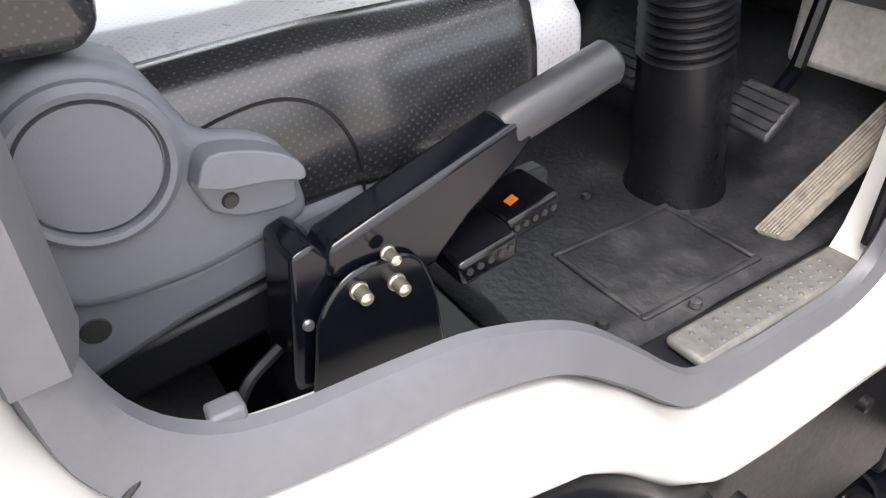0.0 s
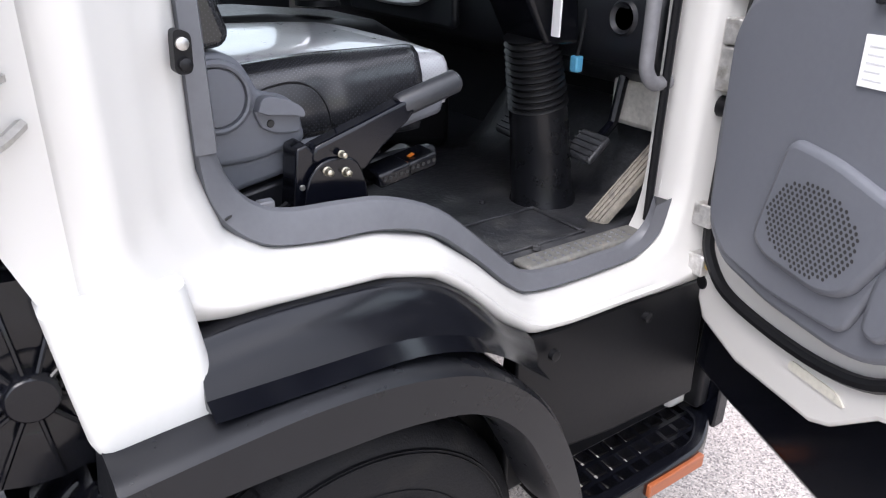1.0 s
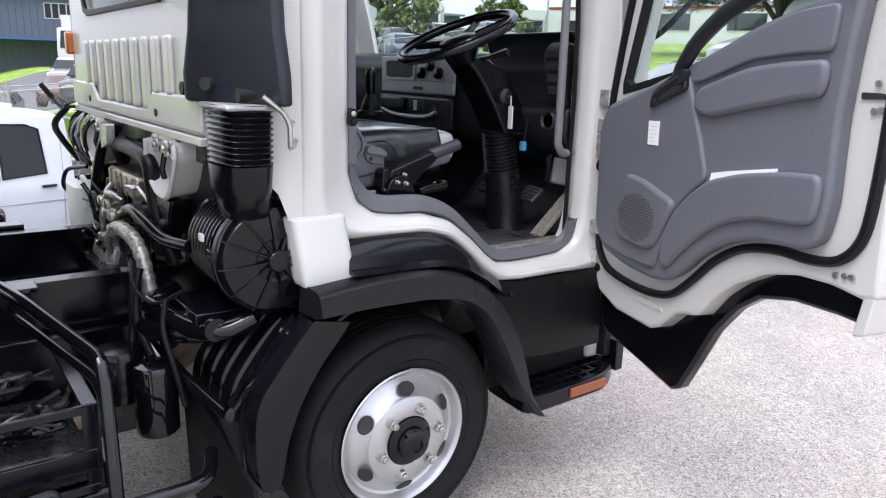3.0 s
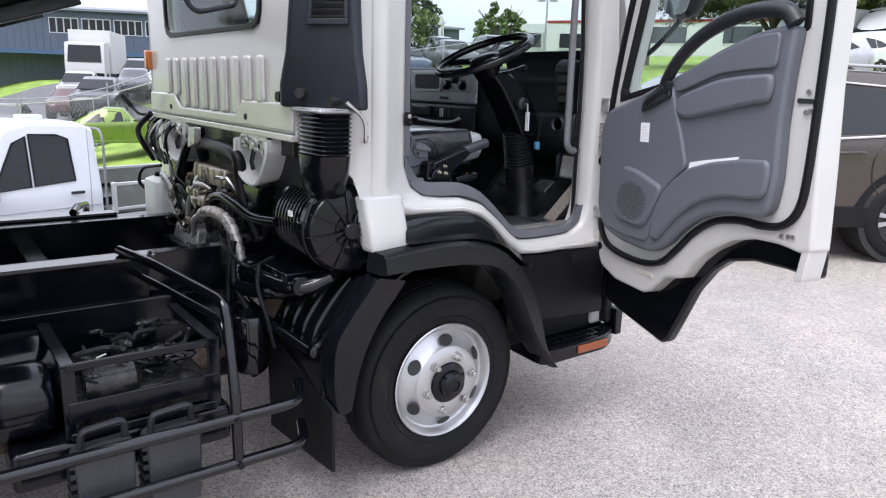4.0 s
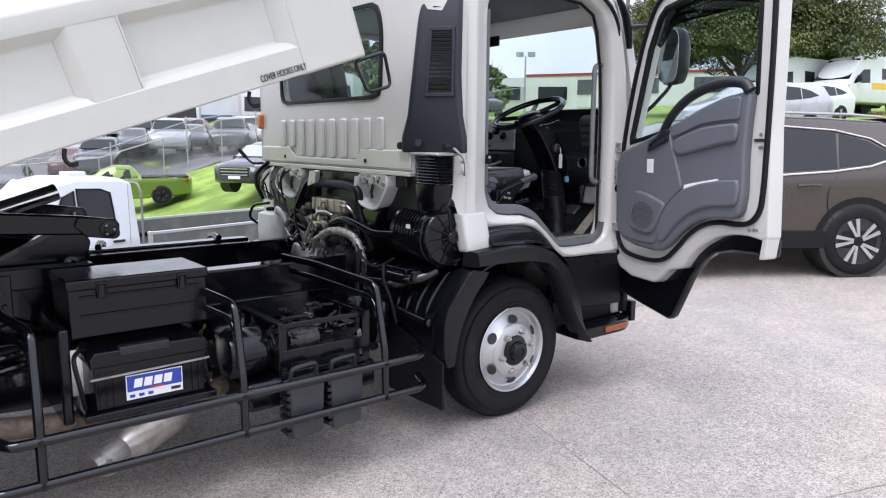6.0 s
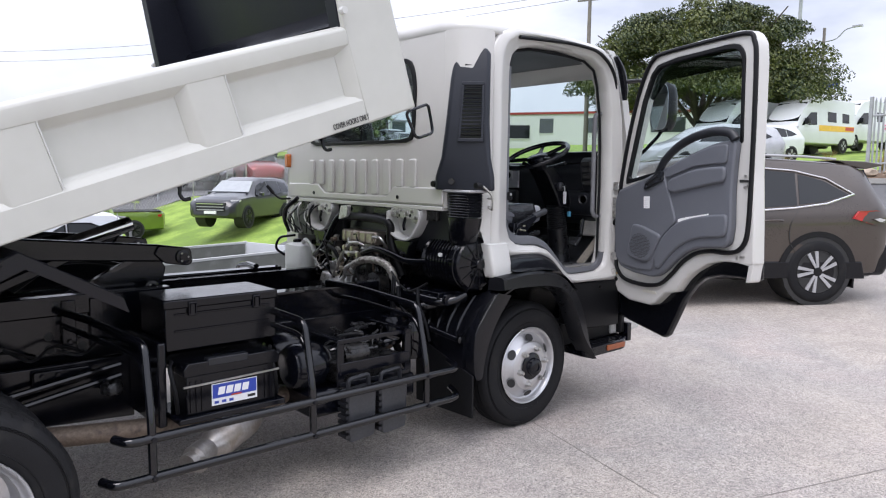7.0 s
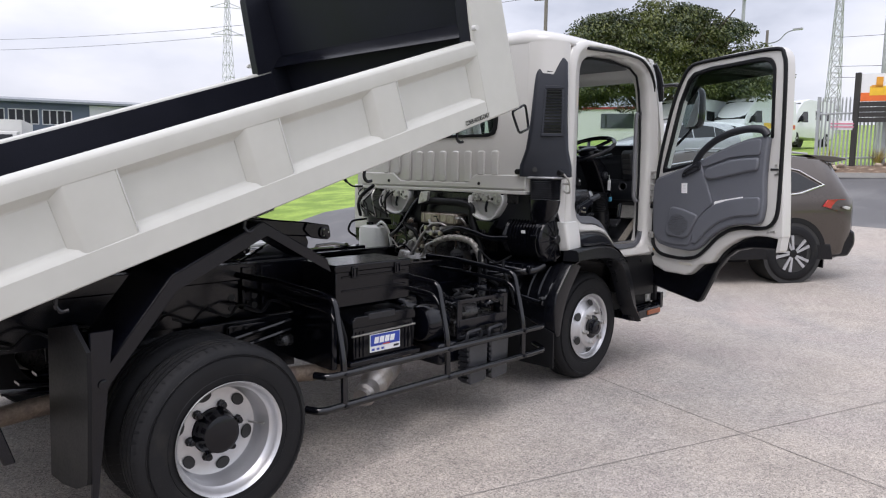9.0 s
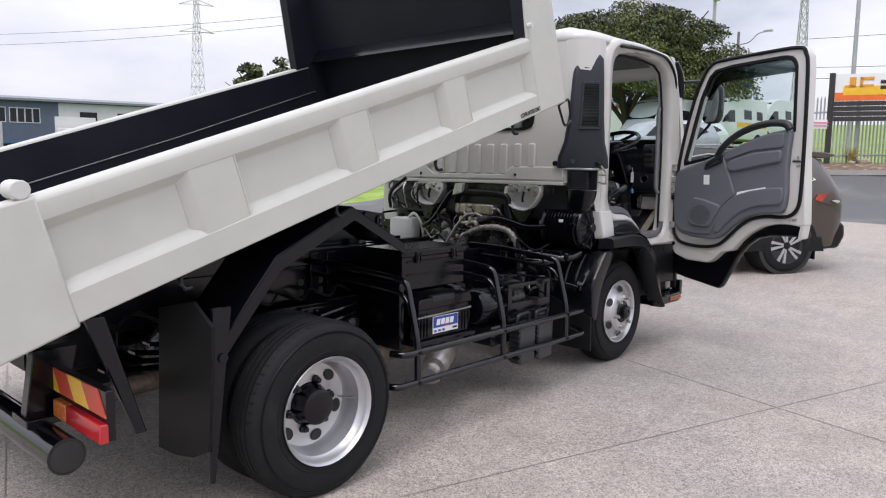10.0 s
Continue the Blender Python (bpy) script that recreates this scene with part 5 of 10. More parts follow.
# pedals
bm = B()
hexa(bm, [(0.735, -0.345, 0.93), (0.75, -0.38, 0.925), (0.92, -0.44, 1.135), (0.905, -0.40, 1.14), (0.725, -0.335, 0.945), (0.742, -0.375, 0.94), (0.91, -0.435, 1.15), (0.895, -0.395, 1.155)])
bmesh.ops.translate(bm, verts=bm.verts, vec=(0.03, -0.028, 0.015))
ac = part("accelerator_pedal", bm, M["worn"], truck, "worn ribbed accelerator pedal", bevel=0.004)
for k in range(4):
    bm = B()
    t = 0.2 + 0.2 * k
    tube(bm, [(0.727 + 0.004 * k + 0.0, -0.340 - 0.009 * k, 0.9455), (0.897 + 0.0035 * k, -0.399 - 0.009 * k, 1.1555)], 0.003, 5)
    bmesh.ops.translate(bm, verts=bm.verts, vec=(0.03, -0.028, 0.015))
    part("pedal_rib", bm, M["worn"], ac)
for y, x in ((-0.275, 0.0), (-0.02, -0.01)):
    bm = B()
    hexa(bm, [(0.80 + x, y - 0.05, 1.065), (0.815 + x, y + 0.05, 1.065), (0.875 + x, y + 0.045, 1.115), (0.865 + x, y - 0.05, 1.115), (0.79 + x, y - 0.05, 1.08), (0.805 + x, y + 0.05, 1.08), (0.865 + x, y + 0.045, 1.13), (0.855 + x, y - 0.05, 1.13)])
    pd = part("brake_pedal", bm, M["mat"], truck, "black ribbed rubber pedal", bevel=0.006)
    for k in range(4):
        bm = B()
        t = (k + 0.8) / 4.8
        tube(bm, [(0.79 + x + 0.065 * t, y - 0.045, 1.0815 + 0.05 * t), (0.803 + x + 0.062 * t, y + 0.045, 1.0815 + 0.05 * t)], 0.0035, 5)
        part("pedal_rib", bm, M["mat"], pd)
    bm = B()
    tube(bm, [(0.85 + x, y, 1.09), (0.93 + x, y + 0.01, 1.14), (0.97 + x, y + 0.01, 1.35)], 0.013, 8)
    part("pedal_arm", bm, M["black"], pd)
bm = B()
box(bm, 0.96, 1.13, -0.42, -0.22, 1.13, 1.25)
part("white_cover", bm, mat("dusty_white_panel", (0.50, 0.48, 0.44), 0.6, var=0.2, scale=14), truck, "dusty off-white footwell panel", bevel=0.015)
bm = B()
prism(bm, [(0.35, 0.90), (0.60, 0.96), (0.63, 1.0), (0.58, 1.04), (0.33, 0.95)], "y", 0.12, 0.17)
part("dust_panel", bm, M["silverpl"], truck, bevel=0.01)
# gear lever
bm = B()
lathe(bm, [(0.06, 1.37), (0.058, 1.385), (0.045, 1.39), (0.04, 1.41), (0.028, 1.44), (0.012, 1.47), (0.010, 1.50)], (0.45, 0.36, 0.012), "z", 20)
gl = part("gear_lever", bm, M["seal"], truck, "black gear lever with rubber gaiter")
bm = B()
lathe(bm, [(0.011, 1.49), (0.018, 1.51), (0.022, 1.57), (0.023, 1.60), (0.017, 1.62), (0.006, 1.627)], (0.45, 0.36, -0.045), "z", 18)
part("knob", bm, M["blackpl"], gl)
bm = B()
prism(bm, [(-0.2, 1.13), (0.85, 0.95), (0.85, 1.2), (0.6, 1.34), (0.3, 1.37), (-0.2, 1.37)], "y", 0.30, 0.62)
part("engine_tunnel", bm, M["seal"], truck, bevel=0.03, segs=3)
bm = pad(-0.2, 0.34, 0.66, 1.36, 1.16, 1.39, 0.3)
part("passenger_seat", bm, M["hide"], truck, "black perforated leather passenger seat")
bm = B()
loft(bm, [[(x - 0.06, 0.66, z), (x - 0.06, 1.36, z), (x + 0.05, 1.36, z), (x + 0.05, 0.66, z)] for x, z in ((-0.2, 1.3), (-0.27, 1.7), (-0.34, 2.02))])
part("passenger_backrest", bm, M["hide"], truck, bevel=0.03, segs=3)
bm = B()
box(bm, 0.78, 0.80, 0.40, 0.60, 2.18, 2.25)
part("interior_mirror", bm, M["blackpl"], truck, bevel=0.01)


# ---- wheels ----
def wheel_dir(sgn):
    return lambda o: o * sgn


def make_wheel(name, x, yface, sgn, dual=False, label=""):
    """One road wheel. yface: the outer tyre wall; sgn: +1 where inboard is +y."""
    w = thing(name, (x, yface, 0.388))
    w.parent = truck
    w.location = Vector((x, yface, 0.388)) - Vector(truck.location)
    tagged(w, label)
    at = (x, yface, 0.388)
    S = sgn
    for k in range(2 if dual else 1):
        d = k * 0.245
        bm = B()
        prof = [(0.232, 0.03), (0.238, 0.012), (0.262, 0.006), (0.30, 0.0), (0.335, 0.003), (0.362, 0.010), (0.381, 0.024), (0.391, 0.045)]
        prof += [(0.394, 0.052), (0.386, 0.053), (0.386, 0.060), (0.394, 0.061), (0.395, 0.083), (0.386, 0.084), (0.386, 0.092), (0.395, 0.093), (0.395, 0.118), (0.386, 0.119), (0.386, 0.127), (0.395, 0.128), (0.394, 0.150), (0.386, 0.151), (0.386, 0.158), (0.394, 0.159)]
        prof += [(0.391, 0.167), (0.382, 0.188), (0.335, 0.208), (0.29, 0.21), (0.238, 0.20), (0.232, 0.182)]
        lathe(bm, [(r, S * (c + d)) for r, c in prof], at, "y", 72, cap=False)
        ty = part("tyre", bm, M["rubber"], w, "black road tyre with rain grooves")
        bm = B()
        for q in range(60):
            a = 2 * math.pi * q / 60
            for c0, c1 in ((0.028, 0.05), (0.162, 0.184)):
                p = [Vector((r * math.cos(a + da), S * (c + d), r * math.sin(a + da))) + Vector(at) for r, c, da in ((0.3875, c0, 0.0), (0.3875, c0, 0.012), (0.3955, c1, 0.026), (0.3955, c1, 0.014))]
                bm.faces.new([bm.verts.new(v) for v in p])
        for rr in (0.345, 0.352, 0.268):
            lathe(bm, [(rr, S * (d + (0.0045 if rr > 0.3 else 0.0035))), (rr + 0.002, S * (d + (0.003 if rr > 0.3 else 0.002))), (rr + 0.004, S * (d + (0.0075 if rr > 0.3 else 0.004)))], at, "y", 64, cap=False)
        part("tread_band", bm, M["seal"], w)
    bm = B()
    if dual:
        prof = [(0.236, 0.006), (0.243, 0.002), (0.241, -0.003), (0.234, 0.004), (0.228, 0.018), (0.222, 0.040), (0.211, 0.052), (0.208, 0.10), (0.203, 0.128), (0.190, 0.146), (0.165, 0.154), (0.135, 0.156), (0.11, 0.150), (0.10, 0.150), (0.10, 0.17)]
    else:
        prof = [(0.236, 0.006), (0.241, 0.0), (0.236, -0.004), (0.229, 0.0), (0.222, 0.012), (0.214, 0.03), (0.205, 0.034), (0.19, 0.022), (0.160, 0.004), (0.15, -0.014), (0.128, -0.024), (0.10, -0.027), (0.086, -0.024), (0.085, 0.0)]
    lathe(bm, [(r, S * c) for r, c in prof], at, "y", 72, cap=False)
    rim = part("rim", bm, M["rim"], w, "bare silver steel rim" if dual else "shiny silver steel rim", smooth=30)
    # hand holes
    hr, hc = (0.160, 0.1505) if dual else (0.176, 0.0015)
    for q in range(6 if not dual else 6):
        a = math.pi * (2 * q + 1) / 6 + (0.25 if dual else 0.0)
        bm = B()
        c = Vector(at) + Vector((hr * math.cos(a), S * hc, hr * math.sin(a)))
        ta, ra = Vector((-math.sin(a), 0, math.cos(a))), Vector((math.cos(a), S * (-0.12 if dual else 0.62), math.sin(a))).normalized()
        nn = ta.cross(ra).normalized()
        if nn.y * S > 0:
            nn = -nn
        out, inn = 0.030, 0.026
        loft(bm, [[c + nn * o + (ta * math.cos(t) * r * 1.08 + ra * math.sin(t) * r * 0.82) for t in [2 * math.pi * k / 20 for k in range(20)]] for r, o in ((out, 0.0005), (inn, 0.0032), (inn * 0.9, 0.0028))])
        part("hand_hole", bm, M["ink"], w)
    for q in range(6):
        a = 2 * math.pi * q / 6 + 0.2
        rr, c0 = (0.112, 0.150) if dual else (0.112, -0.026)
        bm = B()
        p = Vector(at) + Vector((rr * math.cos(a), S * c0, rr * math.sin(a)))
        lathe(bm, [(0.021, 0.002 * S), (0.021, -0.003 * S), (0.017, -0.004 * S), (0.0165, -0.022 * S), (0.012, -0.024 * S), (0.0115, -0.034 * S), (0.009, -0.036 * S)], p, "y", 6 if not dual else 8)
        part("wheel_nut", bm, M["steel"] if not dual else M["black"], w)
    bm = B()
    if dual:
        lathe(bm, [(r, S * c) for r, c in ((0.098, 0.16), (0.094, 0.125), (0.088, 0.115), (0.084, 0.10), (0.080, 0.078), (0.066, 0.072), (0.01, 0.070))], at, "y", 24)
    else:
        lathe(bm, [(r, S * c) for r, c in ((0.085, 0.0), (0.082, -0.028), (0.07, -0.032), (0.056, -0.036), (0.052, -0.064), (0.044, -0.07), (0.022, -0.072), (0.02, -0.066))], at, "y", 32)
    part("hub", bm, M["black"], w, "black painted hub")
    if dual:
        bm = B()
        tube(bm, [Vector(at) + Vector((0.165, 0.145 * S, 0.0)), Vector(at) + Vector((0.175, 0.09 * S, 0.004)), Vector(at) + Vector((0.19, 0.06 * S, 0.006))], 0.005, 8)
        part("valve_stem", bm, M["steel"], w)
    bm = B()
    lathe(bm, [(0.20, S * (0.19 if dual else 0.15)), (0.20, S * 0.24), (0.12, S * 0.26)], at, "y", 24)
    part("brake_drum", bm, M["engine"], w)
    return w


make_wheel("wheel", 0.02, -0.592, 1, False, "front wheel with silver rim and chrome-like nuts")
make_wheel("wheel", 0.02, across(-0.592), -1, False, "front wheel with silver rim")
make_wheel("wheel", -2.99, -0.80, 1, True, "dual rear wheel with deep silver rim")
make_wheel("wheel", -2.99, across(-0.80), -1, True, "dual rear wheel with deep silver rim")
bm = B()
tube(bm, [(-3.0, -0.4, 0.385), (-3.0, 1.36, 0.385)], 0.08, 16)
lathe(bm, [(0.06, -0.2), (0.19, -0.1), (0.20, 0.1), (0.06, 0.22)], (-3.0, CY, 0.385), "x", 20)
part("rear_axle", bm, M["engine"], truck)
bm = B()
tube(bm, [(0.0, -0.5, 0.38), (0.0, 1.46, 0.38)], 0.05, 12)
part("front_axle", bm, M["engine"], truck)

# ---- chassis ----
bm = B()
prism(bm, [(0.06, 0.685), (0.13, 0.685), (0.13, 0.70), (0.072, 0.70), (0.072, 0.885), (0.13, 0.885), (0.13, 0.90), (0.06, 0.90)], "x", -4.25, -0.15)
fr = part("frame_rail", bm, M["black"], truck, "black painted steel frame rail", bevel=0.003)
bm = B()
prism(bm, [(0.90, 0.685), (0.83, 0.685), (0.83, 0.70), (0.888, 0.70), (0.888, 0.885), (0.83, 0.885), (0.83, 0.90), (0.90, 0.90)], "x", -4.25, -0.15)
part("frame_rail", bm, M["black"], truck, bevel=0.003)
for x in (-0.62, -1.25, -2.05, -2.7, -3.4, -4.15):
    bm = B()
    box(bm, x - 0.04, x + 0.04, 0.07, 0.89, 0.70, 0.80)
    part("cross_member", bm, M["seal"], truck, bevel=0.006)
# sub-frame of the tipper on top of the rails
for y in (0.045, 0.85):
    bm = B()
    box(bm, -4.2, -1.95, y, y + 0.07, 0.902, 0.99)
    part("sub_frame", bm, M["black"], truck, bevel=0.004)
for x in (-2.50, -2.363):
    for z in (0.75, 0.807):
        bm = B()
        lathe(bm, [(0.02, 0), (0.02, -0.002), (0.012, -0.0025)], (x, 0.0595, z), "y", 14)
        part("frame_hole", bm, M["ink"], truck)
for x in (-2.95, -2.3, -2.42):
    bm = B()
    box(bm, x - 0.03, x + 0.03, 0.035, 0.06, 0.74, 0.97)
    br = part("mount_bracket", bm, M["black"], truck, bevel=0.004)
    for z in (0.78, 0.84):
        bm = B()
        bolt(bm, (x, 0.035, z), 0.012, 0.014)
        part("bracket_bolt", bm, M["black"], br)
# inner box beam seen beside the engine
bm = B()
hexa(bm, [(-2.0, 0.02, 0.72), (-0.95, 0.02, 0.72), (-0.95, 0.05, 0.72), (-2.0, 0.05, 0.72), (-2.0, 0.0, 0.895), (-0.95, 0.0, 0.895), (-0.95, 0.05, 0.895), (-2.0, 0.05, 0.895)])
part("rail_web", bm, M["black"], truck, bevel=0.004)
bm = B()
box(bm, -2.0, -0.93, -0.03, 0.06, 0.897, 0.912)
part("rail_flange", bm, M["tubeblk"], truck, bevel=0.003)
bm = B()
box(bm, -1.9, -0.85, 0.93, 1.02, 0.90, 0.915)
part("rail_flange", bm, M["tubeblk"], truck, bevel=0.003)
bm = B()
box(bm, -1.9, -0.85, 0.93, 0.96, 0.70, 0.90)
part("rail_web", bm, M["black"], truck)


# ---- side guard of black tube ----
def side_guard(f, label):
    g = thing("side_guard", (-1.6, f(-0.68), 0.3))
    g.parent = truck
    g.location = Vector((-1.6, f(-0.68), 0.3)) - Vector(truck.location)
    tagged(g, label)
    for z, x0, x1, e in ((0.505, -2.40, -0.66, 0.0), (0.345, -2.45, -0.65, 0.03)):
        bm = B()
        pts = fillet([(x0 - 0.03, f(-0.60), z), (x0, f(-0.68), z), (x1, f(-0.68), z), (x1 + 0.05, f(-0.55), z + 0.01)], 0.06)
        tube(bm, pts, 0.019, 12)
        part("rail", bm, M["tubeblk"], g, "glossy black tube rail")
    for x in (-2.31, -1.575, -0.885):
        bm = B()
        tube(bm, fillet([(x, f(-0.68), 0.33), (x, f(-0.675), 0.56), (x + 0.012, f(-0.585), 0.865), (x - 0.10, f(-0.20), 0.92), (x - 0.16, f(0.04), 0.93)], 0.05), 0.0175, 12)
        part("hoop", bm, M["tubeblk"], g, "glossy black tube hoop")
        bm = B()
        tube(bm, fillet([(x + 0.004, f(-0.63), 0.71), (x + 0.006, f(-0.56), 0.80), (x - 0.10, f(-0.20), 0.85), (x - 0.14, f(0.02), 0.86)], 0.05), 0.013, 10)
        part("hoop_brace", bm, M["tubeblk"], g)
        for z in (0.345, 0.505):
            bm = B()
            tube(bm, [(x, f(-0.70), z), (x, f(-0.708), z)], 0.011, 8)
            part("weld_bolt", bm, M["black"], g)
    return g


side_guard(lambda y: y, "glossy black tubular side guard along the chassis")
side_guard(across, "glossy black tubular side guard along the chassis")

# ---- toolbox and battery ----
tb = thing("toolbox", (-1.87, -0.25, 0.766))
tb.parent = truck
tb.location = Vector((-1.87, -0.25, 0.766)) - Vector(truck.location)
tagged(tb, "black steel toolbox with two latches")
bm = B()
box(bm, -2.14, -1.605, -0.385, -0.08, 0.766, 0.962)
part("body", bm, M["blackpl"], tb, bevel=0.006)
bm = B()
box(bm, -2.148, -1.597, -0.393, -0.075, 0.955, 0.998)
part("lid", bm, M["blackpl"], tb, "black pressed steel lid", bevel=0.008)
for z in (0.93, 0.855):
    bm = B()
    tube(bm, [(-2.10, -0.387, z), (-1.64, -0.387, z)], 0.005, 6)
    part("swage", bm, M["blackpl"], tb)
for x in (-2.02, -1.71):
    bm = B()
    box(bm, x - 0.02, x + 0.02, -0.402, -0.385, 0.92, 0.985)
    lt = part("latch", bm, M["black"], tb, "black over-centre latch", bevel=0.004)
    bm = B()
    tube(bm, [(x - 0.012, -0.405, 0.93), (x - 0.012, -0.407, 0.975), (x + 0.012, -0.407, 0.975), (x + 0.012, -0.405, 0.93)], 0.003, 6)
    part("wire_clip", bm, M["black"], tb)
bt = thing("battery", (-1.86, -0.36, 0.49))
bt.parent = truck
bt.location = Vector((-1.86, -0.36, 0.49)) - Vector(truck.location)
tagged(bt, "black truck battery with a blue and white label")
bm = B()
box(bm, -2.085, -1.655, -0.468, -0.27, 0.488, 0.665)
part("case", bm, M["blackpl"], bt, bevel=0.006)
for k in range(16):
    x = -2.07 + k * 0.0255
    if -2.0 < x < -1.735:
        continue
    bm = B()
    box(bm, x, x + 0.010, -0.474, -0.466, 0.50, 0.64)
    part("case_rib", bm, M["blackpl"], bt)
bm = B()
prism(bm, [(-2.10, 0.665), (-1.64, 0.665), (-1.64, 0.70), (-1.66, 0.725), (-2.08, 0.725), (-2.10, 0.70)], "y", -0.48, -0.26)
part("lid", bm, M["blackpl"], bt, bevel=0.005)
bm = B()
box(bm, -1.99, -1.80, -0.482, -0.44, 0.70, 0.735)
part("cover_strip", bm, M["greydk"], bt, bevel=0.004)
bm = B()
box(bm, -1.972, -1.752, -0.4705, -0.468, 0.512, 0.612)
part("label_sheet", bm, M["paper"], bt)
bm = B()
box(bm, -1.968, -1.756, -0.4718, -0.4705, 0.545, 0.608)
part("label_band", bm, M["blue"], bt, "dark blue label band")
for k in range(4):
    bm = B()
    x = -1.945 + k * 0.0385
    hexa(bm, [(x, -0.4728, 0.559), (x + 0.031, -0.4728, 0.559), (x + 0.031, -0.4718, 0.559), (x, -0.4718, 0.559), (x + 0.007, -0.4728, 0.594), (x + 0.038, -0.4728, 0.594), (x + 0.038, -0.4718, 0.594), (x + 0.007, -0.4718, 0.594)])
    part("logo_shape", bm, M["paper"], bt)
bm = B()
box(bm, -1.88, -1.83, -0.4728, -0.4718, 0.545, 0.552)
part("logo_shape", bm, M["redband"], bt)
for k in range(3):
    bm = B()
    box(bm, -1.96 + k * 0.035, -1.94 + k * 0.035, -0.4715, -0.4705, 0.52, 0.532)
    part("print_bar", bm, M["blue"], bt)
bm = B()
box(bm, -1.80, -1.762, -0.4715, -0.4705, 0.522, 0.534)
part("print_bar", bm, M["ink"], bt)
bm = B()
tube(bm, [(-2.10, -0.475, 0.62), (-1.64, -0.475, 0.63)], 0.005, 6)
part("hold_down", bm, M["steel"], bt)
bm = B()
box(bm, -2.13, -1.62, -0.50, -0.22, 0.462, 0.488)
part("tray", bm, M["black"], bt, bevel=0.004)
for x in (-2.115, -1.635):
    bm = B()
    tube(bm, smooth_line([(x, -0.38, 0.72), (x - 0.03, -0.44, 0.70), (x - 0.02, -0.47, 0.60), (x, -0.44, 0.5)], 5), 0.009, 8)
    part("battery_cable", bm, M["seal"], bt)
bm = B()
box(bm, -2.12, -1.62, -0.22, 0.04, 0.70, 0.76)
part("box_support", bm, M["black"], truck)
# air reservoirs and gearbox shapes behind the battery
for x0, x1, y, z, r in ((-1.55, -1.30, -0.15, 0.60, 0.13), (-1.45, -0.75, 0.35, 0.62, 0.17), (-2.35, -1.0, 0.42, 0.55, 0.045)):
    bm = B()
    lathe(bm, [(r * 0.5, x0), (r * 0.9, x0 + 0.02), (r, x0 + 0.05), (r, x1 - 0.05), (r * 0.9, x1 - 0.02), (r * 0.5, x1)], (0, y, z), "x", 24)
    part("air_tank" if r > 0.1 else "prop_shaft", bm, M["black"], truck)
# silencer
sl = B()
tube(sl, [(-2.14, -0.60, 0.325), (-2.11, -0.585, 0.33), (-2.10, -0.58, 0.33), (-2.04, -0.545, 0.34), (-2.02, -0.535, 0.345), (-1.98, -0.51, 0.35), (-1.78, -0.40, 0.385), (-1.75, -0.385, 0.39), (-1.70, -0.36, 0.40)], [0.045, 0.045, 0.062, 0.062, 0.05, 0.075, 0.078, 0.072, 0.045], 20)
part("silencer", sl, mat("dull_silencer_steel", (0.36, 0.34, 0.32), 0.36, metal=0.8, var=0.15, scale=9, alt=(0.26, 0.23, 0.20)), truck, "dull grey exhaust silencer")
bm = B()
tube(bm, smooth_line([(-1.75, -0.40, 0.40), (-1.6, -0.33, 0.42), (-1.3, -0.2, 0.45), (-0.8, -0.1, 0.5), (-0.4, 0.1, 0.6)], 5), 0.04, 12)
tube(bm, smooth_line([(-1.80, -0.30, 0.38), (-2.1, -0.28, 0.40), (-2.5, -0.2, 0.42), (-3.2, 0.0, 0.45), (-4.0, 0.0, 0.4)], 5), 0.045, 12)
part("exhaust_pipe", bm, M["rusty"], truck)
# component box with pump, hoses and frame
cb = thing("hydraulic_box", (-1.1, -0.4, 0.5))
cb.parent = truck
cb.location = Vector((-1.1, -0.4, 0.5)) - Vector(truck.location)
tagged(cb, "black bracket box holding valves and hoses")
for x in (-1.335, -0.905):
    bm = B()
    box(bm, x - 0.02, x + 0.02, -0.545, -0.535, 0.50, 0.735)
    box(bm, x - 0.02, x + 0.02, -0.545, -0.10, 0.727, 0.737)
    part("post", bm, M["black"], cb, bevel=0.003)
for z, h in ((0.725, 0.012), (0.585, 0.03), (0.505, 0.012)):
    bm = B()
    box(bm, -1.34, -0.895, -0.548, -0.535, z - h, z + h)
    part("cross_bar", bm, M["black"], cb, bevel=0.003)
bm = B()
lathe(bm, [(0.02, -1.29), (0.05, -1.285), (0.052, -1.14), (0.04, -1.135), (0.02, -1.12)], (0, -0.47, 0.635), "x", 22)
part("solenoid", bm, M["engine"], cb, "dark oily steel cylinder")
bm = B()
box(bm, -1.33, -0.91, -0.50, -0.12, 0.50, 0.60)
part("valve_block", bm, M["engine"], cb, bevel=0.01)
rnd = random.Random(5)
for k in range(22):
    x, y, z = rnd.uniform(-1.3, -0.92), rnd.uniform(-0.52, -0.2), rnd.uniform(0.60, 0.72)
    bm = B()
    p = [Vector((x, y, z))]
    for j in range(4):
        p.append(p[-1] + Vector((rnd.uniform(-0.07, 0.07), rnd.uniform(-0.05, 0.05), rnd.uniform(-0.04, 0.04))))
    for q in p:
        q.x, q.y, q.z = min(max(q.x, -1.32), -0.91), min(max(q.y, -0.53), -0.15), min(max(q.z, 0.58), 0.73)
    tube(bm, smooth_line(p, 5), rnd.choice((0.005, 0.007, 0.010)), 7)
    part("hose", bm, rnd.choice([M["seal"], M["engine"], M["engine"], M["black"], M["tubeblk"]]), cb)
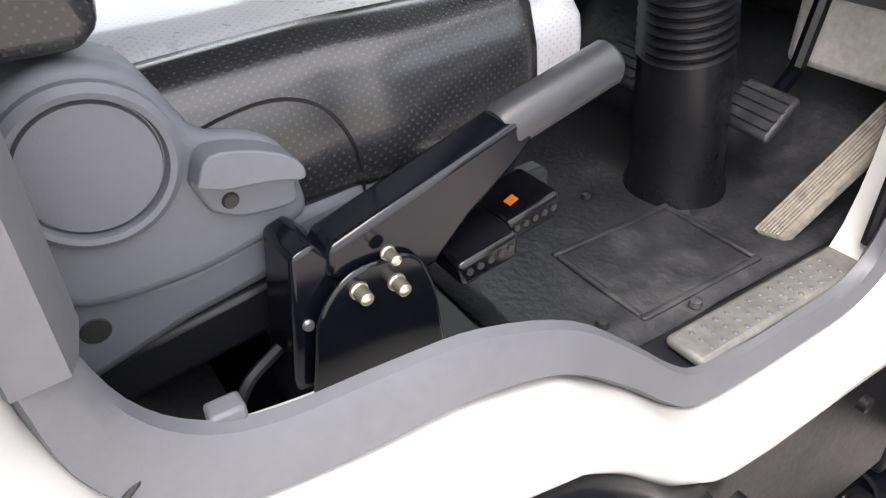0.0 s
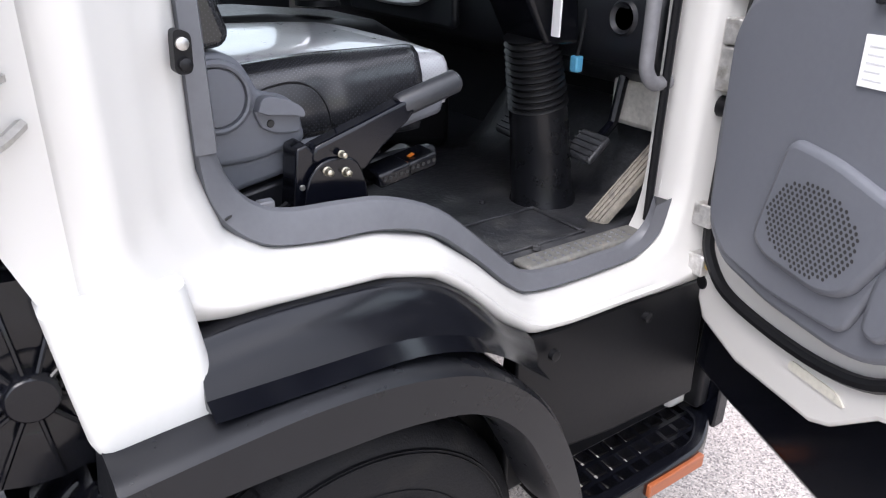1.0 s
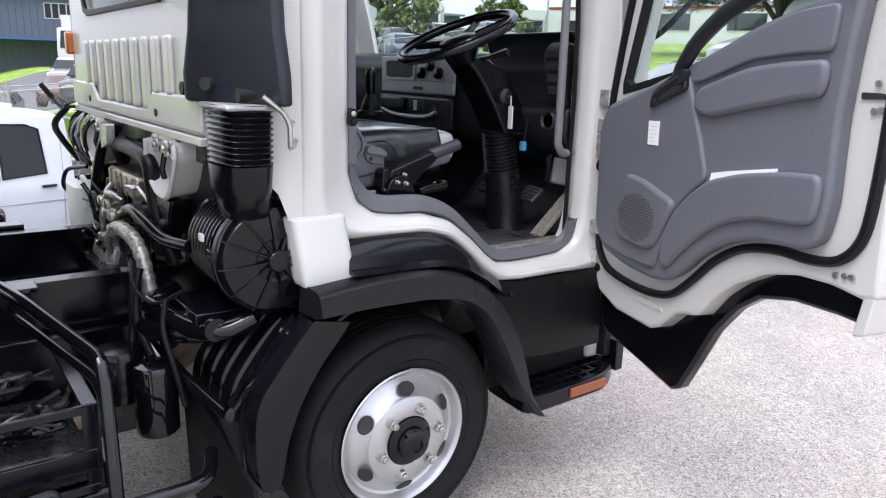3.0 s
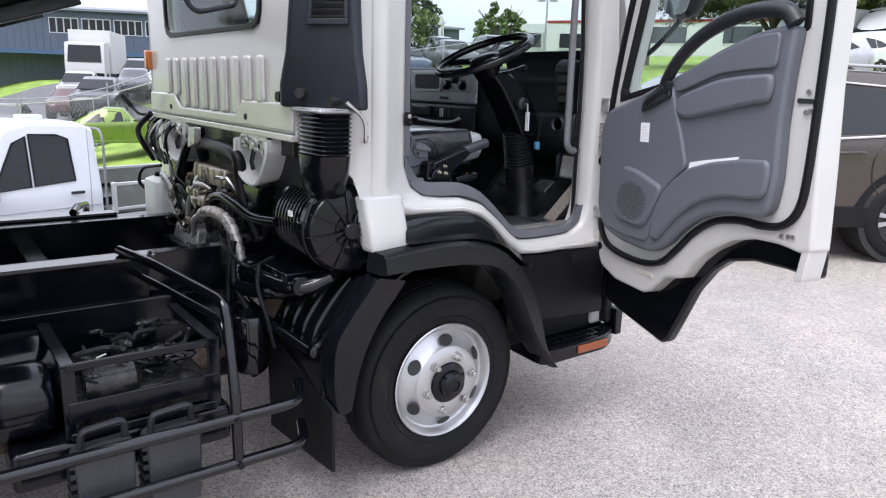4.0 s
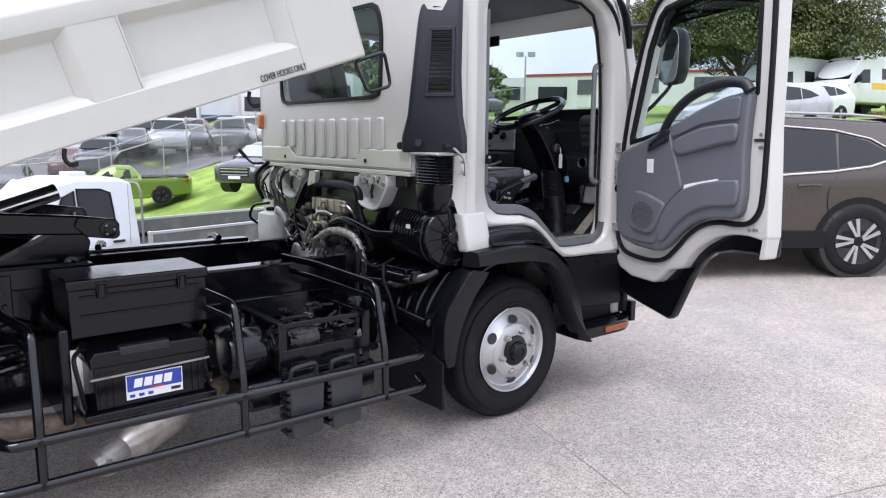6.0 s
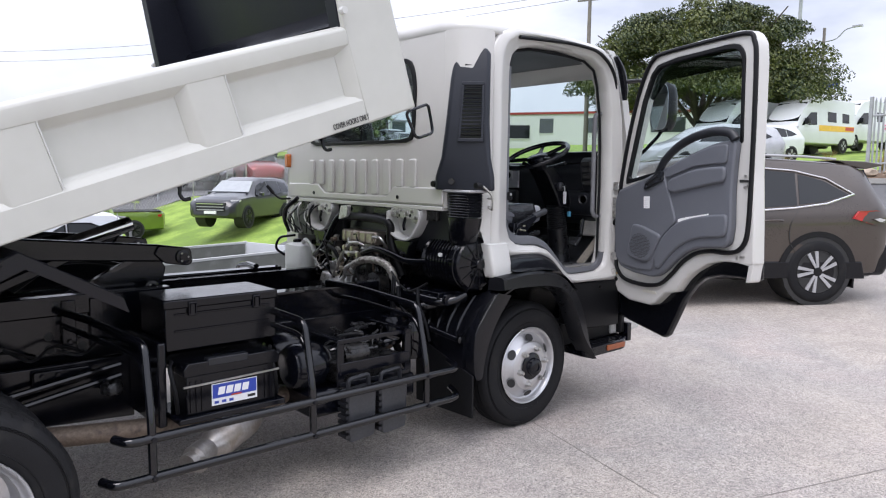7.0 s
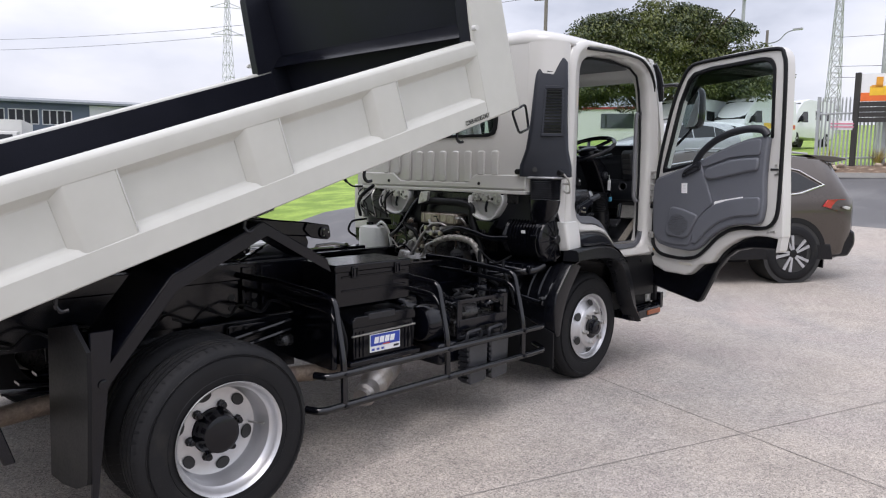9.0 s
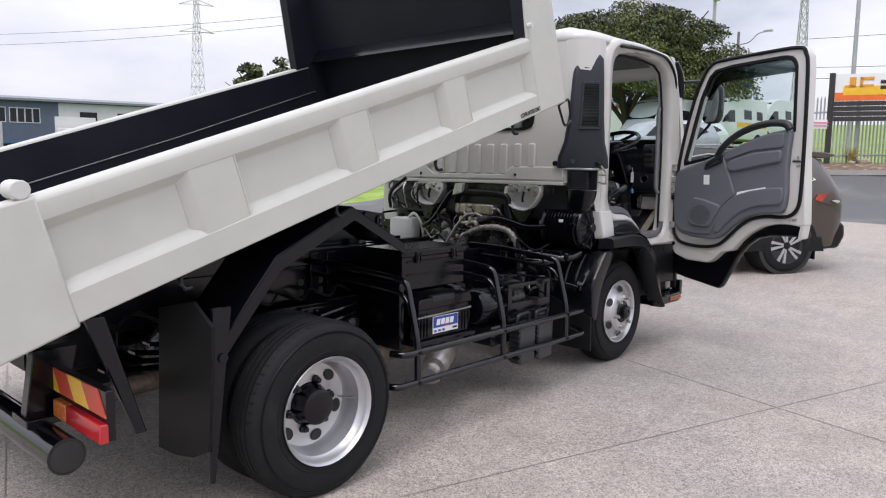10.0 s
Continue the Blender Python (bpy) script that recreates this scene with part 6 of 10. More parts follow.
for k in range(9):
    x, y, z = rnd.uniform(-1.3, -0.95), rnd.uniform(-0.5, -0.3), rnd.uniform(0.61, 0.70)
    bm = B()
    lathe(bm, [(0.012, 0), (0.016, 0.005), (0.016, 0.03), (0.01, 0.035)], (x, y, z), rnd.choice("xyz"), 10)
    part("fitting", bm, rnd.choice([M["engine"], M["engine"], M["tubeblk"], M["black"]]), cb)
bm = B()
lathe(bm, [(0.03, -1.56), (0.10, -1.55), (0.115, -1.52), (0.115, -1.40), (0.10, -1.37), (0.03, -1.36)], (0, -0.40, 0.60), "x", 24)
part("air_drier", bm, M["black"], truck, bevel=0.004)
for x in (-1.27, -1.07):
    bm = B()
    prism(bm, fil2([(x - 0.075, 0.235), (x + 0.075, 0.245), (x + 0.085, 0.50), (x - 0.085, 0.49)], 0.02), "y", -0.645, -0.56)
    wc = part("wheel_chock", bm, mat("grey_chock_plastic", (0.036, 0.038, 0.043), 0.36, var=0.25), truck, "grey plastic wheel chock in its holder", bevel=0.008)
    bm = B()
    tube(bm, fillet([(x - 0.06, -0.60, 0.49), (x - 0.055, -0.60, 0.545), (x + 0.065, -0.60, 0.555), (x + 0.065, -0.60, 0.495)], 0.02), 0.011, 8)
    part("chock_handle", bm, M["dashgrey"], wc)
    for k in range(7):
        bm = B()
        box(bm, x - 0.097, x - 0.074, -0.64, -0.565, 0.26 + 0.032 * k, 0.277 + 0.032 * k)
        part("chock_tooth", bm, M["greydk"], wc)
bm = B()
box(bm, -1.50, -0.85, -0.54, -0.10, 0.36, 0.49)
part("reservoir", bm, M["black"], truck, bevel=0.02)
bm = B()
lathe(bm, [(0.055, 0.50), (0.062, 0.51), (0.062, 0.70), (0.055, 0.715), (0.03, 0.722)], (-0.688, -0.315, 0), "z", 24)
part("filter_canister", bm, M["tubeblk"], truck, "glossy black filter canister")
bm = B()
lathe(bm, [(0.07, 0.60), (0.075, 0.62), (0.075, 0.74), (0.065, 0.76), (0.03, 0.765)], (-0.755, -0.185, -0.025), "z", 24)
part("fluid_bottle", bm, M["black"], truck)
# fuel tank on the far side
bm = B()
box(bm, -2.1, -1.1, 1.05, 1.45, 0.42, 0.80)
part("fuel_tank", bm, M["black"], truck, bevel=0.04, segs=3)

# rear mudguard of the front wheel, its stay and flap
GO = smooth_line([(-0.345, 0.888), (-0.372, 0.862), (-0.461, 0.755), (-0.515, 0.675), (-0.530, 0.562), (-0.522, 0.445), (-0.508, 0.405)], 4)
GI = smooth_line([(-0.225, 0.862), (-0.262, 0.815), (-0.325, 0.74), (-0.385, 0.64), (-0.425, 0.535), (-0.442, 0.45), (-0.452, 0.405)], 4)
bm = B()
loft(bm, [[(q[0], -0.652, q[1]), (q[0], -0.660, q[1]), (p[0] + 0.022, -0.668, p[1] - 0.004), (p[0] + 0.006, -0.664, p[1]), (p[0], -0.650, p[1] + 0.003), (p[0] - 0.002, -0.585, p[1] + 0.004), (p[0] + 0.010, -0.585, p[1] - 0.006), (p[0] + 0.014, -0.645, p[1] - 0.008)] for p, q in zip(GO, GI)])
part("mudguard", bm, M["blackpl"], truck, "black plastic mudguard behind the front wheel")
# ribbed inner sheet of the guard
bm = B()
strip(bm, [(p[0] - 0.015, -0.59, p[1] - 0.02) for p in GO], [(p[0] - 0.02, -0.20, p[1] - 0.02) for p in GO], (0.012, 0, -0.008))
part("splash_shield", bm, M["blackpl"], truck, smooth=60)
for k in range(4):
    y = -0.515 + 0.085 * k
    bm = B()
    tube(bm, [(p[0] - 0.014, y + 0.01 * math.sin(n * 0.4), p[1] - 0.016) for n, p in enumerate(GO[3:15])], [0.004 + 0.012 * math.sin(math.pi * (n + 0.4) / 12) for n in range(12)], 8)
    part("shield_rib", bm, M["blackpl"], truck)
bm = B()
for t0, t1 in ((0.0, 0.10), (0.30, 0.40), (0.62, 0.72), (0.92, 1.0)):
    a, b = Vector((-0.352, -0.60, 0.873)), Vector((-0.553, -0.60, 0.648))
    p, q = a.lerp(b, t0), a.lerp(b, t1)
    strip(bm, [p, q], [p + Vector((0, 0.042, 0)), q + Vector((0, 0.042, 0))], (-0.008, 0, 0.006))
for y in (-0.606, -0.566):
    strip(bm, [(-0.352, y, 0.876), (-0.553, y, 0.651)], [(-0.352, y + 0.012, 0.876), (-0.553, y + 0.012, 0.651)], (-0.008, 0, 0.006))
part("guard_stay", bm, M["tubeblk"], truck, "slotted glossy black guard strap")
bm = B()
lathe(bm, [(0.020, 0.0), (0.022, -0.008), (0.012, -0.012)], (-0.56, -0.585, 0.632), "y", 14)
part("stay_boss", bm, M["tubeblk"], truck)
bm = B()
hexa(bm, [(-0.525, -0.668, 0.19), (-0.537, -0.668, 0.19), (-0.575, -0.22, 0.20), (-0.563, -0.22, 0.20), (-0.522, -0.662, 0.43), (-0.534, -0.662, 0.43), (-0.585, -0.22, 0.60), (-0.573, -0.22, 0.60)])
part("mud_flap", bm, M["seal"], truck, "black rubber mud flap")
bm = B()
tube(bm, smooth_line([(-0.64, -0.12, 0.73), (-0.62, -0.36, 0.68), (-0.575, -0.575, 0.635)], 4), 0.017, 10)
part("guard_tube", bm, M["tubeblk"], truck)
bm = B()
box(bm, -0.60, -0.33, -0.44, -0.2, 0.85, 0.885)
part("bracket_plate", bm, M["black"], truck, bevel=0.004)

# ---- air cleaner and snorkel ----
ar = thing("air_cleaner", (-0.42, -0.4, 0.9))
ar.parent = truck
ar.location = Vector((-0.42, -0.4, 0.9)) - Vector(truck.location)
tagged(ar, "black plastic air cleaner drum with ribbed body")
AC = (-0.405, -0.085, 1.05)
bm = B()
prof = [(0.03, -0.12), (0.138, -0.12), (0.145, -0.14)]
for k in range(9):
    c = -0.16 - k * 0.026
    prof += [(0.130, c), (0.147, c - 0.005), (0.147, c - 0.013), (0.130, c - 0.018)]
prof += [(0.154, -0.40), (0.160, -0.405), (0.160, -0.425), (0.154, -0.43)]
lathe(bm, prof, AC, "y", 48)
part("drum", bm, M["blackpl"], ar)
bm = B()
lathe(bm, [(0.155, -0.425), (0.158, -0.44), (0.154, -0.458), (0.145, -0.468), (0.10, -0.474), (0.065, -0.48), (0.06, -0.478), (0.05, -0.476), (0.034, -0.478), (0.032, -0.498), (0.028, -0.502), (0.005, -0.503)], AC, "y", 48)
part("end_cover", bm, M["blackpl"], ar, "black end cover with spokes")
for q in range(12):
    a = 2 * math.pi * q / 12 + 0.1
    bm = B()
    tube(bm, [Vector(AC) + Vector((r * math.cos(a), c, r * math.sin(a))) for r, c in ((0.03, -0.49), (0.07, -0.482), (0.14, -0.472), (0.157, -0.455))], 0.0035, 6)
    part("spoke", bm, M["blackpl"], ar)
for q in range(3):
    a = 2 * math.pi * q / 3 + 0.9
    bm = B()
    c = Vector(AC) + Vector((0.160 * math.cos(a), -0.42, 0.160 * math.sin(a)))
    box(bm, c.x - 0.012, c.x + 0.012, c.y - 0.025, c.y + 0.025, c.z - 0.012, c.z + 0.012)
    part("clip", bm, M["black"], ar, bevel=0.003)
bm = B()
box(bm, -0.563, -0.557, -0.42, -0.39, 1.09, 1.11)
part("sticker", bm, M["paper"], ar)
sn = thing("snorkel", (-0.45, -0.5, 1.2))
sn.parent = truck
sn.location = Vector((-0.45, -0.5, 1.2)) - Vector(truck.location)
tagged(sn, "black plastic air intake snorkel on the cab corner")
# tall duct with louvres
bm = B()
SEC = ((1.475, -0.572, -0.40, -0.36, -0.69), (1.55, -0.575, -0.40, -0.365, -0.685), (1.66, -0.572, -0.40, -0.41, -0.655), (1.85, -0.568, -0.40, -0.44, -0.64), (2.10, -0.535, -0.38, -0.44, -0.62), (2.24, -0.50, -0.36, -0.435, -0.60), (2.275, -0.475, -0.37, -0.44, -0.575))
loft(bm, [[(x0, ya, z), (x0 - 0.005, ya - 0.03, z), (x1 - 0.03, yb, z), (x1, yb + 0.008, z), (x1 + 0.02, yb + 0.1, z), (x1 - 0.05, ya, z)] for z, x0, x1, ya, yb in SEC])
part("duct", bm, M["snork"], sn, bevel=0.012, segs=3)
# louvre panel on the turned face: w runs across it, z up
def lv(w, z, out=0.0):
    t = (z - 1.74) / 0.34
    a = Vector((-0.576 + 0.033 * t, -0.455 - 0.014 * t, z))
    b = Vector((-0.430 + 0.018 * t, -0.648 + 0.025 * t, z))
    n = Vector((-0.785, -0.61, 0.1)).normalized()
    return a.lerp(b, 0.27 + 0.64 * w) + n * out


bm = B()
for quad in ((0.02, 0.98, 1.745, 1.765), (0.02, 0.98, 2.058, 2.078), (0.02, 0.13, 1.765, 2.058), (0.87, 0.98, 1.765, 2.058)):
    w0, w1, z0, z1 = quad
    hexa(bm, [lv(w0, z0, -0.006), lv(w1, z0, -0.006), lv(w1, z0, 0.012), lv(w0, z0, 0.012), lv(w0, z1, -0.006), lv(w1, z1, -0.006), lv(w1, z1, 0.012), lv(w0, z1, 0.012)])
part("louvre_frame", bm, M["snork"], sn, bevel=0.003)
bm = B()
hexa(bm, [lv(0.13, 1.765, -0.004), lv(0.87, 1.765, -0.004), lv(0.87, 1.765, 0.001), lv(0.13, 1.765, 0.001), lv(0.13, 2.058, -0.004), lv(0.87, 2.058, -0.004), lv(0.87, 2.058, 0.001), lv(0.13, 2.058, 0.001)])
part("louvre_backing", bm, M["ink"], sn)
for k in range(14):
    z = 1.772 + 0.0205 * k
    bm = B()
    hexa(bm, [lv(0.13, z, 0.002), lv(0.87, z, 0.002), lv(0.87, z - 0.004, 0.011), lv(0.13, z - 0.004, 0.011), lv(0.13, z + 0.010, 0.002), lv(0.87, z + 0.010, 0.002), lv(0.87, z + 0.004, 0.012), lv(0.13, z + 0.004, 0.012)])
    part("louvre", bm, M["blackpl"], sn)
bm = B()
q = [Vector((-0.5225, -0.47, 2.17)).lerp(Vector((-0.40, -0.61, 2.17)), w) for w in (0.28, 0.52)] + [Vector((-0.507, -0.467, 2.23)).lerp(Vector((-0.392, -0.60, 2.23)), w) for w in (0.28, 0.52)]
o = Vector((-0.76, -0.64, 0.1)) * 0.003
hexa(bm, [q[0] - o, q[1] - o, q[1] + o, q[0] + o, q[2] - o, q[3] - o, q[3] + o, q[2] + o])
part("top_recess", bm, M["ink"], sn, bevel=0.004)
bm = B()
hc, hn2 = Vector((-0.549, -0.480, 1.524)), Vector((-0.785, -0.61, 0.0)).normalized()
tube(bm, [hc - hn2 * 0.01, hc + hn2 * 0.010], 0.017, 16)
part("duct_hole", bm, M["ink"], sn)
for x, y, z in ((-0.555, -0.345, 1.508), (-0.520, -0.668, 1.503)):
    bm = B()
    lathe(bm, [(0.018, -0.02), (0.02, 0.0), (0.012, 0.025)], (x, y, z), "x", 12)
    part("rubber_mount", bm, M["seal"], sn)
bm = B()
pts, rs = [], []
for k in range(61):
    t = k / 60
    pts.append((-0.485, -0.525, 1.475 - 0.15 * t))
    rs.append(0.106 - 0.004 * t + 0.0045 * math.cos(k * math.pi / 3))
rings = []
for p, r in zip(pts, rs):
    rings.append([(p[0] + r * 0.66 * math.copysign(abs(math.cos(a)) ** 0.6, math.cos(a)), p[1] + r * 1.02 * math.copysign(abs(math.sin(a)) ** 0.6, math.sin(a)), p[2]) for a in [2 * math.pi * q / 32 for q in range(32)]])
loft(bm, rings)
part("bellows", bm, M["blackpl"], sn, "black rubber bellows")
bm = B()
box(bm, -0.558, -0.41, -0.638, -0.412, 1.462, 1.478)
part("clamp_band", bm, M["silverpl"], sn, bevel=0.01)
bm = B()
rings = []
for x, y, z, a, b in ((-0.485, -0.525, 1.32, 0.072, 0.108), (-0.483, -0.52, 1.26, 0.070, 0.098), (-0.47, -0.50, 1.20, 0.066, 0.085), (-0.45, -0.475, 1.15, 0.055, 0.065), (-0.43, -0.45, 1.11, 0.05, 0.055)):
    rings.append([(x + a * math.copysign(abs(math.cos(t)) ** 0.7, math.cos(t)), y + b * math.copysign(abs(math.sin(t)) ** 0.7, math.sin(t)), z) for t in [2 * math.pi * q / 28 for q in range(28)]])
loft(bm, rings)
part("elbow", bm, M["blackpl"], sn, "black moulded elbow")
bm = B()
tube(bm, fillet([(-0.47, -0.655, 1.50), (-0.42, -0.665, 1.46), (-0.405, -0.668, 1.43), (-0.405, -0.668, 1.37), (-0.375, -0.62, 1.37), (-0.35, -0.585, 1.38)], 0.015), 0.007, 6)
tube(bm, [(-0.40, -0.665, 1.43), (-0.36, -0.588, 1.43)], 0.007, 6)
part("duct_bracket", bm, M["steel"], sn, "bare steel hook bracket")
# dark plates between the rear wheel and the battery, and behind the component box
bm = B()
prism(bm, [(-2.74, 0.44), (-2.17, 0.40), (-2.17, 0.70), (-2.74, 0.70)], "y", -0.045, -0.025)
part("chassis_plate", bm, M["black"], truck, "black painted chassis side plate", bevel=0.006)
bm = B()
prism(bm, [(-2.19, 0.44), (-2.15, 0.44), (-2.15, 0.82), (-2.19, 0.82)], "y", -0.42, -0.05)
part("battery_carrier", bm, M["black"], truck, bevel=0.01)
bm = B()
box(bm, -1.62, -0.62, 0.0, 0.03, 0.36, 0.74)
part("chassis_plate", bm, M["black"], truck, bevel=0.006)
bm = B()
prism(bm, fil2([(-2.60, 0.60), (-2.36, 0.62), (-2.36, 0.685), (-2.60, 0.69)], 0.02), "y", -0.075, -0.045)
br = part("pipe_bracket", bm, M["black"], truck, bevel=0.008)
for x in (-2.56, -2.50, -2.40):
    bm = B()
    bolt(bm, (x, -0.075, 0.665), 0.012, 0.012)
    part("bracket_bolt", bm, M["black"], br)
for z0, z1 in ((0.60, 0.68), (0.54, 0.63)):
    bm = B()
    tube(bm, [(-2.72, -0.10, z0), (-2.25, -0.12, z1)], 0.014, 8)
    part("brake_pipe", bm, M["tubeblk"], truck)
# pipes and fittings between the air cleaner and the mudguard
for pts, r, m in (([(-0.66, -0.20, 0.86), (-0.62, -0.32, 0.84), (-0.58, -0.42, 0.83), (-0.52, -0.48, 0.84), (-0.45, -0.50, 0.87)], 0.030, "tubeblk"),
                  ([(-0.69, -0.18, 0.90), (-0.70, -0.20, 0.82), (-0.69, -0.24, 0.76), (-0.688, -0.30, 0.73)], 0.012, "seal"),
                  ([(-0.66, -0.10, 0.95), (-0.69, -0.13, 0.86), (-0.70, -0.14, 0.76), (-0.72, -0.17, 0.70)], 0.014, "seal"),
                  ([(-0.64, -0.30, 0.90), (-0.66, -0.33, 0.82), (-0.65, -0.38, 0.72), (-0.63, -0.40, 0.60)], 0.009, "seal"),
                  ([(-0.60, -0.34, 0.93), (-0.66, -0.26, 0.88), (-0.70, -0.20, 0.92), (-0.68, -0.10, 0.98)], 0.006, "seal")):
    bm = B()
    tube(bm, smooth_line(pts, 6), r, 10)
    part("hose", bm, M[m], truck)
for y, z in ((-0.22, 0.86), (-0.36, 0.835), (-0.47, 0.845)):
    bm = B()
    lathe(bm, [(0.034, -0.012), (0.036, -0.008), (0.036, 0.008), (0.034, 0.012)], (-0.63 + 0.25 * (-0.22 - y) * 1.2, y, z), "y", 16)
    part("hose_clamp", bm, M["black"], truck)


# ---- engine bay behind the cab ----
eng = thing("engine", (-0.5, 0.48, 0.5))
eng.parent = truck
eng.location = Vector((-0.5, 0.48, 0.5)) - Vector(truck.location)
tagged(eng, "oily diesel engine with pipes, hoses and wiring")
bm = B()
box(bm, -0.46, 0.5, 0.12, 0.86, 0.55, 1.14)
part("block", bm, M["engine"], eng, bevel=0.02)
bm = B()
box(bm, -0.35, 0.04, -0.45, 1.45, 1.00, 1.04)
part("cab_underside", bm, M["black"], truck)
bm = B()
box(bm, -0.20, -0.16, -0.30, 1.30, 0.7, 1.1)
part("cooling_shroud", bm, M["black"], eng)
bm = B()
box(bm, -0.585, -0.42, 0.20, 0.585, 1.105, 1.188)
tc = part("rocker_cover", bm, M["cover"], eng, "dull brownish metal rocker cover", bevel=0.014)
for k in range(5):
    bm = B()
    box(bm, -0.592, -0.584, 0.225 + k * 0.077, 0.240 + k * 0.077, 1.112, 1.182)
    part("cover_rib", bm, M["cover"], eng, bevel=0.003)
# cab mounting beam and the two latches
bm = B()
box(bm, -0.50, -0.42, -0.30, 1.30, 1.285, 1.35)
part("cab_beam", bm, M["engine"], truck, "dark steel cab cross beam", bevel=0.008)
for y in (-0.055, 0.90):
    lt = thing("cab_latch", (-0.5, y, 1.1))
    lt.parent = truck
    lt.location = Vector((-0.5, y, 1.1)) - Vector(truck.location)
    tagged(lt, "steel cab latch on a white bracket and black stand")
    bm = B()
    prism(bm, fil2([(y - 0.145, 1.268), (y - 0.10, 1.262), (y - 0.06, 1.288), (y + 0.03, 1.288), (y + 0.06, 1.30), (y + 0.14, 1.29), (y + 0.145, 1.345), (y + 0.10, 1.358), (y - 0.10, 1.358), (y - 0.145, 1.34)], 0.014), "x", -0.548, -0.536)
    pl = part("plate", bm, M["alu"], lt, "bare steel latch plate", bevel=0.004)
    for dy, z, r in ((-0.11, 1.30, 0.014), (-0.075, 1.335, 0.010), (-0.02, 1.325, 0.018), (0.03, 1.34, 0.008), (0.07, 1.325, 0.014), (0.11, 1.315, 0.009), (-0.03, 1.298, 0.009), (0.10, 1.342, 0.007)):
        bm = B()
        lathe(bm, [(r, -0.547), (r * 0.95, -0.556), (r * 0.6, -0.558), (r * 0.5, -0.552)], (0, y + dy, z), "x", 10)
        part("latch_bolt", bm, M["steel"], pl)
    for dy, z, r in ((-0.055, 1.312, 0.011), (0.05, 1.308, 0.009)):
        bm = B()
        lathe(bm, [(r, -0.549), (r * 0.9, -0.5495)], (0, y + dy, z), "x", 12)
        part("plate_hole", bm, M["ink"], pl)
    # a white pressed bowl hangs below the plate, open to the rear
    bow = smooth_line([(y + 0.145, 1.325), (y + 0.150, 1.26), (y + 0.125, 1.205), (y + 0.06, 1.168), (y - 0.02, 1.158), (y - 0.075, 1.172), (y - 0.125, 1.225), (y - 0.165, 1.29), (y - 0.16, 1.335)], 5)
    bm = B()
    strip(bm, [(-0.565, a, z) for a, z in bow], [(-0.475, y + (a - y) * 0.9, z + 0.012) for a, z in bow], (0, 0, 0.009))
    tube(bm, [(-0.566, a, z + 0.005) for a, z in bow], 0.008, 8)
    part("bowl", bm, M["capwhite"], lt, "white pressed-steel latch bracket")
    bm = B()
    prism(bm, [(y - 0.13, 1.30), (y + 0.13, 1.30), (y + 0.11, 1.22), (y + 0.04, 1.175), (y - 0.05, 1.175), (y - 0.11, 1.23)], "x", -0.50, -0.47)
    part("bowl_back", bm, M["capwhite"], lt)
    bm = B()
    loft(bm, [[(-0.565 + c, y + a * w, z) for a, c in ((-1, 0.0), (1, 0.0), (0.8, 0.075), (-0.8, 0.075))] for z, w in ((1.160, 0.095), (1.11, 0.062), (1.055, 0.045), (1.04, 0.03))])
    part("stand", bm, M["blackpl"], lt, "black cast stand", bevel=0.008)
    bm = B()
    lathe(bm, [(0.014, -0.565), (0.013, -0.575), (0.007, -0.577)], (0, y, 1.075), "x", 10)
    part("stand_bolt", bm, M["engine"], lt)
    bm = B()
    tube(bm, [(-0.552, y - 0.015, 1.30), (-0.562, y - 0.01, 1.25), (-0.555, y - 0.008, 1.22)], 0.009, 8)
    part("hook", bm, M["black"], lt)
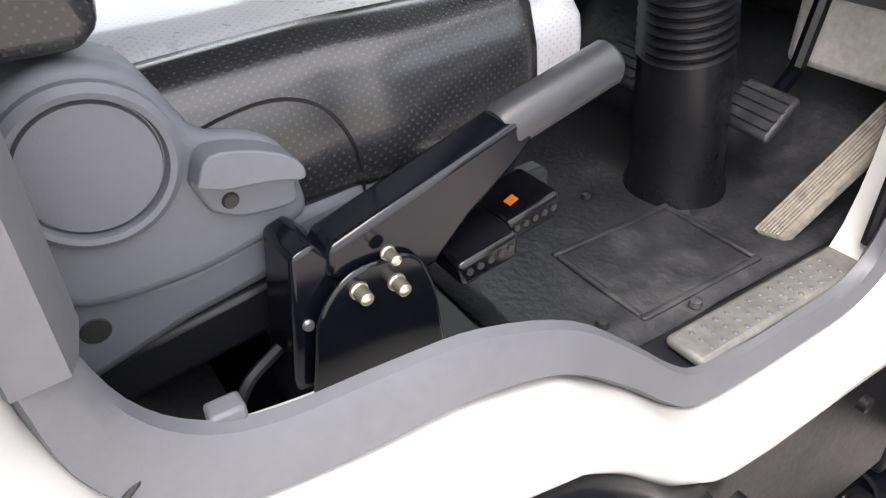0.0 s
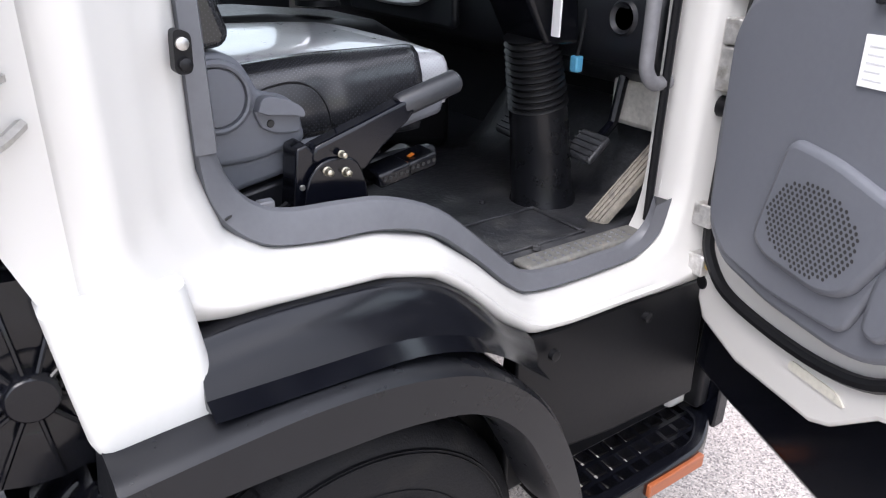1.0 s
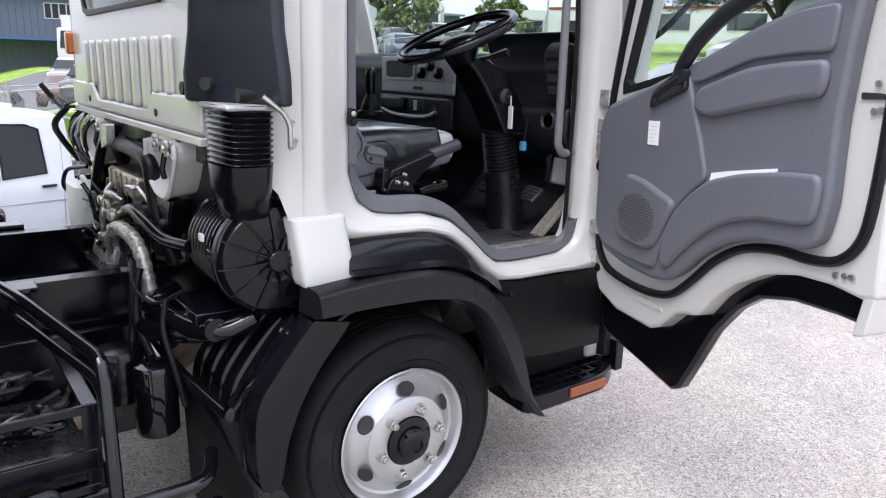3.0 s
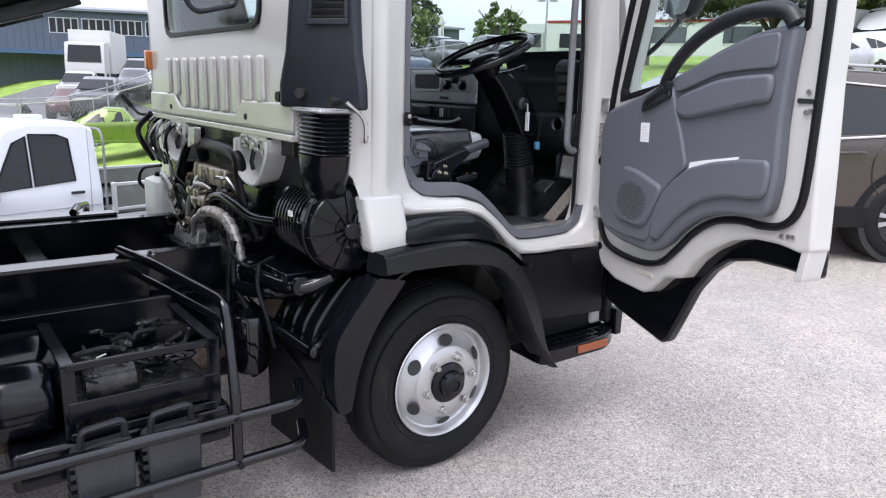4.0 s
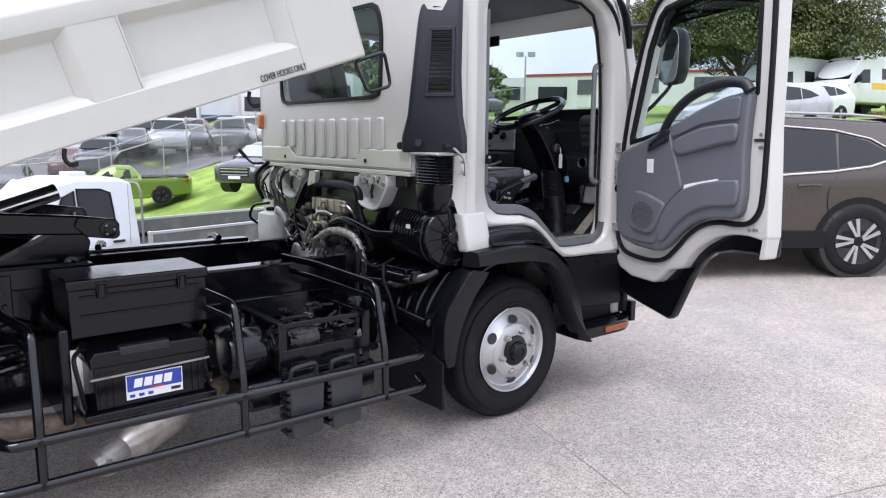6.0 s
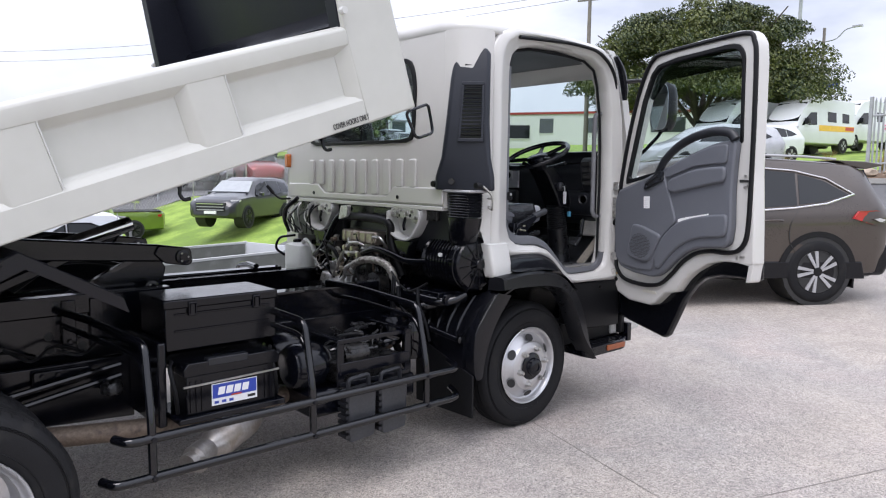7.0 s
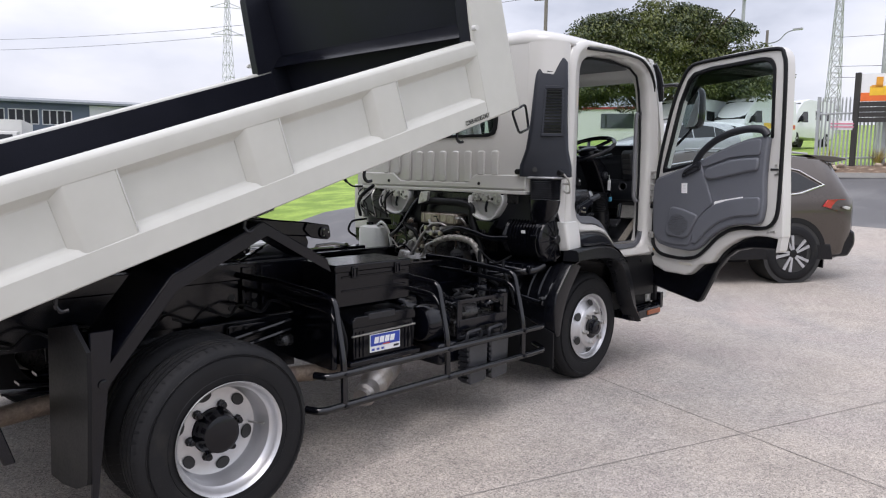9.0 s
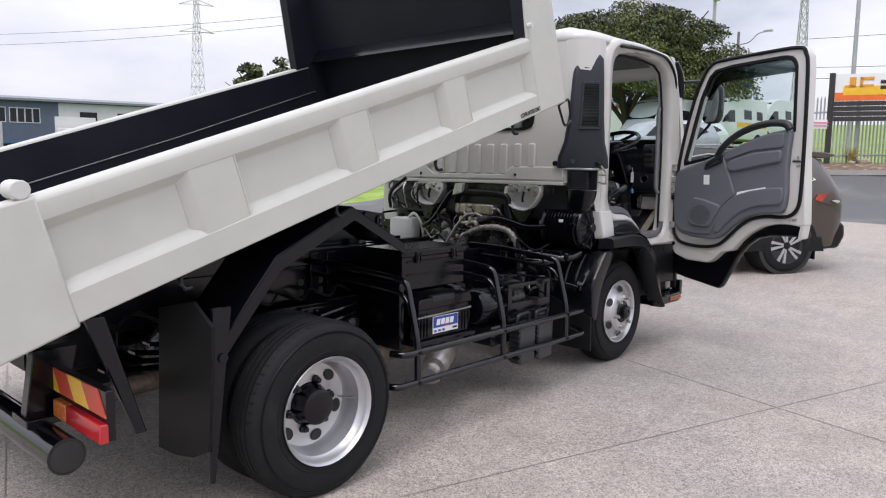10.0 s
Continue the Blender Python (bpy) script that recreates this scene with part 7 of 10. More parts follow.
# big pipes
PIPES = (
    ([(-0.52, 0.62, 1.20), (-0.55, 0.55, 1.268), (-0.56, 0.34, 1.277), (-0.56, 0.145, 1.268), (-0.56, 0.075, 1.235), (-0.555, 0.075, 1.16), (-0.55, 0.035, 1.05), (-0.52, 0.0, 0.93)], 0.027, "seal", "intake_pipe"),
    ([(-0.60, 0.36, 1.035), (-0.61, 0.29, 1.055), (-0.61, 0.16, 1.088), (-0.60, 0.02, 1.07), (-0.58, -0.11, 1.037), (-0.55, -0.27, 1.043)], 0.021, "blackpl", "coolant_pipe"),
    ([(-0.60, 0.40, 0.955), (-0.63, 0.355, 0.978), (-0.64, 0.24, 1.013), (-0.64, 0.10, 1.022), (-0.635, -0.01, 0.992), (-0.63, -0.07, 0.91), (-0.625, -0.09, 0.82), (-0.60, -0.09, 0.70)], 0.023, "wrap", "lagged_pipe"),
    ([(-0.55, -0.08, 0.86), (-0.64, -0.14, 0.84), (-0.68, -0.20, 0.80), (-0.60, -0.34, 0.80), (-0.45, -0.40, 0.82)], 0.032, "tubeblk", "charge_pipe"),
    ([(-0.62, 0.05, 0.70), (-0.66, -0.06, 0.62), (-0.64, -0.12, 0.50), (-0.60, -0.15, 0.40)], 0.024, "seal", "radiator_hose"),
    ([(-0.56, 0.51, 1.33), (-0.57, 0.56, 1.30), (-0.59, 0.64, 1.25), (-0.60, 0.79, 1.06), (-0.59, 0.92, 0.98)], 0.019, "black", "torsion_strut"),
    ([(-0.62, 1.10, 1.38), (-0.66, 1.20, 1.30), (-0.62, 1.30, 1.22), (-0.55, 1.36, 1.12)], 0.014, "seal", "wiring_loom"),
    ([(-0.61, 0.36, 1.10), (-0.63, 0.41, 1.105), (-0.63, 0.52, 1.01), (-0.62, 0.60, 0.91), (-0.62, 0.645, 0.85)], 0.011, "steel", "fuel_pipe"),
    ([(-0.61, 0.34, 0.99), (-0.63, 0.42, 0.96), (-0.63, 0.47, 0.93), (-0.62, 0.50, 0.87), (-0.61, 0.55, 0.84)], 0.012, "alu", "fuel_pipe"),
    ([(-0.61, 0.28, 1.095), (-0.63, 0.33, 1.115), (-0.63, 0.42, 1.11), (-0.60, 0.47, 1.13)], 0.010, "steel", "fuel_pipe"),
    ([(-0.60, 0.80, 1.02), (-0.62, 0.70, 1.06), (-0.62, 0.62, 1.04), (-0.60, 0.58, 0.96)], 0.014, "seal", "hose"),
    ([(-0.60, 0.30, 1.04), (-0.635, 0.36, 1.05), (-0.635, 0.44, 1.04), (-0.61, 0.50, 1.06)], 0.013, "alu", "fuel_rail"),
    ([(-0.56, 0.20, 1.02), (-0.60, 0.15, 0.98), (-0.60, 0.13, 0.88), (-0.58, 0.15, 0.78)], 0.016, "engine", "hose"),
)
for p, r, m, n in PIPES:
    bm = B()
    q = smooth_line(p, 8)
    rr = [r * (1 + (0.12 * math.sin(k * 1.9) if m == "wrap" else 0)) for k in range(len(q))]
    tube(bm, q, rr, 12)
    part(n, bm, M[m], eng, "crinkled foil lagging on a pipe" if m == "wrap" else "")
rnd = random.Random(11)
for k in range(70):
    y = rnd.uniform(0.10, 0.88)
    z = rnd.uniform(0.78, 1.10)
    x = rnd.uniform(-0.60, -0.50)
    p = [Vector((x, y, z))]
    d = Vector((rnd.uniform(-0.3, 0.1), rnd.uniform(-1, 1), rnd.uniform(-1, 1))).normalized() * 0.05
    for j in range(rnd.choice((3, 4, 5))):
        d = (d + Vector((rnd.uniform(-0.02, 0.02), rnd.uniform(-0.05, 0.05), rnd.uniform(-0.05, 0.05)))).normalized() * 0.05
        q = p[-1] + d
        q.x, q.y, q.z = min(max(q.x, -0.66), -0.47), min(max(q.y, 0.05), 0.92), min(max(q.z, 0.72), 1.16)
        p.append(q)
    bm = B()
    tube(bm, smooth_line(p, 4), rnd.choice((0.004, 0.005, 0.006, 0.009)), 7)
    part("pipe", bm, rnd.choice([M["engine"], M["seal"], M["seal"], M["rusty"], M["black"], M["steel"], M["engine"], M["alu"]]), eng)
for k in range(48):
    y, z, x = rnd.uniform(0.10, 0.86), rnd.uniform(0.74, 1.12), rnd.uniform(-0.56, -0.47)
    bm = B()
    if rnd.random() < 0.5:
        a, b, c = rnd.uniform(0.015, 0.05), rnd.uniform(0.015, 0.06), rnd.uniform(0.015, 0.06)
        box(bm, x - a, x + a, y - b, y + b, z - c, z + c)
        part("casting", bm, rnd.choice([M["engine"], M["alu"], M["rusty"], M["engine"]]), eng, bevel=0.008)
    else:
        r = rnd.uniform(0.010, 0.035)
        lathe(bm, [(r * 0.6, -0.03), (r, -0.025), (r, 0.0), (r * 1.2, 0.002), (r * 1.2, 0.01), (r * 0.5, 0.015)], (x - 0.02, y, z), rnd.choice("xxyz"), 14)
        part("fitting", bm, rnd.choice([M["engine"], M["steel"], M["rusty"], M["alu"]]), eng)
bm = B()
lathe(bm, [(0.05, -0.62), (0.10, -0.60), (0.11, -0.55), (0.09, -0.50), (0.06, -0.47)], (0, 0.30, 0.95), "x", 24)
part("pump_housing", bm, M["engine"], eng)
bm = B()
lathe(bm, [(0.03, -0.66), (0.085, -0.655), (0.09, -0.62), (0.085, -0.59), (0.03, -0.585)], (0, 0.12, 0.86), "x", 24)
part("pulley", bm, M["engine"], eng)
bm = B()
loft(bm, [[(-0.55 - a, 0.55 - b, z), (-0.55 - a, 0.75 + b, z), (-0.45, 0.75 + b, z), (-0.45, 0.55 - b, z)] for z, a, b in ((0.70, 0.03, 0.02), (0.80, 0.08, 0.06), (0.88, 0.06, 0.05))])
part("bell_housing", bm, M["alu"], eng, bevel=0.015)
bm = B()
prism(bm, fil2([(0.15, 0.80), (0.275, 0.80), (0.272, 0.95), (0.147, 0.95)], 0.012), "x", -0.60, -0.50)
part("filter_housing", bm, M["silverpl"], eng, "dull grey filter housing", bevel=0.006)
for y, z in ((0.46, 1.075), (0.37, 1.075), (0.40, 1.035), (0.31, 1.04), (0.50, 0.93), (0.55, 0.89)):
    bm = B()
    lathe(bm, [(0.012, -0.655), (0.018, -0.65), (0.018, -0.635), (0.013, -0.63), (0.013, -0.60)], (0, y, z), "x", 12)
    part("union_nut", bm, M["zinc"], eng)
bm = B()
prism(bm, fil2([(0.50, 1.275), (0.60, 1.25), (0.57, 1.345), (0.49, 1.35)], 0.012), "x", -0.60, -0.57)
part("strut_bracket", bm, M["alu"], eng, bevel=0.004)
# washer bottle and wiring on the far side
bm = B()
rings = []
for z, s in ((0.83, 0.85), (0.84, 0.97), (0.90, 1.0), (1.0, 1.0), (1.03, 0.95), (1.045, 0.6)):
    rings.append([(-0.56 + 0.075 * s * math.copysign(abs(math.cos(t)) ** 0.4, math.cos(t)), 1.17 + 0.13 * s * math.copysign(abs(math.sin(t)) ** 0.4, math.sin(t)), z) for t in [2 * math.pi * q / 32 for q in range(32)]])
loft(bm, rings)
wb = part("washer_bottle", bm, M["bottle"], truck, "milky white plastic fluid bottle")
bm = B()
tube(bm, smooth_line([(-0.58, 1.10, 1.05), (-0.60, 1.02, 1.08), (-0.57, 0.97, 1.0), (-0.55, 0.95, 0.85)], 5), 0.012, 8)
part("bottle_hose", bm, M["bottle"], wb)
bm = B()
lathe(bm, [(0.03, 1.04), (0.03, 1.065), (0.015, 1.07)], (-0.56, 1.22, 0), "z", 14)
part("cap", bm, M["blackpl"], wb)
for k in range(12):
    y0 = rnd.uniform(0.9, 1.35)
    bm = B()
    tube(bm, smooth_line([(-0.52, y0, 1.36), (-0.57, y0 + rnd.uniform(-0.1, 0.1), 1.30), (-0.58, y0 + rnd.uniform(-0.12, 0.12), 1.22), (-0.55, y0 + rnd.uniform(-0.15, 0.1), 1.12)], 5), rnd.choice((0.005, 0.008)), 7)
    part("wire", bm, rnd.choice([M["seal"], M["steel"], M["seal"]]), eng)
bm = B()
tube(bm, fillet([(-0.62, 1.46, 1.40), (-0.60, 1.40, 1.36), (-0.52, 1.30, 1.37)], 0.03), 0.008, 8)
tube(bm, [(-0.66, 1.49, 1.46), (-0.62, 1.46, 1.40)], 0.013, 8)
part("tilt_handle", bm, M["seal"], truck)
bm = B()
tube(bm, fillet([(-0.53, 1.30, 1.09), (-0.60, 1.42, 1.07), (-0.62, 1.45, 0.98), (-0.56, 1.40, 0.93)], 0.04), 0.010, 8)
part("far_bracket", bm, M["black"], truck)
for k in range(5):
    bm = B()
    box(bm, -0.75, -0.55, 0.98 + 0.09 * k, 1.0 + 0.09 * k, 0.78, 0.80)
    part("bracket_strap", bm, M["steel"], truck)


# ---- tipping tray, raised ----
TILT_UP = radians(18.2)
E1 = Vector((math.cos(TILT_UP), 0, math.sin(TILT_UP)))
E2 = Vector((-math.sin(TILT_UP), 0, math.cos(TILT_UP)))
TF = Vector((-0.975, 0, 1.893))
YR, YL, TLEN = -0.68, 1.64, 3.42


def tp(a, h, y):
    p = TF - E1 * a + E2 * h
    return Vector((p.x, y, p.z))


def tbox(bm, a0, a1, h0, h1, y0, y1):
    return hexa(bm, [tp(a0, h0, y0), tp(a1, h0, y0), tp(a1, h0, y1), tp(a0, h0, y1), tp(a0, h1, y0), tp(a1, h1, y0), tp(a1, h1, y1), tp(a0, h1, y1)])


def tpoly(bm, pts, y0, y1):
    a = [bm.verts.new(tp(p[0], p[1], y0)) for p in pts]
    b = [bm.verts.new(tp(p[0], p[1], y1)) for p in pts]
    bm.faces.new(a)
    bm.faces.new(b[::-1])
    for i in range(len(pts)):
        j = (i + 1) % len(pts)
        bm.faces.new((a[i], b[i], b[j], a[j]))
    return bm


tray = thing("tipping_tray", (-4.1, 0.48, 0.8))
tray.parent = truck
tray.location = Vector((-4.1, 0.48, 0.8)) - Vector(truck.location)
tagged(tray, "white steel tipping tray, black inside, raised to tip")
SH = 0.456
for y0, s in ((YR, 1), (YL, -1)):
    def yy(d):
        return y0 + s * d
    bm = B()
    sec = [(0.0, 0.004), (0.0, 0.112), (0.014, 0.135), (0.038, 0.150), (0.038, 0.335), (0.018, 0.352), (0.0, 0.372), (-0.004, 0.40), (-0.002, 0.438), (0.010, 0.452), (0.04, 0.458), (0.085, 0.453), (0.095, 0.44), (0.095, 0.004)]
    rings = [[tp(a, h, yy(d)) for d, h in sec] for a in (0.30, 0.9, 1.6, 2.3, 3.0, 3.16)]
    loft(bm, rings)
    side = part("side_wall", bm, M["tray"], tray, "white steel tray side with recessed panels", bevel=0.006, smooth=30)
    for a0, a1 in ((0.935, 1.10), (1.66, 1.83), (2.40, 2.60)):
        bm = B()
        rings = [[tp(a0 + k, h, yy(d)) for k, d, h in ((0, 0.045, z), (0.004, 0.003, z), (a1 - a0, 0.001, z), (a1 - a0 + 0.012, 0.004, z), (a1 - a0 + 0.055, 0.037, z), (a1 - a0 + 0.055, 0.045, z))] for z, h in ((0.10, 0.10), (0.385, 0.385))]
        loft(bm, rings)
        part("stiffener", bm, M["tray"], tray, bevel=0.004)
        bm = B()
        tube(bm, [tp(a0, 0.125, yy(0.0015)), tp(a0 + 0.002, 0.37, yy(0.0015))], 0.003, 6)
        part("weld_bead", bm, M["capwhite"], tray)
    bm = B()
    tpoly(bm, [(0.0, 0.0), (0.31, 0.0), (0.31, SH), (0.30, 0.56), (0.24, 1.0), (0.0, 1.0)], yy(0.0), yy(0.095))
    part("front_plate", bm, M["tray"], tray, "white front corner plate", bevel=0.012)
    bm = B()
    loft(bm, [[tp(0.30, h, yy(0.045)), tp(0.30, h, yy(0.001)), tp(0.315, h, yy(0.004)), tp(0.375, h, yy(0.037)), tp(0.375, h, yy(0.045))] for h in (0.10, 0.385)])
    part("stiffener", bm, M["tray"], tray, bevel=0.004)
    bm = B()
    tpoly(bm, [(3.155, -0.01), (TLEN + 0.06, -0.02), (TLEN + 0.06, 0.10), (TLEN, SH + 0.01), (3.135, SH)], yy(-0.006), yy(0.09))
    part("rear_plate", bm, M["tray"], tray, "white rear corner plate", bevel=0.01)
    bm = B()
    tpoly(bm, [(0.05, SH - 0.01), (0.316, SH - 0.01), (0.306, 0.56), (0.246, 1.004), (0.05, 1.004)], yy(0.02), yy(0.101))
    part("corner_lining", bm, M["trayblk"], tray, "black lined corner of the headboard", bevel=0.004)
    bm = B()
    tbox(bm, 0.06, TLEN - 0.02, 0.02, SH - 0.02, yy(0.096), yy(0.104))
    part("side_lining", bm, M["trayblk"], tray, "black lined inner side")
    bm = B()
    c = tp(3.17, SH + 0.03, yy(0.045))
    tube(bm, [c + Vector((0, -0.05, 0)), c + Vector((0, 0.05, 0))], 0.032, 16)
    tube(bm, [tp(3.17, SH - 0.02, yy(0.045)), tp(3.17, SH + 0.03, yy(0.045))], 0.022, 12)
    part("tailgate_pivot", bm, M["capwhite"], tray, bevel=0.004)
    bm = B()
    c = tp(0.30, 0.52, yy(-0.005))
    tube(bm, [c, c + Vector((0, -0.03 * s, 0))], 0.016, 12)
    part("rope_pin", bm, M["capwhite"], tray)
    for a in (0.55, 1.25, 1.95, 2.75):
        bm = B()
        tube(bm, smooth_line([tp(a, 0.0, yy(0.03)), tp(a + 0.012, -0.03, yy(0.03)), tp(a + 0.005, -0.055, yy(0.025)), tp(a - 0.02, -0.06, yy(0.02))], 4), 0.008, 8)
        part("cover_hook", bm, M["black"], tray, "small black cover hook")
bm = B()
tbox(bm, 0.03, TLEN, 0.085, 0.105, YR + 0.09, YL - 0.09)
part("tray_floor", bm, mat("scraped_tray_floor", (0.055, 0.053, 0.052), 0.5, var=0.25, scale=3, alt=(0.085, 0.083, 0.08), altpos=0.6), tray, "dark scraped steel tray floor")
bm = B()
tbox(bm, 0.0, 0.05, 0.02, 1.0, YR + 0.09, YL - 0.09)
part("headboard", bm, M["tray"], tray, "tall white headboard", bevel=0.006)
bm = B()
tbox(bm, 0.052, 0.062, 0.10, 1.0, YR + 0.10, YL - 0.10)
part("headboard_lining", bm, M["trayblk"], tray, "black lined headboard")
bm = B()
tpoly(bm, [(0.06, 0.47), (0.17, 0.47), (0.10, 0.53), (0.06, 0.545)], YR + 0.10, YL - 0.10)
part("headboard_ledge", bm, M["black"], tray, bevel=0.004)
bm = B()
tbox(bm, 0.06, 0.20, 0.10, SH, YL - 0.115, YL - 0.103)
part("corner_gusset", bm, M["trayblk"], tray)
bm = B()
tube(bm, [tp(0.12, 0.25, YL - 0.106), tp(1.5, 0.22, YL - 0.106), tp(3.4, 0.22, YL - 0.106)], 0.004, 6)
part("weld_seam", bm, M["steel"], tray)
bm = B()
tbox(bm, TLEN - 0.005, TLEN + 0.04, 0.0, SH, YR + 0.10, YL - 0.10)
part("tailgate", bm, M["tray"], tray, "white steel tailgate", bevel=0.008)
# bearers beneath
for k in range(9):
    a = 0.25 + k * 0.40
    bm = B()
    tbox(bm, a, a + 0.06, 0.0, 0.085, YR + 0.09, YL - 0.09)
    part("cross_bearer", bm, M["black"], tray)
for y in (0.05, 0.84):
    bm = B()
    tbox(bm, 0.15, TLEN - 0.05, -0.05, 0.0, y, y + 0.07)
    part("long_bearer", bm, M["black"], tray, bevel=0.004)
# lettering
txt = bpy.data.curves.new("writing", "FONT")
txt.body, txt.size, txt.extrude, txt.align_x = "COVER HOOKS ONLY", 0.036, 0.0008, "CENTER"
txt.offset = 0.0004
tm = new("writing", txt)
tm.data.materials.append(M["ink"])
tm.parent = tray
rot = Matrix((( E1.x, E2.x, 0), (0, 0, -1), (E1.z, E2.z, 0))).to_4x4()
# letters stand upright along the lower rail, facing outwards
tm.matrix_parent_inverse = Matrix.Identity(4)
tm.matrix_basis = Matrix.Translation(tp(0.40, 0.022, YR - 0.004) - origin(tray)) @ rot @ Matrix.Diagonal((0.58, 1, 1, 1))
tagged(tm, "black stencilled lettering on the tray rail")
# wire loop hung under the front corner
bm = B()
lp = fillet([tp(0.05, -0.01, YR + 0.03), tp(0.03, -0.15, YR + 0.02), tp(-0.12, -0.16, YR + 0.06), tp(-0.14, -0.01, YR + 0.07)], 0.03, 5, True)
tube(bm, lp, 0.008, 8, closed=True)
part("corner_loop", bm, M["black"], tray, "black round-bar loop at the tray corner")
# angular mudguards carried by the tray
for f in (lambda y: y, across):
    bm = B()
    line = [(2.70, -0.33), (2.33, -0.095), (1.87, -0.035), (1.60, -0.33)]
    a = [tp(p[0], p[1], f(-0.655)) for p in line]
    b = [tp(p[0], p[1], f(-0.30)) for p in line]
    strip(bm, a, b, E2 * -0.012)
    strip(bm, a, [q - E2 * 0.07 + E1 * 0.0 for q in a], (0, 0.012 if f(-0.6) < 0 else -0.012, 0))
    part("tray_mudguard", bm, M["black"], tray, "black folded steel mudguard", bevel=0.004)

# sheet guards between the chassis rails and the twin wheels
for y in (0.12, across(0.12)):
    bm = B()
    box(bm, -3.2, -2.25, y - 0.006, y + 0.006, 0.42, 0.80)
    part("splash_guard", bm, M["black"], truck, bevel=0.004)

# ---- hoist ----
ho = thing("tipping_hoist", (-2.3, 0.48, 0.9))
ho.parent = truck
ho.location = Vector((-2.3, 0.48, 0.9)) - Vector(truck.location)
tagged(ho, "black steel lifting linkage with pivot pins")
for y in (0.10, 0.74):
    bm = B()
    prism(bm, [(-3.15, 1.21), (-3.05, 1.27), (-2.60, 1.255), (-1.98, 1.194), (-1.84, 1.172), (-1.815, 1.15), (-1.82, 1.10), (-1.85, 1.085), (-1.97, 1.108), (-2.54, 1.15), (-3.05, 1.17)], "y", y, y + 0.05)
    part("lift_arm", bm, M["black"], ho, bevel=0.008)
    bm = B()
    prism(bm, fil2([(-1.99, 1.19), (-1.83, 1.172), (-1.818, 1.10), (-1.84, 1.082), (-1.96, 1.10), (-2.01, 1.15)], 0.012), "y", y - 0.014, y)
    part("arm_cheek", bm, M["black"], ho, bevel=0.004)
    bm = B()
    prism(bm, [(-2.62, 0.905), (-2.0, 0.935), (-1.955, 0.97), (-1.93, 1.07), (-1.95, 1.11), (-2.0, 1.13), (-2.10, 1.12), (-2.54, 0.925)], "y", y + 0.055, y + 0.075)
    part("link_plate", bm, M["black"], ho, bevel=0.008)
    bm = B()
    prism(bm, [(-2.55, 0.905), (-2.52, 0.905), (-2.07, 1.122), (-2.09, 1.135)], "y", y + 0.04, y + 0.08)
    part("plate_flange", bm, M["tubeblk"], ho)
    bm = B()
    prism(bm, [(-2.98, 0.93), (-2.90, 0.92), (-2.30, 1.17), (-2.38, 1.185)], "y", y + 0.02, y + 0.06)
    part("push_link", bm, M["black"], ho, bevel=0.006)
    for x, z in ((-1.87, 1.129), (-2.03, 0.985)):
        bm = B()
        lathe(bm, [(0.036, -0.014), (0.036, -0.026), (0.022, -0.028), (0.020, -0.034)], (x, y, z), "y", 18)
        part("pivot_pin", bm, M["black"], ho)
        for q in range(3):
            bm = B()
            bolt(bm, (x + 0.02 * math.cos(q * 2.1), y - 0.026, z + 0.02 * math.sin(q * 2.1)), 0.007, 0.008)
            part("pin_bolt", bm, M["steel"], ho)
bm = B()
tube(bm, [(-3.1, 0.46, 0.93), (-2.35, 0.46, 1.17)], 0.075, 18)
part("ram_body", bm, M["black"], ho)
bm = B()
tube(bm, [(-2.36, 0.46, 1.165), (-2.0, 0.46, 1.28)], 0.04, 14)
part("ram_rod", bm, M["chrome"], ho, "polished ram rod")
for k in range(3):
    bm = B()
    tube(bm, smooth_line([(-2.6, 0.25 + 0.05 * k, 1.0), (-2.4, 0.22 + 0.05 * k, 1.12), (-2.1, 0.3, 1.08), (-1.9, 0.35, 0.98)], 5), 0.011, 8)
    part("hydraulic_hose", bm, M["seal"], ho)

# ---- rear end ----
bm = B()
prism(bm, [(-0.72, 0.36), (-0.71, 0.33), (-0.60, 0.28), (-0.45, 0.25), (-0.31, 0.245), (-0.345, 0.86), (-0.62, 0.92), (-0.76, 0.84), (-0.755, 0.67)], "x", -3.53, -3.515)
part("rear_mud_flap", bm, M["seal"], truck, "black rubber rear mud flap")
bm = B()
hexa(bm, [(-3.50, -0.715, 0.20), (-3.515, -0.715, 0.20), (-3.515, -0.70, 0.20), (-3.50, -0.70, 0.20), (-3.42, -0.72, 0.90), (-3.50, -0.72, 0.90), (-3.50, -0.70, 0.90), (-3.42, -0.70, 0.90)])
part("flap_stiffener", bm, M["black"], truck)
bm = B()
lathe(bm, [(0.02, 0), (0.02, -0.006), (0.01, -0.008)], (-3.46, -0.72, 0.70), "y", 14)
part("flap_bolt", bm, M["black"], truck)
bm = B()
prism(bm, [(across(-0.70), 0.25), (across(-0.36), 0.245), (across(-0.35), 0.85), (across(-0.70), 0.86)], "x", -3.53, -3.515)
part("rear_mud_flap", bm, M["seal"], truck)
bm = B()
tube(bm, [(-4.0, -0.585, 0.42), (-4.0, 1.545, 0.42)], 0.066, 24)
ub = part("under_run_bar", bm, M["tubeblk"], truck, "black tubular rear under-run bar")
bm = B()
lathe(bm, [(0.056, -0.586), (0.054, -0.5865)], (-4.0, 0, 0.42), "y", 24)
part("tube_mouth", bm, M["ink"], ub)
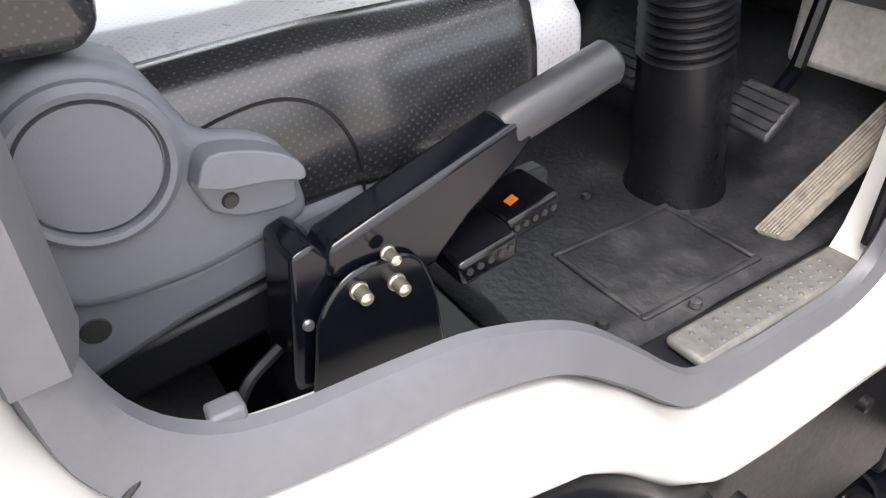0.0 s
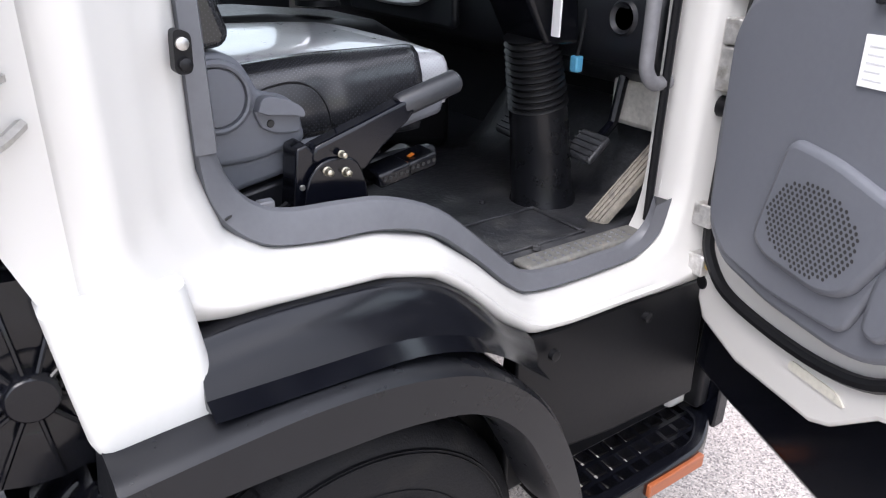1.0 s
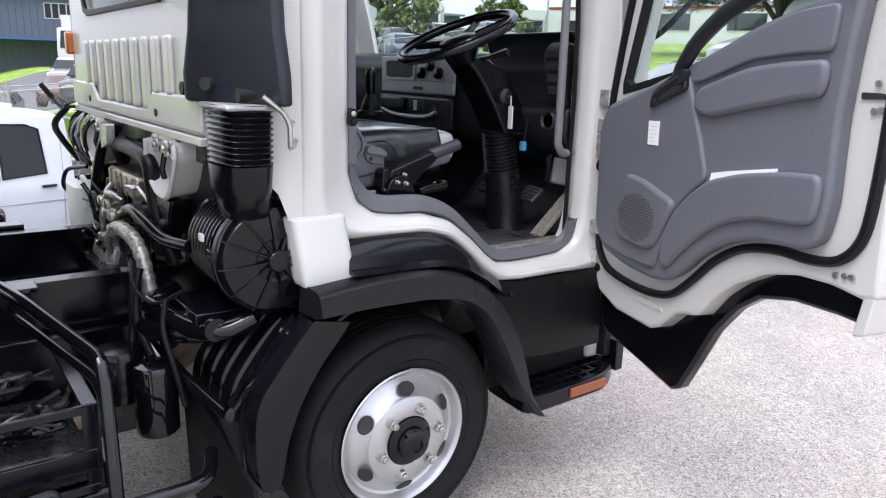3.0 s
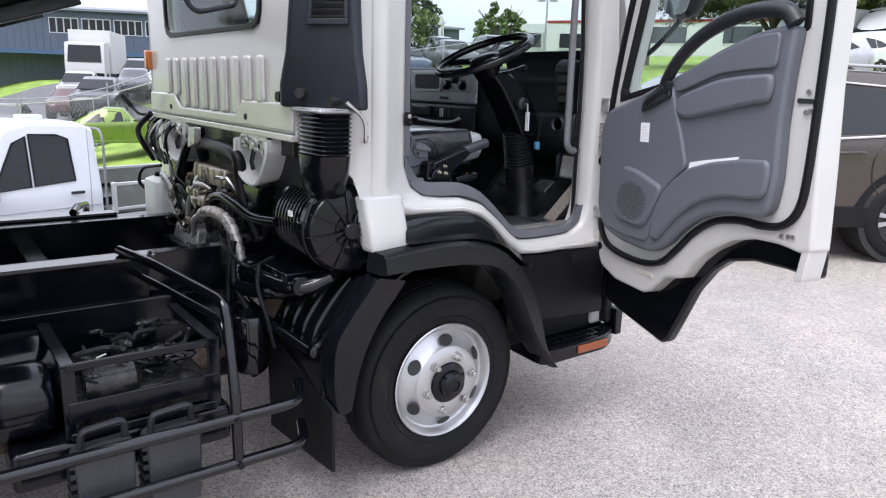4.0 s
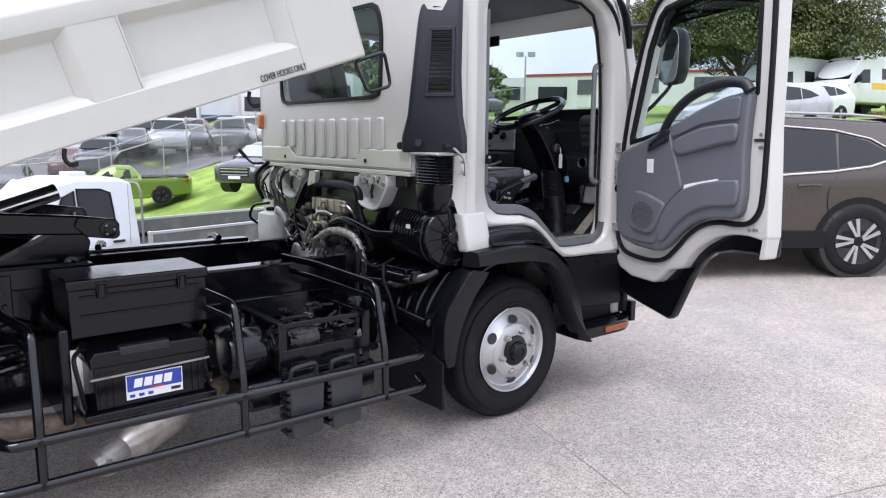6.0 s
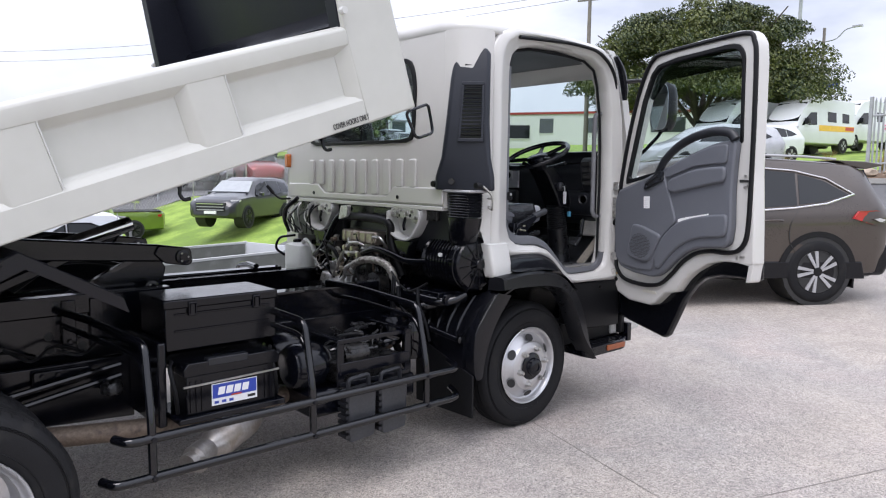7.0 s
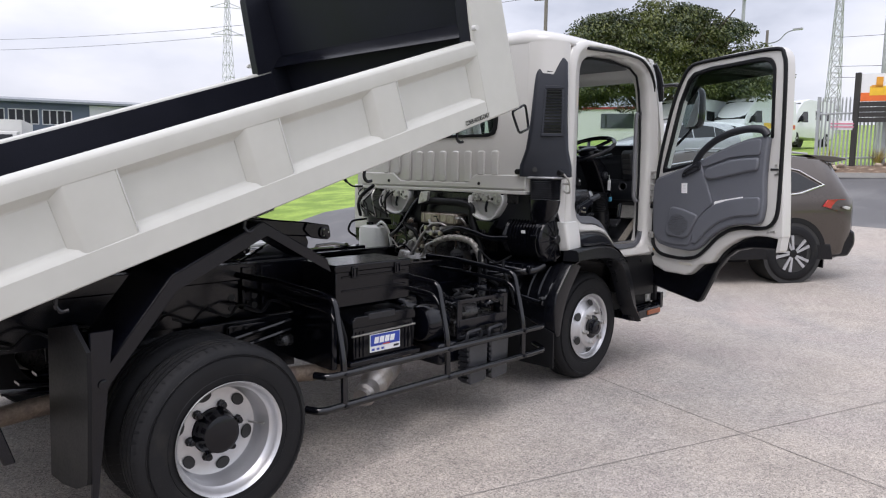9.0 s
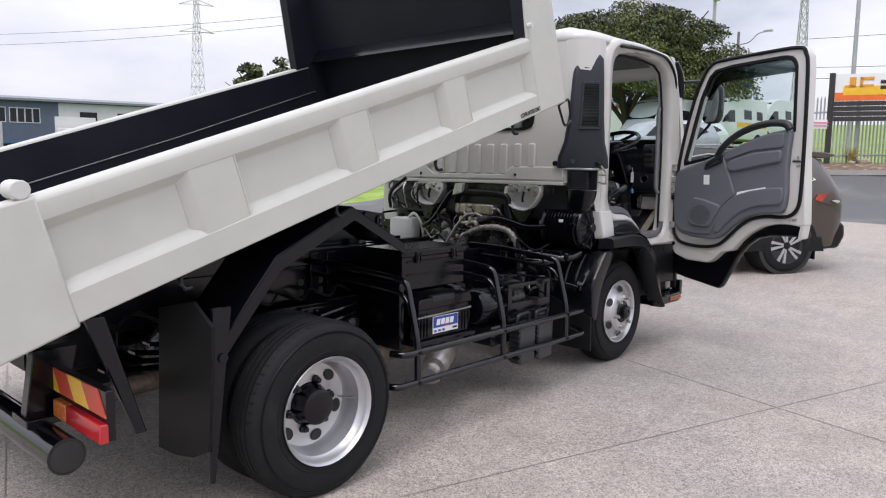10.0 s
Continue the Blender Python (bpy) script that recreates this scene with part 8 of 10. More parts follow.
for y in (-0.30, 1.20):
    bm = B()
    prism(bm, [(-4.04, 0.47), (-3.90, 0.47), (-3.84, 0.75), (-4.0, 0.75)], "y", y, y + 0.06)
    box(bm, -4.05, -3.92, y - 0.05, y + 0.11, 0.47, 0.50)
    part("bar_bracket", bm, M["black"], ub, bevel=0.004)
for y0, y1 in ((-0.76, -0.10), (across(-0.10), across(-0.76))):
    bm = B()
    box(bm, -3.93, -3.90, y0, y1, 0.50, 0.68)
    bd = part("lamp_board", bm, M["black"], truck, bevel=0.004)
    bm = B()
    box(bm, -3.955, -3.92, y0, y0 + 0.30, 0.495, 0.565)
    part("tail_lamp", bm, M["red"], bd, "red tail lamp lens", bevel=0.006)
    bm = B()
    box(bm, -3.955, -3.92, y0 + 0.30, y0 + 0.42, 0.495, 0.565)
    part("turn_lamp", bm, M["amber"], bd, bevel=0.006)
    for k in range(5):
        bm = B()
        w = (y1 - y0) / 5
        a = y0 + k * w
        hexa(bm, [(-3.935, a, 0.585), (-3.93, a, 0.585), (-3.93, a + w, 0.585), (-3.935, a + w, 0.585), (-3.935, a + 0.5 * w * (k < 4), 0.675), (-3.93, a + 0.5 * w * (k < 4), 0.675), (-3.93, min(y1, a + 1.5 * w), 0.675), (-3.935, min(y1, a + 1.5 * w), 0.675)])
        part("hazard_stripe", bm, M["yellow"] if k % 2 else M["redband"], bd)
bm = B()
hexa(bm, [(-3.78, -0.655, 0.46), (-3.74, -0.655, 0.46), (-3.74, -0.62, 0.46), (-3.78, -0.62, 0.46), (-3.95, -0.655, 0.92), (-3.88, -0.655, 0.92), (-3.88, -0.62, 0.92), (-3.95, -0.62, 0.92)])
part("lamp_stay", bm, M["black"], truck, bevel=0.006)
bm = B()
box(bm, -3.88, -3.62, 0.0, 0.10, 0.56, 0.80)
part("rear_hanger", bm, M["black"], truck, bevel=0.02)
for k in range(8):
    bm = B()
    y = 0.02
    tube(bm, smooth_line([(-3.9 + 0.2 * k, -0.05 - 0.02 * (k % 3), 0.80 - 0.03 * (k % 2)), (-3.8 + 0.2 * k, -0.08, 0.74), (-3.7 + 0.2 * k, -0.02, 0.78), (-3.55 + 0.2 * k, 0.03, 0.72)], 4), 0.007, 6)
    part("brake_line", bm, M["seal"], truck)
for x0 in (-3.5,):
    for k in range(5):
        bm = B()
        n = 12
        a = [(-3.0 + (0.62 - 0.07 * k) * (2 * i / n - 1), 0.0, 0.47 + 0.03 * k + 0.05 * (2 * i / n - 1) ** 2) for i in range(n + 1)]
        strip(bm, a, [(p[0], 0.07, p[2]) for p in a], (0, 0, 0.012))
        part("leaf_spring", bm, M["black"], truck)
bm = B()
lathe(bm, [(0.042, 0.60), (0.05, 0.605), (0.05, 0.64), (0.04, 0.655), (0.01, 0.66)], (-2.29, -0.12, -0.05), "z", 18)
part("breather_cap", bm, M["engine"], truck, "dusty dark breather cap")


# ---- vehicles round the yard ----
def interp(secs, x):
    s = sorted(secs)
    if x <= s[0][0]:
        return s[0][1:]
    for a, b in zip(s, s[1:]):
        if x <= b[0]:
            t = (x - a[0]) / (b[0] - a[0])
            return tuple(p + (q - p) * t for p, q in zip(a[1:], b[1:]))
    return s[-1][1:]


def skin(secs, x, t, side, off=0.006):
    """A place on a car's upper side: t runs from belt to roof."""
    zb, zl, zr, ws, wl, wr = interp(secs, x)
    return Vector((x, side * (wl * 0.985 + (wr - wl * 0.985) * t + off), zl + (zr - 0.05 - zl) * t + off * 0.3))


def car_shell(secs, fine=0.12):
    xs = []
    s = sorted(secs)
    for a, b in zip(s, s[1:]):
        n = max(1, round((b[0] - a[0]) / fine))
        xs += [a[0] + (b[0] - a[0]) * k / n for k in range(n)]
    xs.append(s[-1][0])
    rings = []
    for x in xs:
        zb, zl, zr, ws, wl, wr = interp(secs, x)
        half = [(ws * 0.9, zb), (ws, zb + 0.06), (wl * 1.005, zb + 0.42 * (zl - zb)), (wl * 1.0, zb + 0.72 * (zl - zb)), (wl * 1.004, zb + 0.86 * (zl - zb)), (wl * 0.985, zl), (wr, zr - 0.05), (wr * 0.93, zr - 0.012), (wr * 0.6, zr + 0.005)]
        rings.append([(x, y, z) for y, z in half] + [(x, 0, zr + 0.012)] + [(x, -y, z) for y, z in half[::-1]])
    bm = B()
    return loft(bm, rings)


def panel(bm, pts, thick):
    """A flat-ish patch from a loop of points, pushed by a vector."""
    t = Vector(thick)
    a = [bm.verts.new(p) for p in pts]
    b = [bm.verts.new(Vector(p) + t) for p in pts]
    bm.faces.new(a)
    bm.faces.new(b[::-1])
    for i in range(len(pts)):
        j = (i + 1) % len(pts)
        bm.faces.new((a[i], b[i], b[j], a[j]))
    return bm


def car_wheel(parent, x, side, w, r, spokes=10, dark=True, silver=True):
    y = side * w
    wh = new("wheel")
    wh.parent = parent
    wh.location = (x, y, r)
    at = (0, 0, 0)
    S = -side
    bm = B()
    lathe(bm, [(r * 0.66, S * 0.02), (r * 0.70, S * 0.0), (r * 0.88, S * -0.006), (r * 0.97, S * 0.012), (r, S * 0.04), (r, S * 0.17), (r * 0.95, S * 0.2), (r * 0.7, S * 0.2)], at, "y", 40, cap=False)
    ob = link("tyre", bm, M["rubber"])
    ob.parent = wh
    bm = B()
    lathe(bm, [(r * 0.665, S * 0.0), (r * 0.68, S * 0.004), (r * 0.655, S * 0.012), (r * 0.64, S * 0.012), (r * 0.3, S * 0.014), (r * 0.02, S * 0.014)], at, "y", 40, cap=False)
    ob = link("rim", bm, M["ink"] if dark else M["silverpl"])
    ob.parent = wh
    for k in range(spokes):
        a = 2 * math.pi * (k // 2) / (spokes / 2) + (0.2 if k % 2 else -0.2)
        bm = B()
        d, n = Vector((math.cos(a), 0, math.sin(a))), Vector((-math.sin(a), 0, math.cos(a)))
        p = [(d * r * 0.14 - n * 0.02 * r), (d * r * 0.66 - n * 0.055 * r), (d * r * 0.66 + n * 0.055 * r), (d * r * 0.14 + n * 0.05 * r)]
        panel(bm, [q + Vector((0, S * -0.002, 0)) for q in p], (0, S * 0.018, 0))
        ob = link("spoke", bm, M["silverpl"] if silver else M["blackpl"])
        ob.parent = wh
    bm = B()
    lathe(bm, [(r * 0.17, S * 0.03), (r * 0.16, S * 0.0), (r * 0.05, S * -0.004)], at, "y", 18)
    ob = link("hub_cap", bm, M["blackpl"])
    ob.parent = wh


def car_paint(name, col, metal=0.3, rough=0.3):
    return mat(name, col, rough, metal=metal, var=0.04, scale=2, coat=0.8)


def car(name, at, heading, secs, paint, label, windows, axles, wheel_r, track, glassmat, scale=1.0, arches=True, spokes=10, silver=True, group=""):
    ob = thing(name, at, label, "car", group)
    ob.rotation_euler = (0, 0, radians(heading))
    ob.scale = (scale,) * 3

    def sub(nm, bm, m, lab="", bevel=0.0):
        o = link(nm, bm, m)
        o.parent = ob
        if bevel:
            md = o.modifiers.new("bevel", "BEVEL")
            md.width, md.segments, md.limit_method = bevel, 2, "ANGLE"
        return tagged(o, lab)
    sub("body", car_shell(secs), paint)
    for side in (-1, 1):
        for loop in windows:
            bm = B()
            panel(bm, [skin(secs, x, t, side) for x, t in loop], (0, -side * 0.004, 0))
            sub("side_window", bm, glassmat)
        for ax in axles:
            if arches:
                bm = B()
                zb, zl, zr, ws, wl, wr = interp(secs, ax)
                o = arc((ax, wheel_r), wheel_r * 1.28, -5, 185, 20)
                i = arc((ax, wheel_r), wheel_r * 1.10, -5, 185, 20)
                y = side * (wl * 1.005 + 0.004)
                strip(bm, [(p[0], y, p[1]) for p in o], [(p[0], y, p[1]) for p in i], (0, -side * 0.05, 0))
                sub("wheel_arch", bm, M["blackpl"])
            bm = B()
            zb, zl, zr, ws, wl, wr = interp(secs, ax)
            lathe(bm, [(wheel_r * 1.12, side * (wl * 1.005)), (wheel_r * 1.12, side * (wl * 0.6))], (ax, 0, wheel_r), "y", 28)
            sub("wheel_well", bm, M["ink"])
            car_wheel(ob, ax, side, wl * 1.006 + 0.016, wheel_r, spokes, True, silver)
    return ob, sub


SUV = [(-0.88, 0.48, 0.88, 0.98, 0.58, 0.64, 0.54), (-0.85, 0.36, 0.98, 1.10, 0.76, 0.80, 0.62), (-0.78, 0.31, 1.03, 1.28, 0.83, 0.86, 0.63), (-0.66, 0.28, 1.06, 1.46, 0.87, 0.89, 0.61), (-0.48, 0.27, 1.06, 1.535, 0.88, 0.90, 0.61), (0.3, 0.25, 1.02, 1.575, 0.89, 0.905, 0.61), (1.2, 0.25, 0.98, 1.59, 0.89, 0.905, 0.61),
       (1.8, 0.25, 0.97, 1.50, 0.89, 0.905, 0.60), (2.5, 0.25, 0.96, 1.10, 0.88, 0.90, 0.66), (3.0, 0.27, 0.88, 0.95, 0.86, 0.88, 0.70), (3.35, 0.30, 0.76, 0.82, 0.76, 0.78, 0.62), (3.48, 0.36, 0.66, 0.7, 0.6, 0.6, 0.5)]
swin = [[(-0.36, 0.30), (-0.12, 0.62), (0.02, 0.70), (0.16, 0.76), (0.22, 0.10), (-0.05, 0.14)], [(0.25, 0.08), (0.19, 0.78), (0.6, 0.84), (1.02, 0.86), (1.05, 0.04)], [(1.10, 0.04), (1.07, 0.86), (1.4, 0.84), (1.75, 0.74), (2.25, 0.06)]]
brown = car_paint("bronze_brown_paint", (0.060, 0.047, 0.038), 0.4)
suv, sub = car("parked_suv", (6.16, 0.60, height(5.6, -0.1) + 0.02), 142, SUV, brown, "bronze-brown compact SUV parked on the concrete", swin, (0, 2.65), 0.345, 0.80, M["darkglass"], 1.08)
for side in (-1, 1):
    bm = B()
    for lo, hi in ((0.05, -0.02),):
        tube(bm, [skin(SUV, x, t, side, 0.012) for x, t in ((-0.42, 0.30), (-0.08, 0.09), (0.3, 0.02), (1.0, -0.02), (2.3, 0.02))], 0.011, 6)
        tube(bm, [skin(SUV, x, t, side, 0.010) for x, t in ((-0.42, 0.30), (-0.15, 0.68), (0.2, 0.83), (1.0, 0.92), (1.8, 0.80))], 0.009, 6)
    sub("window_chrome", bm, M["chrome"])
    bm = B()
    tube(bm, [(x, side * 0.55, z) for x, z in ((-0.35, 1.575), (0.0, 1.60), (0.8, 1.615), (1.3, 1.60))], 0.014, 8)
    sub("roof_rail", bm, M["silverpl"])
    bm = B()
    prism(bm, [(-0.55, 0.27), (2.9, 0.27), (2.9, 0.44), (-0.5, 0.46)], "y", side * 0.86, side * 0.912)
    sub("sill_cladding", bm, M["blackpl"], "", 0.01)
    for x in (0.42, 1.35):
        bm = B()
        tube(bm, smooth_line([(x, side * 0.912, 0.90), (x + 0.06, side * 0.935, 0.905), (x + 0.16, side * 0.935, 0.90), (x + 0.22, side * 0.912, 0.895)], 4), 0.014, 8)
        sub("door_handle", bm, brown)
    for x0 in (0.30, 1.12):
        bm = B()
        tube(bm, smooth_line([(x0 - 0.05, side * 0.893, 1.0), (x0 + 0.03, side * 0.912, 0.85), (x0 + 0.02, side * 0.915, 0.65), (x0 + (-0.10 if x0 < 1 else 0.0), side * 0.912, 0.50)], 6), 0.004, 5)
        sub("door_gap", bm, M["ink"])
    bm = B()
    panel(bm, [(-0.36, side * 0.905, 0.93), (-0.42, side * 0.90, 1.01), (-0.62, side * 0.885, 1.02), (-0.79, side * 0.80, 1.0), (-0.845, side * 0.74, 0.93), (-0.83, side * 0.78, 0.82), (-0.62, side * 0.885, 0.86)], (0.0, side * 0.028, 0.0))
    sub("tail_lamp", bm, M["red"], "red tail lamp")
    bm = B()
    panel(bm, [(-0.60, side * 0.918, 0.925), (-0.68, side * 0.898, 0.935), (-0.79, side * 0.84, 0.915), (-0.81, side * 0.825, 0.885), (-0.68, side * 0.898, 0.895)], (0.0, side * 0.014, 0.0))
    sub("lamp_lens", bm, M["capwhite"])
    bm = B()
    box(bm, -0.46, -0.44, side * 0.70, side * 0.86, 0.16, 0.34)
    sub("mud_flap", bm, M["seal"])
bm = B()
prism(bm, [(-0.885, 0.46), (-0.87, 0.62), (-0.78, 0.66), (-0.55, 0.60), (-0.42, 0.42), (-0.45, 0.29), (-0.80, 0.30)], "y", -0.86, 0.86)
sub("rear_bumper", bm, M["blackpl"], "black rear bumper", 0.04)
bm = B()
panel(bm, [(-0.845, -0.60, 1.10), (-0.845, 0.60, 1.10), (-0.67, 0.54, 1.46), (-0.67, -0.54, 1.46)], (-0.02, 0, 0.005))
sub("rear_window", bm, M["darkglass"])
bm = B()
prism(bm, [(-0.36, 1.565), (-0.70, 1.555), (-0.88, 1.53), (-0.89, 1.51), (-0.70, 1.47), (-0.50, 1.50)], "y", -0.57, 0.57)
sub("spoiler", bm, brown, "", 0.012)
bm = B()
box(bm, -0.875, -0.855, -0.26, 0.26, 0.70, 0.80)
sub("plate_recess", bm, M["paper"])

# green coupe utility on the grass
UTE = [(-1.12, 0.45, 0.86, 0.92, 0.6, 0.66, 0.6), (-1.05, 0.33, 0.93, 0.98, 0.80, 0.84, 0.76), (-0.5, 0.28, 0.96, 1.0, 0.88, 0.91, 0.82), (0.65, 0.26, 0.94, 0.99, 0.89, 0.92, 0.80), (0.85, 0.26, 0.93, 1.25, 0.89, 0.92, 0.62), (1.05, 0.26, 0.92, 1.42, 0.89, 0.92, 0.58), (1.6, 0.26, 0.91, 1.44, 0.89, 0.92, 0.58),
       (2.1, 0.26, 0.90, 1.25, 0.89, 0.92, 0.62), (2.65, 0.26, 0.88, 0.95, 0.88, 0.91, 0.72), (3.4, 0.28, 0.76, 0.82, 0.85, 0.88, 0.70), (3.75, 0.35, 0.62, 0.68, 0.7, 0.72, 0.6)]
uwin = [[(1.0, 0.12), (1.08, 0.82), (1.5, 0.88), (1.85, 0.80), (2.25, 0.08)], [(0.80, 0.30), (0.92, 0.62), (0.98, 0.12)]]
green = car_paint("lime_green_paint", (0.15, 0.23, 0.03), 0.35)
ute, sub = car("coupe_utility", (5.1, 22.3, height(5.1, 22.3) + 0.0), 165, UTE, green, "metallic lime-green coupe utility parked on grass", uwin, (0, 2.95), 0.33, 0.80, M["darkglass"], 0.9, False, 10, False)
bm = B()
box(bm, -1.0, 0.70, -0.74, 0.74, 0.99, 1.02)
sub("tonneau", bm, M["blackpl"], "black tonneau cover", 0.01)
bm = B()
panel(bm, [(2.15, -0.58, 1.24), (2.15, 0.58, 1.24), (2.62, 0.68, 0.965), (2.62, -0.68, 0.965)], (0.02, 0, 0.02))
sub("windscreen", bm, M["darkglass"])
for side in (-1, 1):
    bm = B()
    panel(bm, [(-1.05, side * 0.80, 0.80), (-0.85, side * 0.90, 0.82), (-0.85, side * 0.90, 0.90), (-1.06, side * 0.80, 0.90)], (0, side * 0.015, 0))
    sub("tail_lamp", bm, M["red"])
    bm = B()
    tube(bm, [(1.08, side * 0.925, 0.90), (1.05, side * 0.925, 0.6), (1.1, side * 0.92, 0.36)], 0.004, 5)
    sub("door_gap", bm, M["ink"])
    bm = B()
    box(bm, 1.12, 1.28, side * 0.92, side * 0.945, 0.80, 0.83)
    sub("door_handle", bm, green)
    bm = B()
    prism(bm, [(0.4, 0.22), (2.5, 0.22), (2.5, 0.32), (0.4, 0.34)], "y", side * 0.86, side * 0.93)
    sub("side_skirt", bm, green, "", 0.01)

# dark wagon facing the yard
WAG = [(-1.0, 0.5, 0.95, 1.05, 0.6, 0.65, 0.55), (-0.92, 0.34, 1.05, 1.35, 0.85, 0.88, 0.64), (-0.7, 0.30, 1.10, 1.62, 0.90, 0.92, 0.62), (0.2, 0.28, 1.08, 1.69, 0.91, 0.93, 0.63), (1.3, 0.28, 1.05, 1.70, 0.91, 0.93, 0.63), (1.85, 0.28, 1.04, 1.58, 0.91, 0.93, 0.62), (2.5, 0.28, 1.04, 1.16, 0.90, 0.92, 0.70), (3.3, 0.30, 0.98, 1.05, 0.88, 0.90, 0.74), (3.66, 0.34, 0.86, 0.93, 0.82, 0.84, 0.68), (3.80, 0.42, 0.7, 0.74, 0.66, 0.68, 0.58)]
wwin = [[(-0.65, 0.15), (-0.50, 0.78), (0.15, 0.86), (0.20, 0.08)], [(0.26, 0.08), (0.22, 0.86), (1.08, 0.88), (1.12, 0.05)], [(1.18, 0.05), (1.14, 0.88), (1.5, 0.86), (1.85, 0.78), (2.3, 0.06)]]
dark = car_paint("dark_blue_grey_paint", (0.016, 0.017, 0.022), 0.0, 0.35)
wag, sub = car("parked_wagon", (8.3, 18.9, height(7.3, 18.2) - 0.03), 216, WAG, dark, "dark grey wagon parked on the grass bank", wwin, (0, 2.85), 0.37, 0.82, M["darkglass"], 0.88, False, 10, False)
# light grey here paints the reflected sky onto the windscreen
bm = B()
panel(bm, [(1.92, -0.60, 1.56), (1.92, 0.60, 1.56), (2.46, 0.72, 1.18), (2.46, -0.72, 1.18)], (0.02, 0, 0.025))
sub("windscreen", bm, mat("painted_glare_windscreen", (0.35, 0.37, 0.38), 0.12, var=0.1))
for k in range(3):
    bm = B()
    box(bm, 3.70 - 0.0 * k, 3.83, -0.5, 0.5, 0.60 + 0.10 * k, 0.63 + 0.10 * k)
    sub("grille_bar", bm, M["chrome"] if k == 2 else M["silverpl"])
bm = B()
box(bm, 3.74, 3.80, -0.55, 0.55, 0.56, 0.86)
sub("grille", bm, M["ink"])
bm = B()
box(bm, 3.80, 3.835, -0.22, 0.22, 0.48, 0.58)
sub("plate", bm, M["paper"])
for side in (-1, 1):
    bm = B()
    panel(bm, [(3.64, side * 0.55, 0.80), (3.40, side * 0.86, 0.84), (3.30, side * 0.90, 0.93), (3.55, side * 0.66, 0.93)], (0.06, side * 0.01, 0.02))
    sub("head_lamp", bm, M["capwhite"])
    bm = B()
    box(bm, 1.98, 2.15, side * 0.94, side * 1.08, 1.08, 1.20)
    sub("wing_mirror", bm, dark, "", 0.03)

# white flat-deck light truck on the lower drive
fd = thing("flat_deck_truck", (1.45, 10.2, height(1.45, 10.2)), "white light truck with drop-side deck", "truck")
fd.rotation_euler = (0, 0, radians(194))


def fsub(nm, bm, m, lab="", bevel=0.0):
    o = link(nm, bm, m)
    o.parent = fd
    if bevel:
        md = o.modifiers.new("bevel", "BEVEL")
        md.width, md.segments, md.limit_method = bevel, 2, "ANGLE"
    return tagged(o, lab)


vanwhite = mat("silver_white_van_paint", (0.66, 0.68, 0.70), 0.35, var=0.05, scale=2, coat=0.5)
FDC = [(1.0, 0.45, 1.14, 2.02, 0.88, 0.93, 0.74), (1.15, 0.40, 1.14, 2.09, 0.92, 0.96, 0.76), (1.9, 0.38, 1.13, 2.12, 0.93, 0.97, 0.76), (2.2, 0.38, 1.12, 2.05, 0.93, 0.97, 0.78), (2.95, 0.38, 1.10, 1.30, 0.92, 0.96, 0.84), (3.55, 0.40, 1.00, 1.10, 0.88, 0.92, 0.80), (3.75, 0.45, 0.80, 0.87, 0.75, 0.80, 0.68)]
fsub("cab_body", car_shell(FDC), vanwhite)
for side in (-1, 1):
    for loop in ([(1.38, 0.14), (1.40, 0.80), (1.55, 0.86), (1.93, 0.88), (1.95, 0.10)], [(2.0, 0.10), (1.98, 0.86), (2.16, 0.80), (2.5, 0.10)]):
        bm = B()
        panel(bm, [skin(FDC, x, t, side) for x, t in loop], (0, -side * 0.004, 0))
        fsub("side_window", bm, M["darkglass"])
        bm = B()
        tube(bm, [skin(FDC, x, t, side, 0.008) for x, t in loop], 0.014, 6, closed=True)
        fsub("window_rubber", bm, M["seal"])
    bm = B()
    box(bm, 1.28, 1.48, side * 0.965, side * 0.995, 1.07, 1.11)
    fsub("door_handle", bm, M["greydk"], "", 0.01)
    bm = B()
    tube(bm, [(1.18, side * 0.955, 2.1), (1.18, side * 0.975, 1.2), (1.20, side * 0.97, 0.5)], 0.006, 5)
    tube(bm, [(2.92, side * 0.955, 1.25), (2.85, side * 0.97, 0.8), (2.8, side * 0.965, 0.5)], 0.006, 5)
    tube(bm, [(1.05, side * 0.975, 0.88), (3.3, side * 0.965, 0.86)], 0.008, 5)
    fsub("door_gap", bm, M["silverpl"])
    bm = B()
    box(bm, 2.48, 2.58, side * 0.98, side * 1.16, 1.06, 1.34)
    fsub("wing_mirror", bm, M["greydk"], "", 0.04)
    bm = B()
    box(bm, 3.0, 3.12, side * 0.962, side * 0.985, 0.86, 0.92)
    fsub("indicator", bm, M["amber"])
    for ax in (3.0, -1.3):
        car_wheel(fd, ax, side, 0.99, 0.35, 10, False, True)
    bm = B()
    lathe(bm, [(0.42, side * 0.972), (0.42, side * 0.6)], (3.0, 0, 0.36), "y", 28)
    fsub("wheel_well", bm, M["ink"])
# the windscreen's pale colour is a painted sky reflection
bm = B()
panel(bm, [(2.24, -0.70, 2.03), (2.24, 0.70, 2.03), (2.90, 0.82, 1.36), (2.90, -0.82, 1.36)], (0.02, 0, 0.03))
fsub("windscreen", bm, mat("sky_reflection_windscreen", (0.55, 0.57, 0.58), 0.2, var=0.1))
bm = B()
box(bm, 1.45, 1.75, -0.16, 0.16, 2.10, 2.19)
fsub("roof_vent", bm, vanwhite, "", 0.02)
